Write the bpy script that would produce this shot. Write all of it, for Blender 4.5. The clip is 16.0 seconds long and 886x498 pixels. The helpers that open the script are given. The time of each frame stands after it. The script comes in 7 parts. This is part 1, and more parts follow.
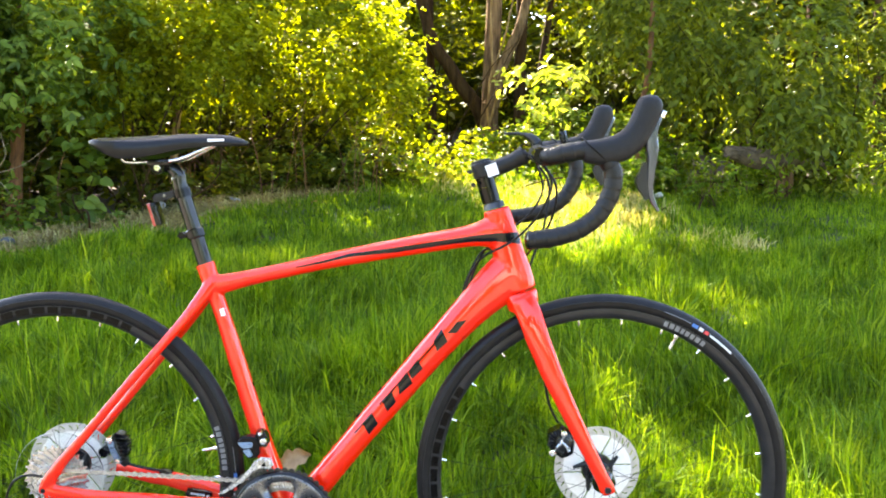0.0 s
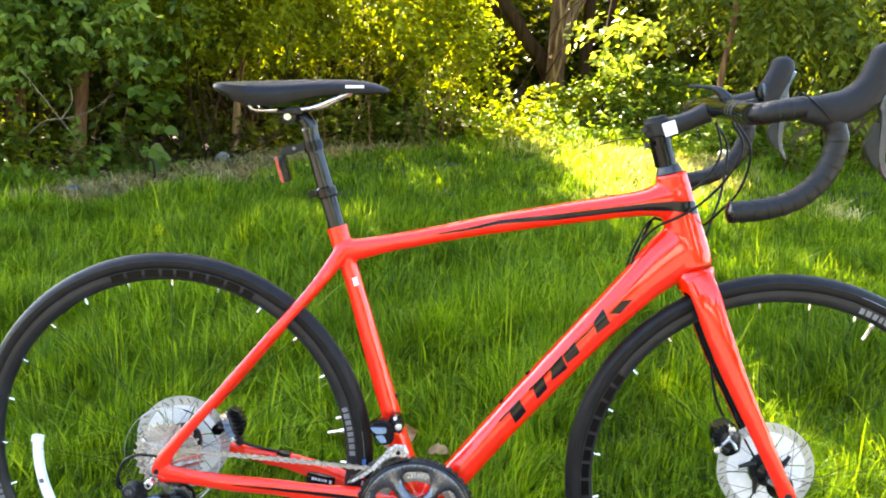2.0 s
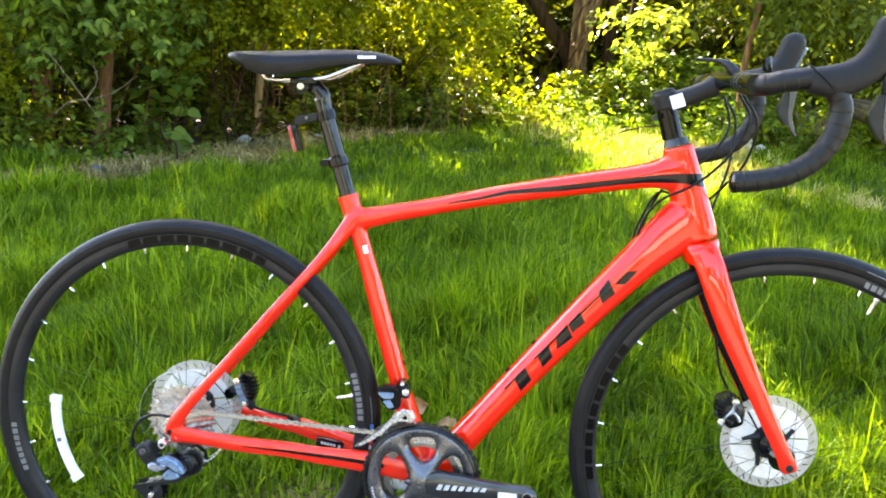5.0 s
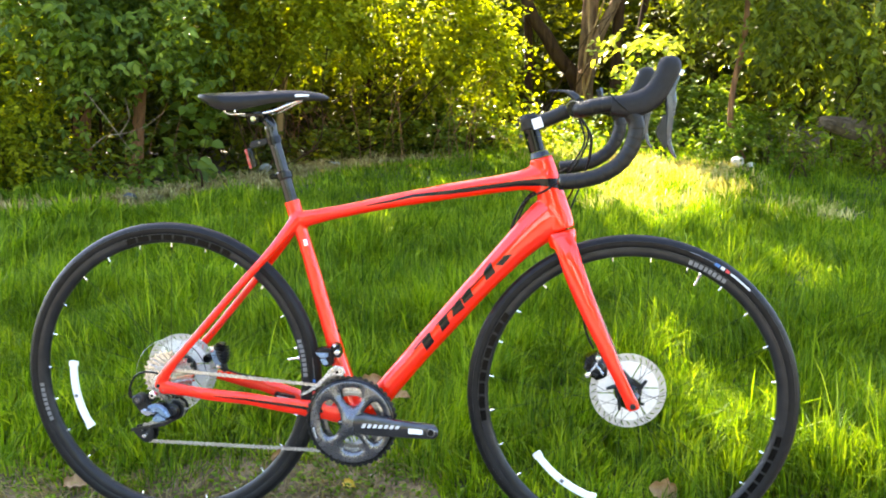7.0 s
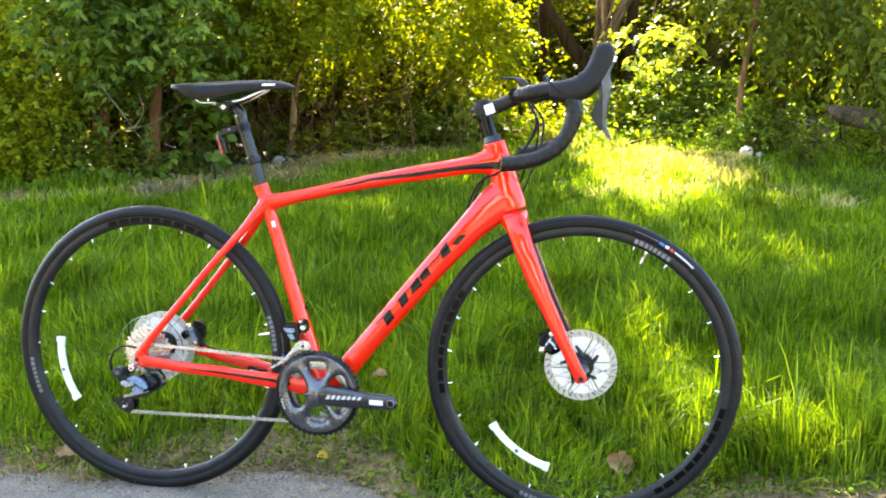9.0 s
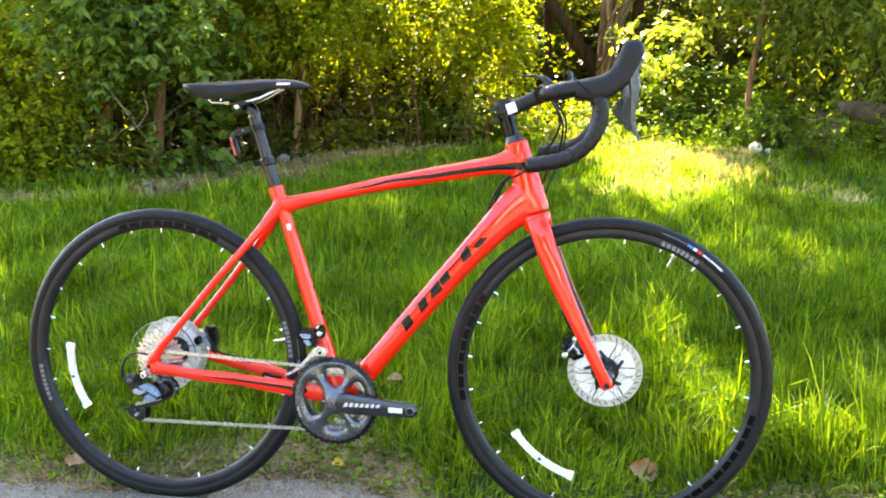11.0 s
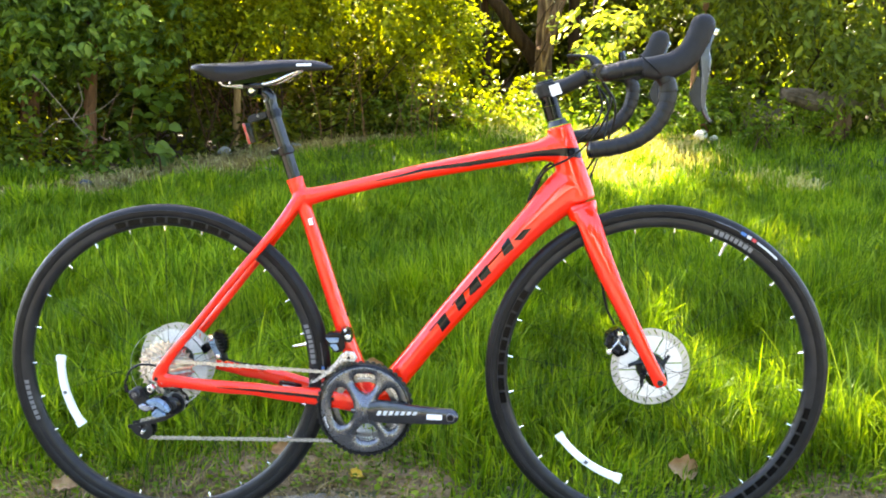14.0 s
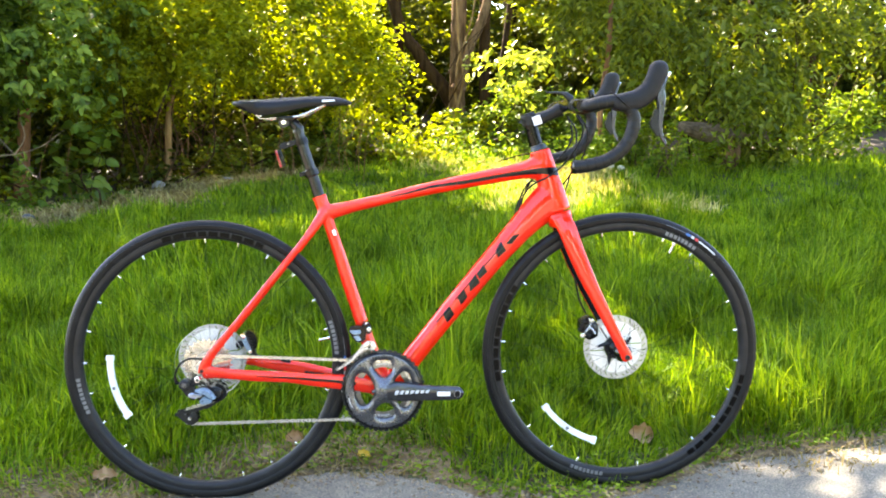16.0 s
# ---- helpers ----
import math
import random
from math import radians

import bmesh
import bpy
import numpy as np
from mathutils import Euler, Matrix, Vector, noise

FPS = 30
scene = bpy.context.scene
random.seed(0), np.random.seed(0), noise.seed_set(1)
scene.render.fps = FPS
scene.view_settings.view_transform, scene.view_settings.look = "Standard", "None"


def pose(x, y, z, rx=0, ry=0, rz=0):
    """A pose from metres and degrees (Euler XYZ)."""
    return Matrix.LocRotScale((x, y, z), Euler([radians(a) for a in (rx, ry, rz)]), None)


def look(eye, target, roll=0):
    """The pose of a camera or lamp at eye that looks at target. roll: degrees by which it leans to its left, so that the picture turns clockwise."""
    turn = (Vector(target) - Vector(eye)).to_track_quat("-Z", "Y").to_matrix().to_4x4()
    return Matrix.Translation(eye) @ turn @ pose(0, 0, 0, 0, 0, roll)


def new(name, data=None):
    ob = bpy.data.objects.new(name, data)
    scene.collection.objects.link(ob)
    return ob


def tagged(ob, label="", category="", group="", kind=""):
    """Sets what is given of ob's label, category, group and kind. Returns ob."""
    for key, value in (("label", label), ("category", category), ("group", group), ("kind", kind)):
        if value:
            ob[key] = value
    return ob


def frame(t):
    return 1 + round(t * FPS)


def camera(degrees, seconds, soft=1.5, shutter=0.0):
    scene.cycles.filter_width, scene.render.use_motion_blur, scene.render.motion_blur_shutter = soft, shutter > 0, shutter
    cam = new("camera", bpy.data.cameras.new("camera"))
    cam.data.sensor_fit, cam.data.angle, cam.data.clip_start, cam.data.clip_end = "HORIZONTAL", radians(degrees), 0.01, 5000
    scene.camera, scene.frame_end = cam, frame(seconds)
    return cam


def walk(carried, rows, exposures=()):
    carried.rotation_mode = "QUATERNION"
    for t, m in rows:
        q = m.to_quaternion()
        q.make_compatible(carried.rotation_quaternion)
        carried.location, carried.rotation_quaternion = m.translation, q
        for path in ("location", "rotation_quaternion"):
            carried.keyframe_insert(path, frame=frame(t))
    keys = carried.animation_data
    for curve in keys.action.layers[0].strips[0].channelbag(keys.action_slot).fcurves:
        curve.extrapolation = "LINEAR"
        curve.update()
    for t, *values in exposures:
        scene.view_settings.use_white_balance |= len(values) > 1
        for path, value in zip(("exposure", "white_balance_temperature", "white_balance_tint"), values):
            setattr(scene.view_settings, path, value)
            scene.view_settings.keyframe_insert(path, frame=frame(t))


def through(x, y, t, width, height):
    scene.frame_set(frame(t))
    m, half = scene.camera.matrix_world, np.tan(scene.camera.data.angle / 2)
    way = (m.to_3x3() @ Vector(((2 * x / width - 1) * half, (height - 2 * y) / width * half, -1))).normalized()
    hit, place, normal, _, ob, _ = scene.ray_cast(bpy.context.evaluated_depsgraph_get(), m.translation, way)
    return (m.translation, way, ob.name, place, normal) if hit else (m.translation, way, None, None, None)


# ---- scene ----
cam = camera(53.3, 16.0, soft=1.9)
PATH = [
    (0, (0.715, -1.573, 0.887), (0.694, 0.42, 0.719), 0.3),
    (0.5, (0.68, -1.479, 0.898), (0.695, 0.513, 0.722), 0.3),
    (1, (0.613, -1.422, 0.907), (0.63, 0.569, 0.72), 0.0),
    (1.5, (0.548, -1.405, 0.902), (0.502, 0.582, 0.675), 1.1),
    (2, (0.517, -1.392, 0.883), (0.411, 0.587, 0.616), 1.7),
    (2.5, (0.494, -1.382, 0.867), (0.329, 0.588, 0.558), 1.8),
    (3, (0.456, -1.374, 0.859), (0.205, 0.583, 0.53), 1.9),
    (3.5, (0.426, -1.367, 0.845), (0.121, 0.581, 0.508), 2.0),
    (4, (0.431, -1.367, 0.833), (0.121, 0.579, 0.493), 2.0),
    (4.5, (0.481, -1.395, 0.843), (0.237, 0.564, 0.52), 2.3),
    (5, (0.541, -1.418, 0.854), (0.387, 0.555, 0.563), 2.3),
    (5.2, (0.564, -1.434, 0.857), (0.425, 0.541, 0.574), 2.1),
    (7.3, (0.875, -1.856, 0.842), (0.609, 0.113, 0.611), 0.9),
    (7.5, (0.91, -1.875, 0.826), (0.636, 0.092, 0.592), 0.9),
    (8, (0.994, -1.897, 0.828), (0.681, 0.064, 0.588), 0.9),
    (10.5, (0.98, -1.847, 0.833), (0.658, 0.111, 0.58), 0.5),
    (11, (0.944, -1.838, 0.838), (0.622, 0.119, 0.584), 0.4),
    (11.5, (0.894, -1.832, 0.846), (0.613, 0.132, 0.599), 0.4),
    (12, (0.857, -1.814, 0.833), (0.616, 0.156, 0.584), 0.4),
    (12.5, (0.816, -1.763, 0.825), (0.575, 0.207, 0.572), 0.3),
    (13, (0.773, -1.717, 0.821), (0.559, 0.254, 0.558), 0.2),
    (13.5, (0.731, -1.711, 0.826), (0.532, 0.261, 0.556), 0.2),
    (14, (0.686, -1.736, 0.824), (0.551, 0.241, 0.552), -0.1),
    (14.5, (0.581, -1.796, 0.819), (0.538, 0.188, 0.574), -0.2),
    (15, (0.486, -1.87, 0.81), (0.514, 0.118, 0.602), -0.1),
    (15.5, (0.453, -1.958, 0.804), (0.536, 0.03, 0.61), -0.5),
    (16, (0.459, -2.088, 0.798), (0.556, -0.1, 0.605), -0.7),
]
walk(cam, [(t, look(eye, target, roll)) for t, eye, target, roll in PATH], [(0.0, 3.83, 7300, 14), (16.0, 3.83, 7300, 14)])


# ---- world, sun, exposure ----
TO_SUN = Vector((-0.35, 0.57, 0.74)).normalized()
world = bpy.data.worlds.new("sky")
scene.world = world
world.use_nodes = True
wn = world.node_tree
sky = wn.nodes.new("ShaderNodeTexSky")
sky.sky_type = "NISHITA"
sky.sun_disc = False
sky.sun_elevation = math.asin(TO_SUN.z)
sky.sun_rotation = math.atan2(TO_SUN.x, TO_SUN.y)
wn.links.new(sky.outputs[0], wn.nodes["Background"].inputs[0])
wn.nodes["Background"].inputs[1].default_value = 0.10
sun_data = bpy.data.lights.new("sun", "SUN")
sun_data.energy, sun_data.angle, sun_data.color = 5.0, radians(0.6), (1.0, 0.93, 0.80)
sun = new("sun", sun_data)
sun.matrix_basis = look(TO_SUN * 60, (0, 0, 0))


# ---- materials ----
def nodes_of(name):
    m = bpy.data.materials.new(name)
    m.use_nodes = True
    t = m.node_tree
    return m, t, t.nodes["Principled BSDF"]


def noise_node(t, scale, detail=4.0, rough=0.6, coord="Object", stretch=1.0):
    c = t.nodes.new("ShaderNodeTexCoord")
    g = t.nodes.new("ShaderNodeMapping")
    g.inputs["Scale"].default_value = (1, 1, stretch)
    t.links.new(c.outputs[coord], g.inputs["Vector"])
    n = t.nodes.new("ShaderNodeTexNoise")
    n.inputs["Scale"].default_value, n.inputs["Detail"].default_value, n.inputs["Roughness"].default_value = scale, detail, rough
    t.links.new(g.outputs[0], n.inputs["Vector"])
    return n


def ramp_node(t, source, stops):
    r = t.nodes.new("ShaderNodeValToRGB")
    els = r.color_ramp.elements
    while len(els) < len(stops):
        els.new(0.5)
    for e, (p, c) in zip(els, stops):
        e.position, e.color = p, (*c, 1)
    t.links.new(source, r.inputs[0])
    return r


def mix_colour(t, factor, a, b, kind="MIX"):
    m = t.nodes.new("ShaderNodeMix")
    m.data_type, m.blend_type = "RGBA", kind
    for value, index in ((factor, 0), (a, 6), (b, 7)):
        if hasattr(value, "is_linked"):
            t.links.new(value, m.inputs[index])
        else:
            m.inputs[index].default_value = value if index == 0 else (*value, 1)
    return m.outputs[2]


def surface(name, a, b, scale=40.0, rough=0.5, metal=0.0, bump=0.0, bump_scale=200.0, coat=0.0, rough_var=0.12, spread=(0.35, 0.7), gloss=0.5, stretch=1.0):
    """Paint, metal, rubber or plastic: two tones, roughness that varies, fine relief."""
    m, t, p = nodes_of(name)
    n = noise_node(t, scale, stretch=stretch)
    r = ramp_node(t, n.outputs[0], ((spread[0], a), (spread[1], b)))
    t.links.new(r.outputs[0], p.inputs["Base Color"])
    p.inputs["Metallic"].default_value, p.inputs["Specular IOR Level"].default_value = metal, gloss
    n2 = noise_node(t, scale * 3.7, 5.0)
    mr = t.nodes.new("ShaderNodeMapRange")
    mr.inputs["To Min"].default_value, mr.inputs["To Max"].default_value = max(0.02, rough - rough_var), min(1.0, rough + rough_var)
    t.links.new(n2.outputs[0], mr.inputs["Value"])
    t.links.new(mr.outputs[0], p.inputs["Roughness"])
    if coat:
        p.inputs["Coat Weight"].default_value, p.inputs["Coat Roughness"].default_value = coat, 0.06
    if bump:
        n3 = noise_node(t, bump_scale, 6.0, stretch=stretch)
        bn = t.nodes.new("ShaderNodeBump")
        bn.inputs["Strength"].default_value, bn.inputs["Distance"].default_value = bump, 0.002 if stretch == 1.0 else 0.012
        t.links.new(n3.outputs[0], bn.inputs["Height"])
        t.links.new(bn.outputs[0], p.inputs["Normal"])
    return m


def leafy(name, dark, mid, light, through=0.5, rough=0.4, shine=0.28, tuft=0.0):
    """Leaves and blades: tone by piece and by patch, a waxy sheen, and light that comes through."""
    m, t, p = nodes_of(name)
    g = t.nodes.new("ShaderNodeNewGeometry")
    r = ramp_node(t, g.outputs["Random Per Island"], ((0.0, dark), (0.5, mid), (1.0, light)))
    n = noise_node(t, 1.7, 3.0)
    r2 = ramp_node(t, n.outputs[0], ((0.32, (0.55, 0.60, 0.55)), (0.68, (1.25, 1.18, 1.0))))
    col = mix_colour(t, 1.0, r.outputs[0], r2.outputs[0], "MULTIPLY")
    if tuft:
        n3 = noise_node(t, tuft, 2.0)
        r3 = ramp_node(t, n3.outputs[0], ((0.35, (0.74, 0.80, 0.76)), (0.65, (1.18, 1.12, 0.95))))
        col = mix_colour(t, 1.0, col, r3.outputs[0], "MULTIPLY")
    t.links.new(col, p.inputs["Base Color"])
    p.inputs["Specular IOR Level"].default_value = shine
    n2 = noise_node(t, 60.0, 2.0)
    mr = t.nodes.new("ShaderNodeMapRange")
    mr.inputs["To Min"].default_value, mr.inputs["To Max"].default_value = rough - 0.1, rough + 0.15
    t.links.new(n2.outputs[0], mr.inputs["Value"])
    t.links.new(mr.outputs[0], p.inputs["Roughness"])
    tr = t.nodes.new("ShaderNodeBsdfTranslucent")
    warm = mix_colour(t, 1.0, col, (1.9, 1.75, 0.45), "MULTIPLY")
    t.links.new(warm, tr.inputs[0])
    mx = t.nodes.new("ShaderNodeMixShader")
    mx.inputs[0].default_value = through
    t.links.new(p.outputs[0], mx.inputs[1])
    t.links.new(tr.outputs[0], mx.inputs[2])
    t.links.new(mx.outputs[0], t.nodes["Material Output"].inputs[0])
    return m


RED = surface("red_gloss_paint", (0.80, 0.015, 0.002), (0.84, 0.020, 0.003), 9, 0.30, coat=0.9, rough_var=0.05, gloss=0.04)
RED.node_tree.nodes["Principled BSDF"].inputs["Coat IOR"].default_value = 1.6
BLACK_GLOSS = surface("black_gloss", (0.002, 0.002, 0.003), (0.004, 0.004, 0.005), 30, 0.14, gloss=0.30, rough_var=0.05)
CARBON = surface("dark_carbon", (0.0015, 0.0015, 0.002), (0.003, 0.003, 0.004), 60, 0.10, gloss=0.22, rough_var=0.03)
POST = surface("clear_coated_carbon", (0.006, 0.006, 0.0065), (0.012, 0.012, 0.013), 120, 0.11, gloss=0.42, rough_var=0.03)
PRINT_BLACK = surface("black_print", (0.001, 0.001, 0.001), (0.002, 0.002, 0.002), 60, 0.3, gloss=0.10)
TAPE = surface("bar_tape", (0.003, 0.003, 0.003), (0.007, 0.007, 0.007), 80, 0.40, bump=0.35, bump_scale=500, gloss=0.30)
RUBBER = surface("rubber", (0.0045, 0.0045, 0.005), (0.009, 0.009, 0.010), 50, 0.40, bump=0.25, bump_scale=700, gloss=0.22)
HOOD = surface("hood_rubber", (0.006, 0.006, 0.007), (0.010, 0.010, 0.011), 70, 0.52, bump=0.3, bump_scale=900, gloss=0.26)
RIM = surface("rim_satin", (0.012, 0.012, 0.013), (0.020, 0.020, 0.021), 25, 0.32, gloss=0.24)
SADDLE = surface("saddle_cover", (0.003, 0.003, 0.004), (0.006, 0.006, 0.007), 45, 0.34, bump=0.25, bump_scale=800, gloss=0.26)
SILVER = surface("steel_silver", (0.52, 0.51, 0.49), (0.68, 0.67, 0.65), 60, 0.28, metal=0.6)
BRIGHT = surface("polished_steel", (0.72, 0.71, 0.70), (0.82, 0.81, 0.80), 60, 0.22, metal=1.0)
ROTOR = surface("brushed_steel", (0.78, 0.77, 0.75), (0.88, 0.87, 0.85), 90, 0.42, metal=0.3)
CHAIN = surface("chain_steel", (0.55, 0.535, 0.505), (0.78, 0.765, 0.73), 200, 0.28, metal=0.95)
GREY = surface("anodised_grey", (0.125, 0.128, 0.138), (0.168, 0.171, 0.184), 40, 0.28, metal=0.9, bump=0.05, bump_scale=900, rough_var=0.06)
GREY_DEEP = surface("deep_anodised_grey", (0.060, 0.060, 0.064), (0.088, 0.088, 0.094), 40, 0.22, metal=0.85, bump=0.05, bump_scale=900, rough_var=0.06)
STEEL_DULL = surface("dull_steel", (0.20, 0.196, 0.19), (0.33, 0.32, 0.31), 70, 0.30, metal=0.95)
LEVER = surface("satin_alloy", (0.075, 0.084, 0.108), (0.092, 0.102, 0.126), 12, 0.24, metal=0.8, rough_var=0.03)
MATT = surface("matt_black_alloy", (0.006, 0.006, 0.0065), (0.010, 0.010, 0.011), 60, 0.46, bump=0.15, bump_scale=900, gloss=0.32)
HEADSET = surface("dark_satin_alloy", (0.030, 0.034, 0.042), (0.045, 0.050, 0.060), 60, 0.34, metal=0.4)
COG = surface("plated_cog", (0.56, 0.51, 0.455), (0.90, 0.855, 0.79), 120, 0.24, metal=0.9)
SILVER_BLUE = surface("pale_alloy", (0.40, 0.43, 0.49), (0.52, 0.55, 0.60), 40, 0.22, metal=0.8)
GREY_DARK = surface("dark_anodised", (0.010, 0.011, 0.012), (0.020, 0.021, 0.023), 40, 0.35, metal=0.4)
BLUEGREY = surface("bluish_alloy", (0.16, 0.25, 0.38), (0.25, 0.36, 0.50), 40, 0.30, metal=0.55)
WHITE = surface("white_plastic", (0.76, 0.755, 0.74), (0.84, 0.835, 0.82), 60, 0.4)
PRINT = surface("pale_print", (0.50, 0.51, 0.52), (0.62, 0.62, 0.63), 60, 0.5)
PRINT_DIM = surface("dim_print", (0.11, 0.11, 0.115), (0.16, 0.16, 0.16), 60, 0.5)
PRINT_BLUE = surface("blue_print", (0.03, 0.12, 0.35), (0.04, 0.15, 0.40), 60, 0.5)
PRINT_RED = surface("red_print", (0.50, 0.03, 0.03), (0.58, 0.04, 0.04), 60, 0.5)
CABLE = surface("cable_black", (0.002, 0.002, 0.002), (0.005, 0.005, 0.005), 60, 0.4, gloss=0.2)
LENS_RED = surface("red_lens", (0.26, 0.006, 0.006), (0.38, 0.010, 0.010), 90, 0.2, coat=1.0)

CLEAR, ct, cp = nodes_of("clear_plastic")
cp.inputs["Base Color"].default_value = (0.95, 0.97, 0.95, 1)
cp.inputs["Roughness"].default_value = 0.04
cp.inputs["Transmission Weight"].default_value = 1.0
cp.inputs["IOR"].default_value = 1.2

GRASS = leafy("grass_blade", (0.033, 0.078, 0.005), (0.107, 0.202, 0.011), (0.240, 0.335, 0.030), 0.45, 0.5, 0.12, 11.0)
WEED = leafy("weed_leaf", (0.060, 0.115, 0.008), (0.120, 0.205, 0.015), (0.205, 0.285, 0.028), 0.4, 0.5, 0.12)
LEAF_PALE = leafy("small_pale_leaf", (0.100, 0.138, 0.008), (0.195, 0.240, 0.014), (0.310, 0.340, 0.022), 0.5, 0.5, 0.10)
LEAF_BROAD = leafy("broad_green_leaf", (0.045, 0.086, 0.012), (0.100, 0.164, 0.022), (0.182, 0.256, 0.040), 0.42, 0.42, 0.18)
LEAF_NARROW = leafy("narrow_bluish_leaf", (0.052, 0.078, 0.009), (0.112, 0.150, 0.016), (0.205, 0.245, 0.038), 0.48, 0.42, 0.16)
# darker copy of the leaf tones: the wood's shade is painted into the colour
LEAF_SHADE_TONE = leafy("shade_toned_leaf", (0.028, 0.040, 0.004), (0.060, 0.074, 0.006), (0.112, 0.126, 0.011), 0.45, 0.5, 0.10)
# lighter copy of the leaf tones: sunlight is painted into the colour
LEAF_SUN = leafy("sun_toned_leaf", (0.095, 0.132, 0.007), (0.165, 0.205, 0.011), (0.245, 0.275, 0.018), 0.6, 0.42, 0.18)
# pale tone stands in for sun glints on the spray by the trunk
LEAF_GLOSSY = leafy("glossy_glint_toned_leaf", (0.20, 0.27, 0.050), (0.28, 0.35, 0.080), (0.38, 0.44, 0.140), 0.45, 0.3, 0.5)
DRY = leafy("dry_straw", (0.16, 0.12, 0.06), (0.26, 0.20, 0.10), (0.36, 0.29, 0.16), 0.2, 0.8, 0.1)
# pale tone raised so the straw also carries the sun patch's glare
STRAW = leafy("straw_with_glare", (0.25, 0.225, 0.080), (0.42, 0.385, 0.16), (0.60, 0.55, 0.31), 0.3, 0.6)
HUMUS = surface("leaf_mould", (0.026, 0.018, 0.009), (0.075, 0.050, 0.026), 22, 0.95, bump=1.0, bump_scale=70)
BARK_PALE = surface("pale_bark", (0.17, 0.095, 0.038), (0.40, 0.255, 0.110), 30, 0.95, bump=1.0, bump_scale=60, gloss=0.1, stretch=0.15)
ROTOR_BAND = surface("worn_steel_band", (0.46, 0.45, 0.43), (0.60, 0.59, 0.56), 90, 0.38, metal=0.6)
BARK = surface("bark", (0.060, 0.034, 0.016), (0.250, 0.155, 0.080), 26, 0.95, bump=1.0, bump_scale=45, gloss=0.1, stretch=0.15)
LOG_WOOD = surface("rotten_wood", (0.060, 0.044, 0.028), (0.215, 0.165, 0.115), 16, 0.95, bump=1.0, bump_scale=40, gloss=0.1, spread=(0.3, 0.75))
BARK_DARK = surface("dark_bark", (0.020, 0.010, 0.004), (0.060, 0.034, 0.013), 26, 0.95, bump=1.0, bump_scale=45, gloss=0.1, stretch=0.15)
BARK_RED = surface("reddish_bark", (0.100, 0.042, 0.015), (0.310, 0.145, 0.055), 30, 0.9, bump=1.0, bump_scale=60, stretch=0.15)
TWIG = surface("bare_twig", (0.12, 0.085, 0.045), (0.25, 0.185, 0.10), 30, 0.8, bump=0.5, bump_scale=120)
STONE_WHITE = surface("white_stone", (0.50, 0.48, 0.43), (0.70, 0.67, 0.60), 18, 0.8, bump=0.6, bump_scale=60)
STONE = surface("pale_stone", (0.16, 0.155, 0.14), (0.30, 0.29, 0.26), 18, 0.85, bump=0.8, bump_scale=60)
GRIT = surface("soil_crumb", (0.115, 0.080, 0.045), (0.31, 0.245, 0.165), 25, 0.95, bump=0.5, bump_scale=150)
STONE_DARK = surface("dark_stone", (0.03, 0.032, 0.034), (0.06, 0.062, 0.064), 18, 0.8, bump=0.8, bump_scale=60)
DEAD_LEAF = surface("dead_leaf", (0.40, 0.235, 0.11), (0.58, 0.39, 0.22), 50, 0.75, bump=0.5, bump_scale=200)
YELLOW_LEAF = surface("yellow_leaf", (0.62, 0.42, 0.03), (0.74, 0.54, 0.07), 60, 0.6, bump=0.4, bump_scale=200)


# ---- mesh helpers ----
def finish(name, data, material, smooth=True, angle=38):
    me = data
    if isinstance(data, bmesh.types.BMesh):
        me = bpy.data.meshes.new(name)
        bmesh.ops.recalc_face_normals(data, faces=data.faces)
        data.to_mesh(me)
        data.free()
        if smooth:
            me.shade_smooth()
            me.set_sharp_from_angle(angle=radians(angle))
    for m in (material if isinstance(material, (list, tuple)) else [material]):
        if not me.materials or len(me.materials) < 9 and m.name not in me.materials:
            me.materials.append(m)
    return me


def part(name, data, material, parent, label="", smooth=True, angle=38):
    """One mesh object under a thing or a part; its mesh is in world places."""
    ob = new(name, finish(name, data, material, smooth, angle))
    ob.parent = parent
    if parent.parent is None:
        ob.matrix_parent_inverse = parent.matrix_basis.inverted()
    if label:
        tagged(ob, label)
    return ob


def thing(name, label, category, base=(0, 0, 0), group="", kind=""):
    ob = new(name)
    ob.empty_display_size = 0.05
    ob.matrix_basis = pose(*base)
    return tagged(ob, label, category, group, kind)


def mesh_from(name, verts, faces):
    me = bpy.data.meshes.new(name)
    me.from_pydata(verts, [], faces)
    me.update()
    return me


def bridge(bm, rings, cap=True, closed=False):
    vs = [[bm.verts.new(p) for p in r] for r in rings]
    n = len(vs[0])
    pairs = list(zip(vs, vs[1:])) + ([(vs[-1], vs[0])] if closed else [])
    for a, b in pairs:
        for i in range(n):
            bm.faces.new((a[i], a[(i + 1) % n], b[(i + 1) % n], b[i]))
    if cap and not closed:
        bm.faces.new(vs[0][::-1])
        bm.faces.new(vs[-1])
    return vs


def smooth_path(pts, steps=6):
    """A Catmull-Rom curve through tuples of any length."""
    p = [np.array(q, float) for q in pts]
    p = [2 * p[0] - p[1]] + p + [2 * p[-1] - p[-2]]
    out = []
    for a, b, c, d in zip(p, p[1:], p[2:], p[3:]):
        for k in range(steps):
            u = k / steps
            out.append(0.5 * (2 * b + (c - a) * u + (2 * a - 5 * b + 4 * c - d) * u * u + (3 * b - a - 3 * c + d) * u ** 3))
    out.append(p[-2])
    return out


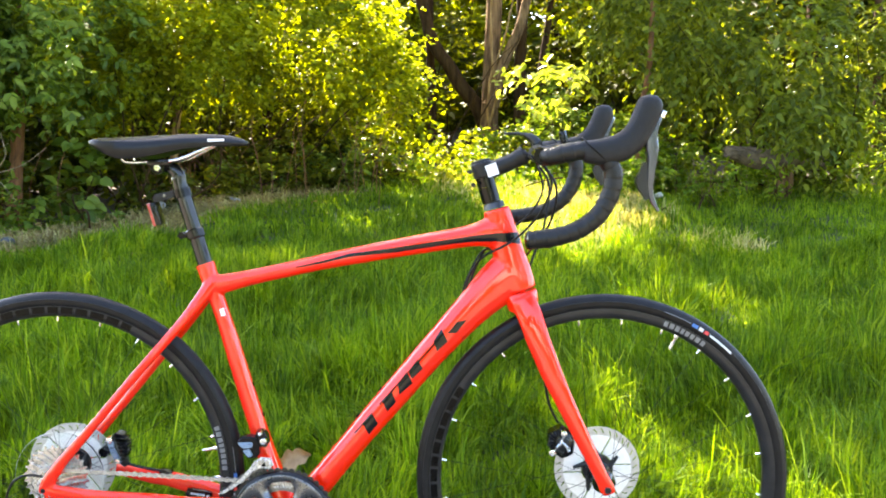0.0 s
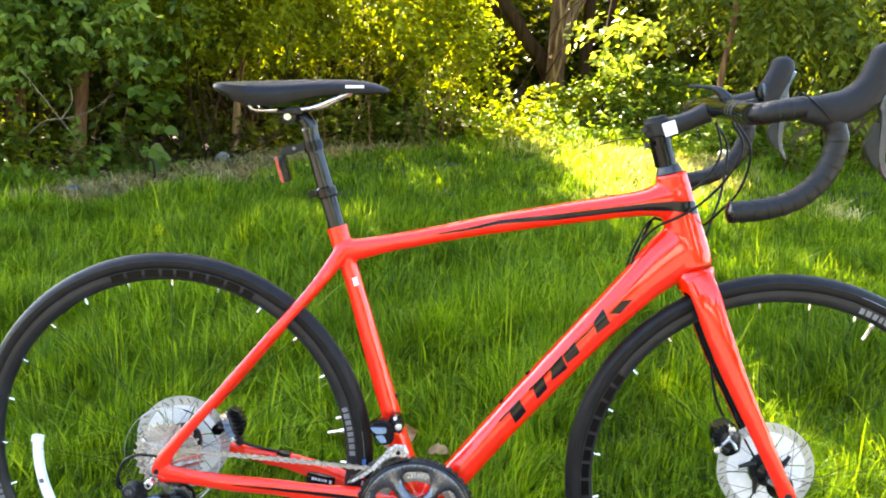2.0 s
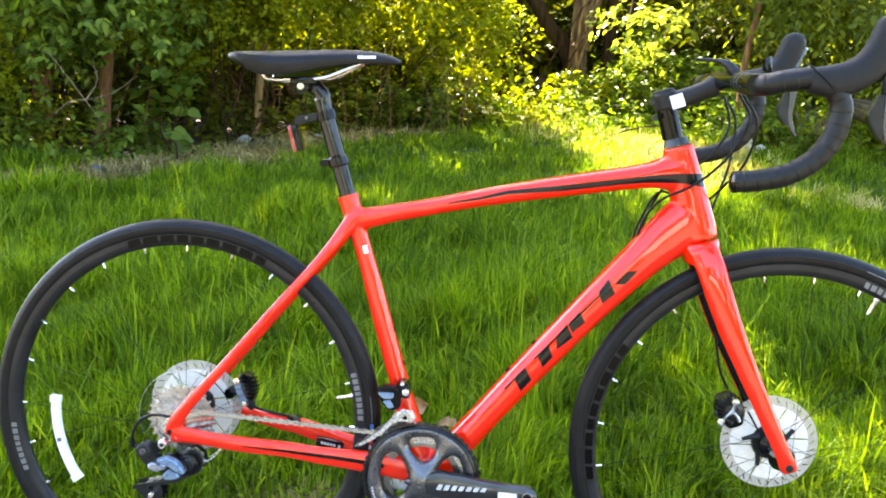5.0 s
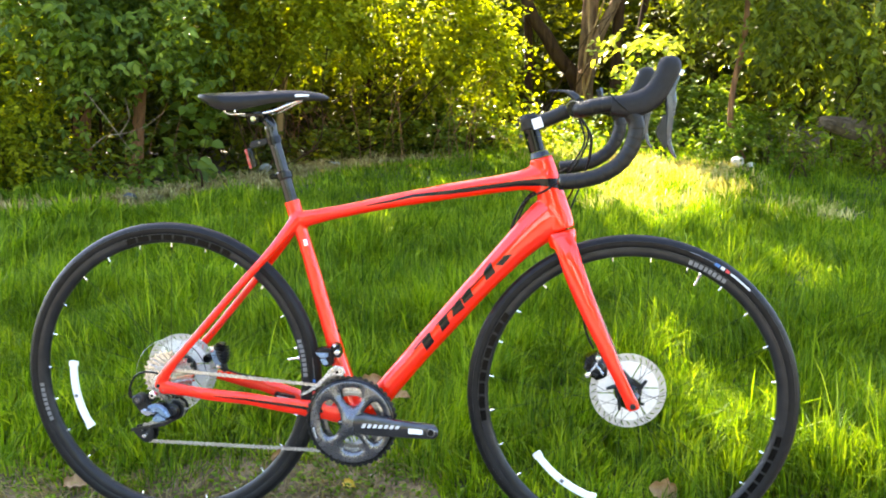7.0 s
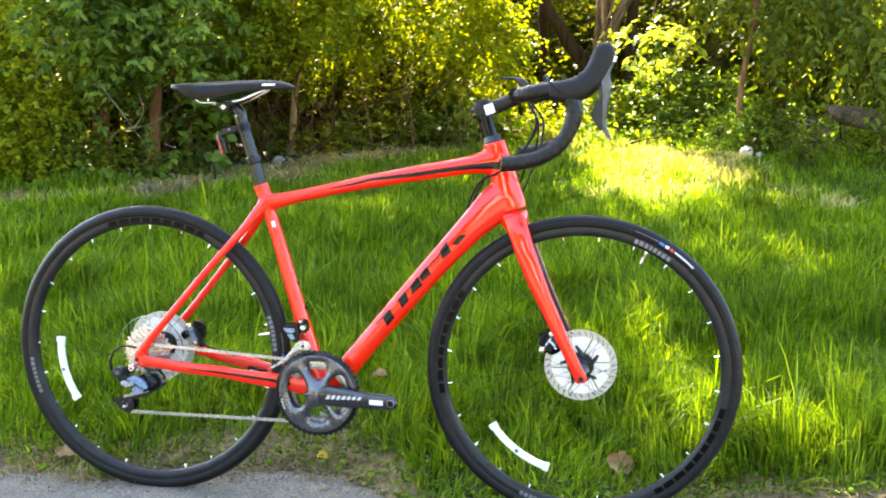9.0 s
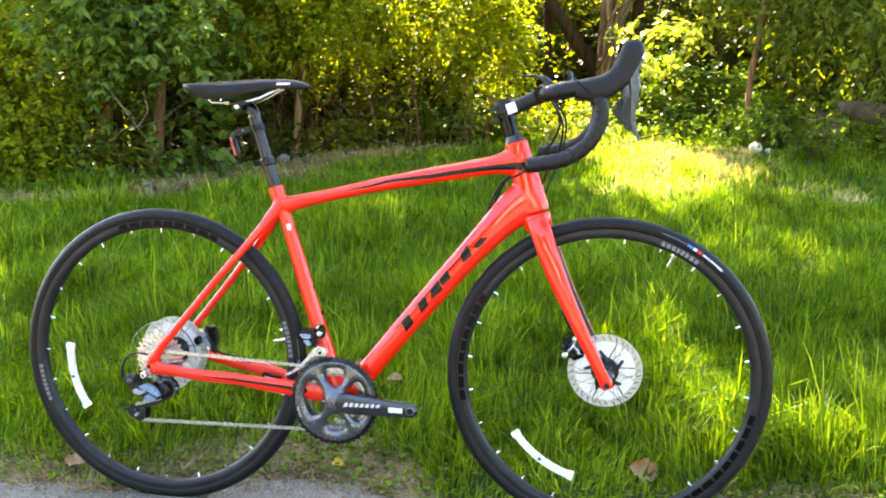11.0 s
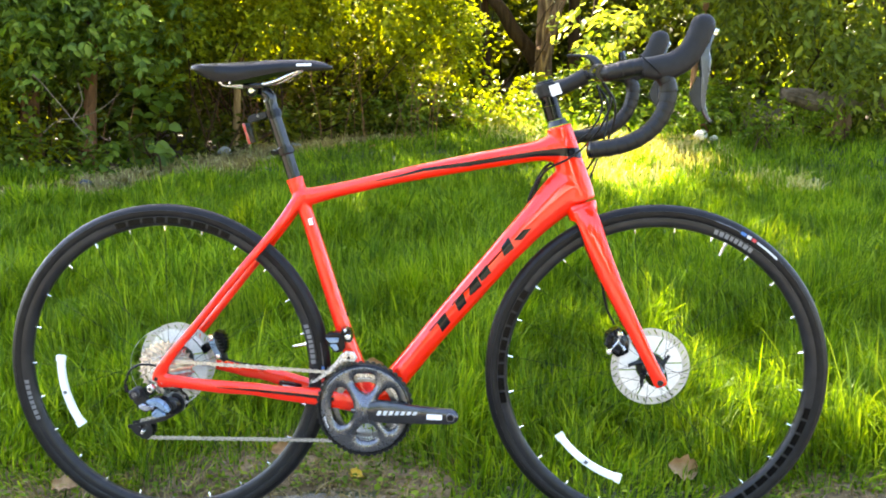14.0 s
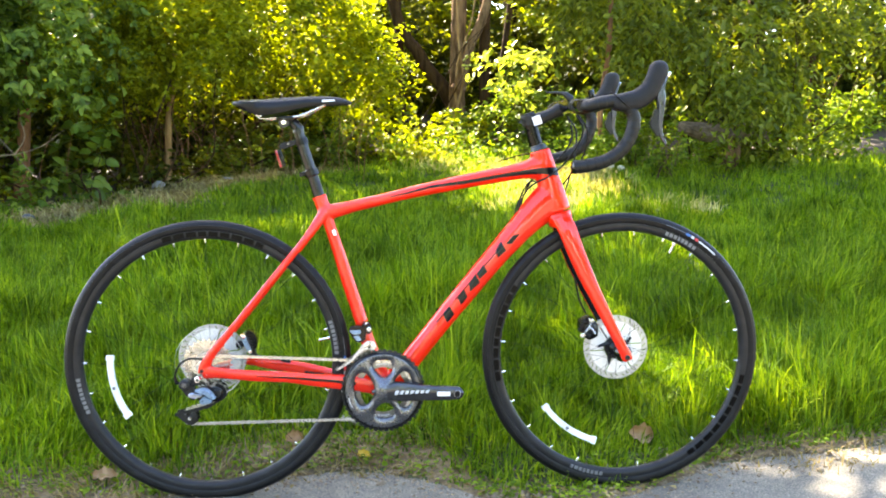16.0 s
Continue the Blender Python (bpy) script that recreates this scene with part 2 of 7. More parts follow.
def tube(bm, pts, radius, n=8, steps=1, cap=True):
    """A round tube along points; radius a number or one per point."""
    rs = [radius] * len(pts) if isinstance(radius, (int, float)) else list(radius)
    path = [np.array((*p, r), float) for p, r in zip(pts, rs)]
    if steps > 1 and len(path) > 2:
        path = smooth_path(path, steps)
    rings, side = [], None
    for i, q in enumerate(path):
        a, b = path[max(0, i - 1)], path[min(len(path) - 1, i + 1)]
        d = Vector(b[:3] - a[:3]).normalized()
        if side is None:
            side = d.orthogonal().normalized()
        side = (side - d * side.dot(d)).normalized()
        up = d.cross(side)
        rings.append([Vector(q[:3]) + (side * math.cos(w) + up * math.sin(w)) * q[3] for w in (2 * math.pi * k / n for k in range(n))])
    bridge(bm, rings, cap)


def box(bm, centre, size, turn=None, bevel=0.0):
    m = Matrix.Translation(centre) @ (turn or Matrix()) @ Matrix.Diagonal((*size, 1))
    made = bmesh.ops.create_cube(bm, size=1.0, matrix=m)["verts"]
    if bevel:
        edges = list({e for v in made for e in v.link_edges})
        bmesh.ops.bevel(bm, geom=edges, offset=bevel, segments=2, affect="EDGES", profile=0.6)


def lathe(bm, profile, centre, n=64, closed=False):
    """Turns (radius, y) pairs round the y axis through the centre."""
    rings = []
    for k in range(n):
        w = 2 * math.pi * k / n
        rings.append([(centre[0] + r * math.cos(w), centre[1] + y, centre[2] + r * math.sin(w)) for r, y in profile])
    vs = [[bm.verts.new(p) for p in r] for r in rings]
    m = len(profile)
    for a, b in zip(vs, vs[1:] + vs[:1]):
        for i in range(m if closed else m - 1):
            bm.faces.new((a[i], a[(i + 1) % m], b[(i + 1) % m], b[i]))


def plate(bm, outline, y0, y1):
    """A flat plate from an outline of (x, z), between two y."""
    bridge(bm, [[(x, y0, z) for x, z in outline], [(x, y1, z) for x, z in outline]])


def arc(cx, cz, r, a0, a1, n=10):
    return [(cx + r * math.cos(radians(a0 + (a1 - a0) * k / n)), cz + r * math.sin(radians(a0 + (a1 - a0) * k / n))) for k in range(n + 1)]


# ---- ground ----
def rise(v):
    return 0.5 + 0.5 * math.tanh(v / 2)


EDGE_X = (-3.0, -1.2, -0.44, -0.30, -0.14, -0.05, 0.04, 0.16, 0.31, 0.43, 0.52, 0.60, 0.68, 0.85, 1.02, 1.16, 1.27, 1.40, 1.60, 1.83, 2.4, 4.0)
EDGE_Y = (0.02, 0.00, 0.010, 0.014, 0.000, 0.040, 0.095, 0.120, 0.155, 0.125, 0.065, -0.005, -0.085, -0.135, -0.060, 0.040, 0.130, 0.168, 0.212, 0.285, 0.33, 0.36)


def edge_at(x):
    """How far the worn asphalt reaches towards the lawn."""
    e = float(np.interp(x, EDGE_X, EDGE_Y))
    return e + 0.012 * noise.noise((x * 6.0, 3.1, 0.4)) + 0.012 * noise.noise((x * 17.0, 7.7, 0.2))


def height(x, y):
    z = 0.138 * max(0.0, y) if y < 9 else 0.138 * (9 + 5 * (1 - math.exp(-(y - 9) / 5)))
    z += 0.022 * rise((y - max(0.03, edge_at(x)) - 0.05) / 0.02)
    z -= 0.138 * max(0.0, min(y, edge_at(x))) * 0.8
    k = min(1.0, max(0.0, (y - 0.1) / 0.6))
    z += k * (0.022 * noise.noise((x * 0.9, y * 0.9, 1.3)) + 0.010 * noise.noise((x * 3.1, y * 3.1, 5.3)))
    z += 0.10 * max(0.0, min(1.0, (y - 3.5) / 2.5)) * max(0.0, min(1.0, (x - 0.8) / 1.5))
    return z


def graded(lo, a, b, hi, fine):
    xs = list(np.arange(a, b + 1e-6, fine))
    step, v = fine, a
    left = []
    while v > lo:
        step *= 1.25
        v -= step
        left.append(max(v, lo))
    step, v = fine, xs[-1]
    right = []
    while v < hi:
        step *= 1.25
        v += step
        right.append(min(v, hi))
    return left[::-1] + xs + right


def sheet(name, xs, ys, zf):
    verts = [(x, y, zf(x, y)) for y in ys for x in xs]
    n = len(xs)
    faces = [(j * n + i, j * n + i + 1, (j + 1) * n + i + 1, (j + 1) * n + i) for j in range(len(ys) - 1) for i in range(n - 1)]
    me = mesh_from(name, verts, faces)
    me.shade_smooth()
    return me


def earth(name, low, mid, high):
    """Soil or turf: patches and grains, with a rough relief."""
    m, st, sp = nodes_of(name)
    n1, n2 = noise_node(st, 3.0, 6.0), noise_node(st, 60.0, 6.0)
    c1 = ramp_node(st, n1.outputs[0], ((0.3, low), (0.5, mid), (0.75, high)))
    c2 = ramp_node(st, n2.outputs[0], ((0.35, (0.5, 0.5, 0.5)), (0.7, (1.4, 1.35, 1.3))))
    st.links.new(mix_colour(st, 1.0, c1.outputs[0], c2.outputs[0], "MULTIPLY"), sp.inputs["Base Color"])
    sp.inputs["Roughness"].default_value = 0.95
    sb = st.nodes.new("ShaderNodeBump")
    sb.inputs["Strength"].default_value, sb.inputs["Distance"].default_value = 0.9, 0.01
    st.links.new(n2.outputs[0], sb.inputs["Height"])
    st.links.new(sb.outputs[0], sp.inputs["Normal"])
    return m


TURF = earth("mossy_turf", (0.024, 0.034, 0.008), (0.044, 0.058, 0.013), (0.075, 0.082, 0.026))
SOIL = earth("bare_soil", (0.072, 0.052, 0.020), (0.140, 0.097, 0.045), (0.260, 0.190, 0.100))

ASPHALT, at, ap = nodes_of("worn_asphalt")
n1, n2, n3 = noise_node(at, 2.2, 5.0), noise_node(at, 190.0, 3.0), noise_node(at, 28.0, 5.0)
c1 = ramp_node(at, n1.outputs[0], ((0.3, (0.124, 0.112, 0.088)), (0.7, (0.215, 0.194, 0.152))))
c2 = ramp_node(at, n2.outputs[0], ((0.38, (0.45, 0.45, 0.46)), (0.55, (1.0, 1.0, 1.0)), (0.72, (1.9, 1.85, 1.75))))
c3 = ramp_node(at, n3.outputs[0], ((0.35, (0.75, 0.75, 0.76)), (0.65, (1.1, 1.08, 1.03))))
cc = mix_colour(at, 1.0, c1.outputs[0], c2.outputs[0], "MULTIPLY")
at.links.new(mix_colour(at, 1.0, cc, c3.outputs[0], "MULTIPLY"), ap.inputs["Base Color"])
ap.inputs["Roughness"].default_value = 0.9
ab = at.nodes.new("ShaderNodeBump")
ab.inputs["Strength"].default_value, ab.inputs["Distance"].default_value = 0.8, 0.003
at.links.new(n2.outputs[0], ab.inputs["Height"])
at.links.new(ab.outputs[0], ap.inputs["Normal"])

gx, gy = graded(-350, -4.0, 5.2, 350, 0.06), graded(-350, -0.3, 6.6, 350, 0.06)
ground = new("ground", finish("ground", sheet("ground", gx, gy, height), TURF))
tagged(ground, "sloping mossy turf of a lawn that runs up to a wood", "ground", kind="structure")

ax = graded(-200, -2.2, 3.4, 200, 0.03)
rows = []
for x in ax:
    e = edge_at(x)
    rows.append([(x, y, 0.006 + (0.0015 * noise.noise((x * 6, y * 6, 2)))) for y in (-7.0, -4.0, -2.5, -1.2, -0.6, -0.3, -0.15, e - 0.09, e - 0.045, e - 0.012)] + [(x, e, 0.003), (x, e + 0.012, -0.004)])
k = len(rows[0])
me = mesh_from("pavement", [p for r in rows for p in r], [(i * k + j, (i + 1) * k + j, (i + 1) * k + j + 1, i * k + j + 1) for i in range(len(rows) - 1) for j in range(k - 1)])
me.shade_smooth()
pavement = new("pavement", finish("pavement", me, ASPHALT))
tagged(pavement, "worn grey asphalt drive with a ragged edge", "pavement", kind="structure")


rows = []
for x in np.arange(-3.0, 3.61, 0.05):
    e = edge_at(x)
    w = 0.10 + 0.13 * math.exp(-((x - 0.22) / 0.40) ** 4) + 0.05 * math.exp(-((x + 0.6) / 0.5) ** 4) + 0.04 * noise.noise((x * 5.0, 1.1, 4.0))
    rows.append([(x, e - 0.02 + (w + 0.02) * k / 7, max(0.001, height(x, e - 0.02 + (w + 0.02) * k / 7) + (0.006 if 0 < k < 7 else -0.004) + 0.003 * noise.noise((x * 20, k * 1.3, 3)))) for k in range(8)])
me = mesh_from("verge", [p for r in rows for p in r], [(i * 8 + j, (i + 1) * 8 + j, (i + 1) * 8 + j + 1, i * 8 + j + 1) for i in range(len(rows) - 1) for j in range(7)])
me.shade_smooth()
tagged(new("verge", finish("verge", me, SOIL)), "strip of bare brown soil along the asphalt", "soil", kind="structure")


# ---- grass and leaves as numpy meshes ----
def fast_mesh(name, verts, loops, sizes):
    me = bpy.data.meshes.new(name)
    me.vertices.add(len(verts))
    me.vertices.foreach_set("co", np.ascontiguousarray(verts, np.float32).ravel())
    me.loops.add(len(loops))
    me.loops.foreach_set("vertex_index", np.ascontiguousarray(loops, np.int32))
    me.polygons.add(len(sizes))
    starts = np.concatenate(([0], np.cumsum(sizes)[:-1]))
    me.polygons.foreach_set("loop_start", starts.astype(np.int32))
    me.polygons.foreach_set("loop_total", np.asarray(sizes, np.int32))
    me.update(calc_edges=True)
    me.shade_smooth()
    return me


RNG = np.random.default_rng(7)
GX, GY = np.linspace(-5, 7, 161), np.linspace(-0.4, 9.6, 134)
GZ = np.array([[height(x, y) for x in GX] for y in GY])
EDGE = np.array([edge_at(x) for x in GX])


def height_many(x, y):
    fx = np.clip((x - GX[0]) / (GX[1] - GX[0]), 0, len(GX) - 1.001)
    fy = np.clip((y - GY[0]) / (GY[1] - GY[0]), 0, len(GY) - 1.001)
    i, j = fx.astype(int), fy.astype(int)
    u, v = fx - i, fy - j
    return (GZ[j, i] * (1 - u) + GZ[j, i + 1] * u) * (1 - v) + (GZ[j + 1, i] * (1 - u) + GZ[j + 1, i + 1] * u) * v


def blades(name, x, y, h, w, lean=0.35):
    """Grass blades: an arching, tapering strip each, combed the same way within a tuft."""
    n = len(x)
    tuft = np.floor(x / 0.075 + 0.6 * np.sin(y * 11)) * 127.1 + np.floor(y / 0.075 + 0.6 * np.sin(x * 13)) * 311.7
    way = np.modf(np.abs(np.sin(tuft) * 43758.55))[0]
    a, b = RNG.uniform(0, 2 * np.pi, n), 2 * np.pi * way + RNG.normal(0, 0.75, n)
    h = h * (0.72 + 0.5 * np.modf(np.abs(np.sin(tuft * 1.7) * 9631.2))[0])
    z = height_many(x, y) - 0.004
    bend = np.clip(np.abs(RNG.normal(0, lean * 1.25, n)), 0, 1.3) * h
    side = np.stack((np.cos(a), np.sin(a), 0 * a), 1) * (w / 2)[:, None]
    away = np.stack((np.cos(b), np.sin(b), 0 * b), 1)
    base = np.stack((x, y, z), 1)
    up = np.array((0, 0, 1.0))
    sag = np.clip(0.30 * bend / h, 0, 0.55)
    rows = []
    for t, k in ((0.0, 0.8), (0.42, 1.0), (0.76, 0.75)):
        p = base + away * (bend * t * t)[:, None] + up * (h * (t - sag * t ** 3))[:, None]
        rows += [p - side * k, p + side * k]
    rows.append(base + away * bend[:, None] + up * (h * (1 - sag))[:, None])
    v = np.stack(rows, 1).reshape(-1, 3)
    o = (np.arange(n) * 7)[:, None]
    loops = (o + np.array([0, 1, 3, 2, 2, 3, 5, 4, 4, 5, 6])).ravel()
    return fast_mesh(name, v, loops, np.tile([4, 4, 3], n))


def patchy(x, y, s, seed):
    """Smooth 0..1 variation over the lawn."""
    r = np.random.default_rng(seed)
    out = 0 * x
    for k in range(6):
        a, f, p = r.uniform(0, 6.3), s * r.uniform(0.6, 2.2), r.uniform(0, 6.3)
        out = out + np.sin((x * np.cos(a) + y * np.sin(a)) * f * 6.3 + p)
    return 0.5 + out / 7.0


def verge(x):
    """How far from the asphalt the grass stays short and thin."""
    return 0.09 + 0.11 * np.exp(-((x + 0.55) / 0.5) ** 4) + 0.27 * np.exp(-((x - 0.22) / 0.34) ** 4) + 0.27 * np.exp(-((x - 0.94) / 0.26) ** 4)


STRIP_LINE = np.array(((-5.0, 2.6), (-3.4, 2.65), (-2.6, 2.8), (-1.8, 3.1), (-1.25, 3.85), (-0.85, 4.7), (-0.3, 5.25)))

WORN = ((1.42, 4.98, 0.17, 0.85), (1.62, 4.80, 0.13, 0.7), (2.08, 4.86, 0.16, 0.95), (1.86, 4.84, 0.12, 0.7), (1.75, 4.45, 0.12, 0.5), (4.35, 5.55, 0.30, 0.8))


def bare_strip(x, y):
    """1 on the littered strip of soil along the wood, 0 elsewhere."""
    best = np.full(np.shape(x), 9.0)
    for (x0, y0), (x1, y1) in zip(STRIP_LINE, STRIP_LINE[1:]):
        dx, dy = x1 - x0, y1 - y0
        t = np.clip(((x - x0) * dx + (y - y0) * dy) / (dx * dx + dy * dy), 0, 1)
        best = np.minimum(best, np.hypot(x - x0 - t * dx, y - y0 - t * dy))
    strip = np.clip(1.35 - best / (0.30 + 0.10 * np.sin(x * 7 + y * 4)), 0, 1)
    for px, py, r, k in WORN:
        strip = np.maximum(strip, k * np.clip(1.6 - np.hypot(x - px, (y - py) * 1.1) / (r * (1 + 0.25 * np.sin(x * 17 + y * 11))), 0, 1))
    return strip


def wood_line(x):
    """Where the lawn ends and the undergrowth begins."""
    return np.interp(x, (-5, -3.4, -2.6, -1.8, -1.25, -0.85, -0.3, 0.3, 0.9, 1.6, 2.2, 3.2, 5.5), (3.3, 3.35, 3.55, 3.9, 4.55, 5.2, 5.65, 6.2, 6.5, 5.9, 5.4, 5.2, 5.5))


def lawn(name, count, x0, x1, y0, y1, h0, h1, w0, w1, label, clumps=0.5, lean=0.52):
    x, y = RNG.uniform(x0, x1, count), RNG.uniform(y0, y1, count)
    past = y - np.interp(x, GX, EDGE)
    v = verge(x)
    keep = (past > 0.0) & (RNG.uniform(0, 1, count) < np.clip(0.10 + past / v * 0.9, 0, 1)) & (RNG.uniform(0, 1, count) < (1 - clumps) + clumps * patchy(x, y, 1.6, 3))
    bare = bare_strip(x, y)
    keep &= y < wood_line(x) + RNG.normal(0, 0.12, count)
    keep &= RNG.uniform(0, 1, count) > 0.93 * bare
    x, y, past, v, bare = x[keep], y[keep], past[keep], v[keep], bare[keep]
    grow = np.clip(0.16 + 0.84 * (past / (v * 1.5)) ** 1.3, 0, 1) * (0.50 + 0.85 * patchy(x, y, 1.1, 5)) * (1 - 0.65 * bare)
    h = RNG.uniform(h0, h1, len(x)) * grow
    ob = new(name, finish(name, blades(name, x, y, h, RNG.uniform(w0, w1, len(x)), lean), GRASS))
    return tagged(ob, label, "grass", kind="stuff")


lawn("grass", 235000, -1.6, 2.9, -0.2, 1.5, 0.05, 0.17, 0.0023, 0.0056, "long green lawn grass beside the asphalt")
lawn("grass", 9000, -1.6, 2.9, 0.0, 2.4, 0.16, 0.27, 0.003, 0.0055, "taller bending blades among the lawn grass", 0.9, 0.6)
lawn("grass", 150000, -2.6, 3.9, 1.5, 3.4, 0.05, 0.14, 0.0034, 0.0066, "long green grass in the middle of the lawn")
lawn("grass", 130000, -4.0, 5.6, 3.4, 6.4, 0.04, 0.10, 0.0045, 0.009, "green grass along the wood")
for x0, x1 in ((-7.0, -1.6), (2.9, 8.0)):
    lawn("grass", 70000, x0, x1, 0.0, 3.4, 0.07, 0.17, 0.006, 0.012, "lawn grass further along the drive")
lawn("grass", 26000, -2.7, -1.5, 0.0, 1.6, 0.05, 0.16, 0.003, 0.007, "lawn grass beside the drive")


def scatter_blades(name, count, spots, h0, h1, w0, w1, material, label, lean=1.0):
    """Loose blades round spots of (x, y, radius)."""
    k = RNG.integers(0, len(spots), count)
    sp_ = np.array(spots)[k]
    a, r = RNG.uniform(0, 2 * np.pi, count), np.sqrt(RNG.uniform(0, 1, count)) * sp_[:, 2]
    x, y = sp_[:, 0] + r * np.cos(a), sp_[:, 1] + r * np.sin(a) * 0.8
    ob = new(name, finish(name, blades(name, x, y, RNG.uniform(h0, h1, count), RNG.uniform(w0, w1, count), lean), material))
    return tagged(ob, label, "grass", kind="stuff")


STRIP = [(float(np.interp(t, range(7), STRIP_LINE[:, 0])), float(np.interp(t, range(7), STRIP_LINE[:, 1])), 0.36) for t in np.linspace(1, 6, 22)]


def soil_band(line, width, label):
    """A ragged band of bare soil laid on the turf."""
    at = [(x0 + (x1 - x0) * k / 10, y0 + (y1 - y0) * k / 10) for (x0, y0), (x1, y1) in zip(line, line[1:]) for k in range(10)]
    rows = []
    for i, (x, y) in enumerate(at):
        w = width * (1 + 0.42 * noise.noise((i * 0.3, 2.0, 1.0)))
        rows.append([(x + 0.35 * w * k, y + w * k, height(x + 0.35 * w * k, y + w * k) + (0.008 if abs(k) < 1 else -0.006)) for k in (-1, -0.6, -0.2, 0.2, 0.6, 1)])
    me = mesh_from("soil_strip", [p for r in rows for p in r], [(i * 6 + j, (i + 1) * 6 + j, (i + 1) * 6 + j + 1, i * 6 + j + 1) for i in range(len(rows) - 1) for j in range(5)])
    me.shade_smooth()
    tagged(new("soil_strip", finish("soil_strip", me, SOIL)), label, "soil", kind="structure")


soil_band(STRIP_LINE[1:], 0.24, "worn strip of bare soil in front of the bushes")
soil_band(((1.22, 5.04), (1.50, 4.92), (1.80, 4.84), (2.10, 4.88), (2.26, 4.90)), 0.12, "dry bare soil in the sunny corner of the lawn")
soil_band(((4.0, 5.42), (4.4, 5.55), (4.9, 5.62)), 0.16, "dry bare soil at the far end of the lawn")
scatter_blades("dry_grass", 9000, STRIP, 0.02, 0.09, 0.004, 0.010, DRY, "dry straw and dead grass on bare soil", 1.6)
# spots follow the lawn's sun patches; the straw's pale tone adds to their glare
scatter_blades("dry_grass", 5200, [(1.42, 4.9, 0.35), (1.35, 4.6, 0.5), (0.75, 5.9, 0.5), (1.6, 4.4, 0.35), (0.9, 5.3, 0.4), (2.25, 3.45, 0.25), (1.75, 4.6, 0.3), (1.5, 3.9, 0.45), (1.35, 3.4, 0.4), (1.9, 4.2, 0.3)], 0.05, 0.13, 0.004, 0.008, STRAW, "dry grass at the edge of the wood, sun glare in its pale tone", 0.9)
scatter_blades("dry_grass", 2600, [(-0.5, 0.10, 0.2), (-0.2, 0.12, 0.2), (0.1, 0.22, 0.2), (0.4, 0.24, 0.2), (1.5, 0.25, 0.3)], 0.015, 0.05, 0.002, 0.005, DRY, "dry bits of grass by the asphalt", 1.8)

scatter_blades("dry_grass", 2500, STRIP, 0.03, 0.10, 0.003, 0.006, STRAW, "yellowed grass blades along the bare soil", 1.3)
# more pale blades to whiten the brightest part of the sun patch
scatter_blades("dry_grass", 2600, [(1.40, 4.92, 0.24), (1.58, 4.75, 0.22), (1.9, 4.8, 0.25)], 0.03, 0.09, 0.004, 0.008, STRAW, "dry grass in the sunniest corner, sun glare in its pale tone", 1.1)
# leaf mould on the wood's floor
fx_, rows = list(np.arange(-6.0, 7.01, 0.12)), []
for x in fx_:
    w0 = float(wood_line(x)) + 0.22 + 0.10 * noise.noise((x * 2.2, 1.7, 0.5))
    rows.append([(x, w0 + k * 0.13, height(x, w0 + k * 0.13) + (-0.004 if k == 0 else 0.010 + 0.008 * noise.noise((x * 5, k * 0.7, 2.0)))) for k in range(40)])
me = mesh_from("wood_floor", [p for r in rows for p in r], [(i * 40 + j, (i + 1) * 40 + j, (i + 1) * 40 + j + 1, i * 40 + j + 1) for i in range(len(rows) - 1) for j in range(39)])
me.shade_smooth()
tagged(new("wood_floor", finish("wood_floor", me, HUMUS)), "dark leaf mould under the trees", "ground", kind="structure")


# ---- the bicycle ----
REAR, FRONT, BB = (0.0005, 0.0, 0.3365), (0.989, 0.0, 0.339), (0.413, 0.0, 0.267)
bike = thing("road_bicycle", "red carbon road bicycle with black drop handlebar and slick tyres", "bicycle", (0.5, 0, 0))


def limb(bm, nodes, n=20, steps=6, power=2.3):
    """A tube through (x, y, z, half height in the xz plane, half width in y)."""
    path = smooth_path(nodes, steps)
    rings = []
    for i, q in enumerate(path):
        a, b = path[max(0, i - 1)], path[min(len(path) - 1, i + 1)]
        d = Vector((b[0] - a[0], 0, b[2] - a[2])).normalized()
        up = Vector((-d.z, 0, d.x))
        ring = []
        for k in range(n):
            w = 2 * math.pi * k / n
            c, s = math.cos(w), math.sin(w)
            c, s = math.copysign(abs(c) ** (2 / power), c), math.copysign(abs(s) ** (2 / power), s)
            ring.append(Vector(q[:3]) + up * (s * q[3]) + Vector((0, c * q[4], 0)))
        rings.append(ring)
    bridge(bm, rings)


def fused(name, bm, voxel, rounds):
    """One skin over overlapping tubes, as in a moulded carbon frame."""
    bmesh.ops.recalc_face_normals(bm, faces=bm.faces)
    me = bpy.data.meshes.new(name)
    bm.to_mesh(me)
    bm.free()
    tmp = new("mould", me)
    r = tmp.modifiers.new("skin", "REMESH")
    r.mode, r.voxel_size, r.use_smooth_shade = "VOXEL", voxel, True
    s = tmp.modifiers.new("soft", "SMOOTH")
    s.factor, s.iterations = 0.5, rounds
    out = bpy.data.meshes.new_from_object(tmp.evaluated_get(bpy.context.evaluated_depsgraph_get()))
    out.name = name
    bpy.data.objects.remove(tmp)
    out.shade_smooth()
    return out


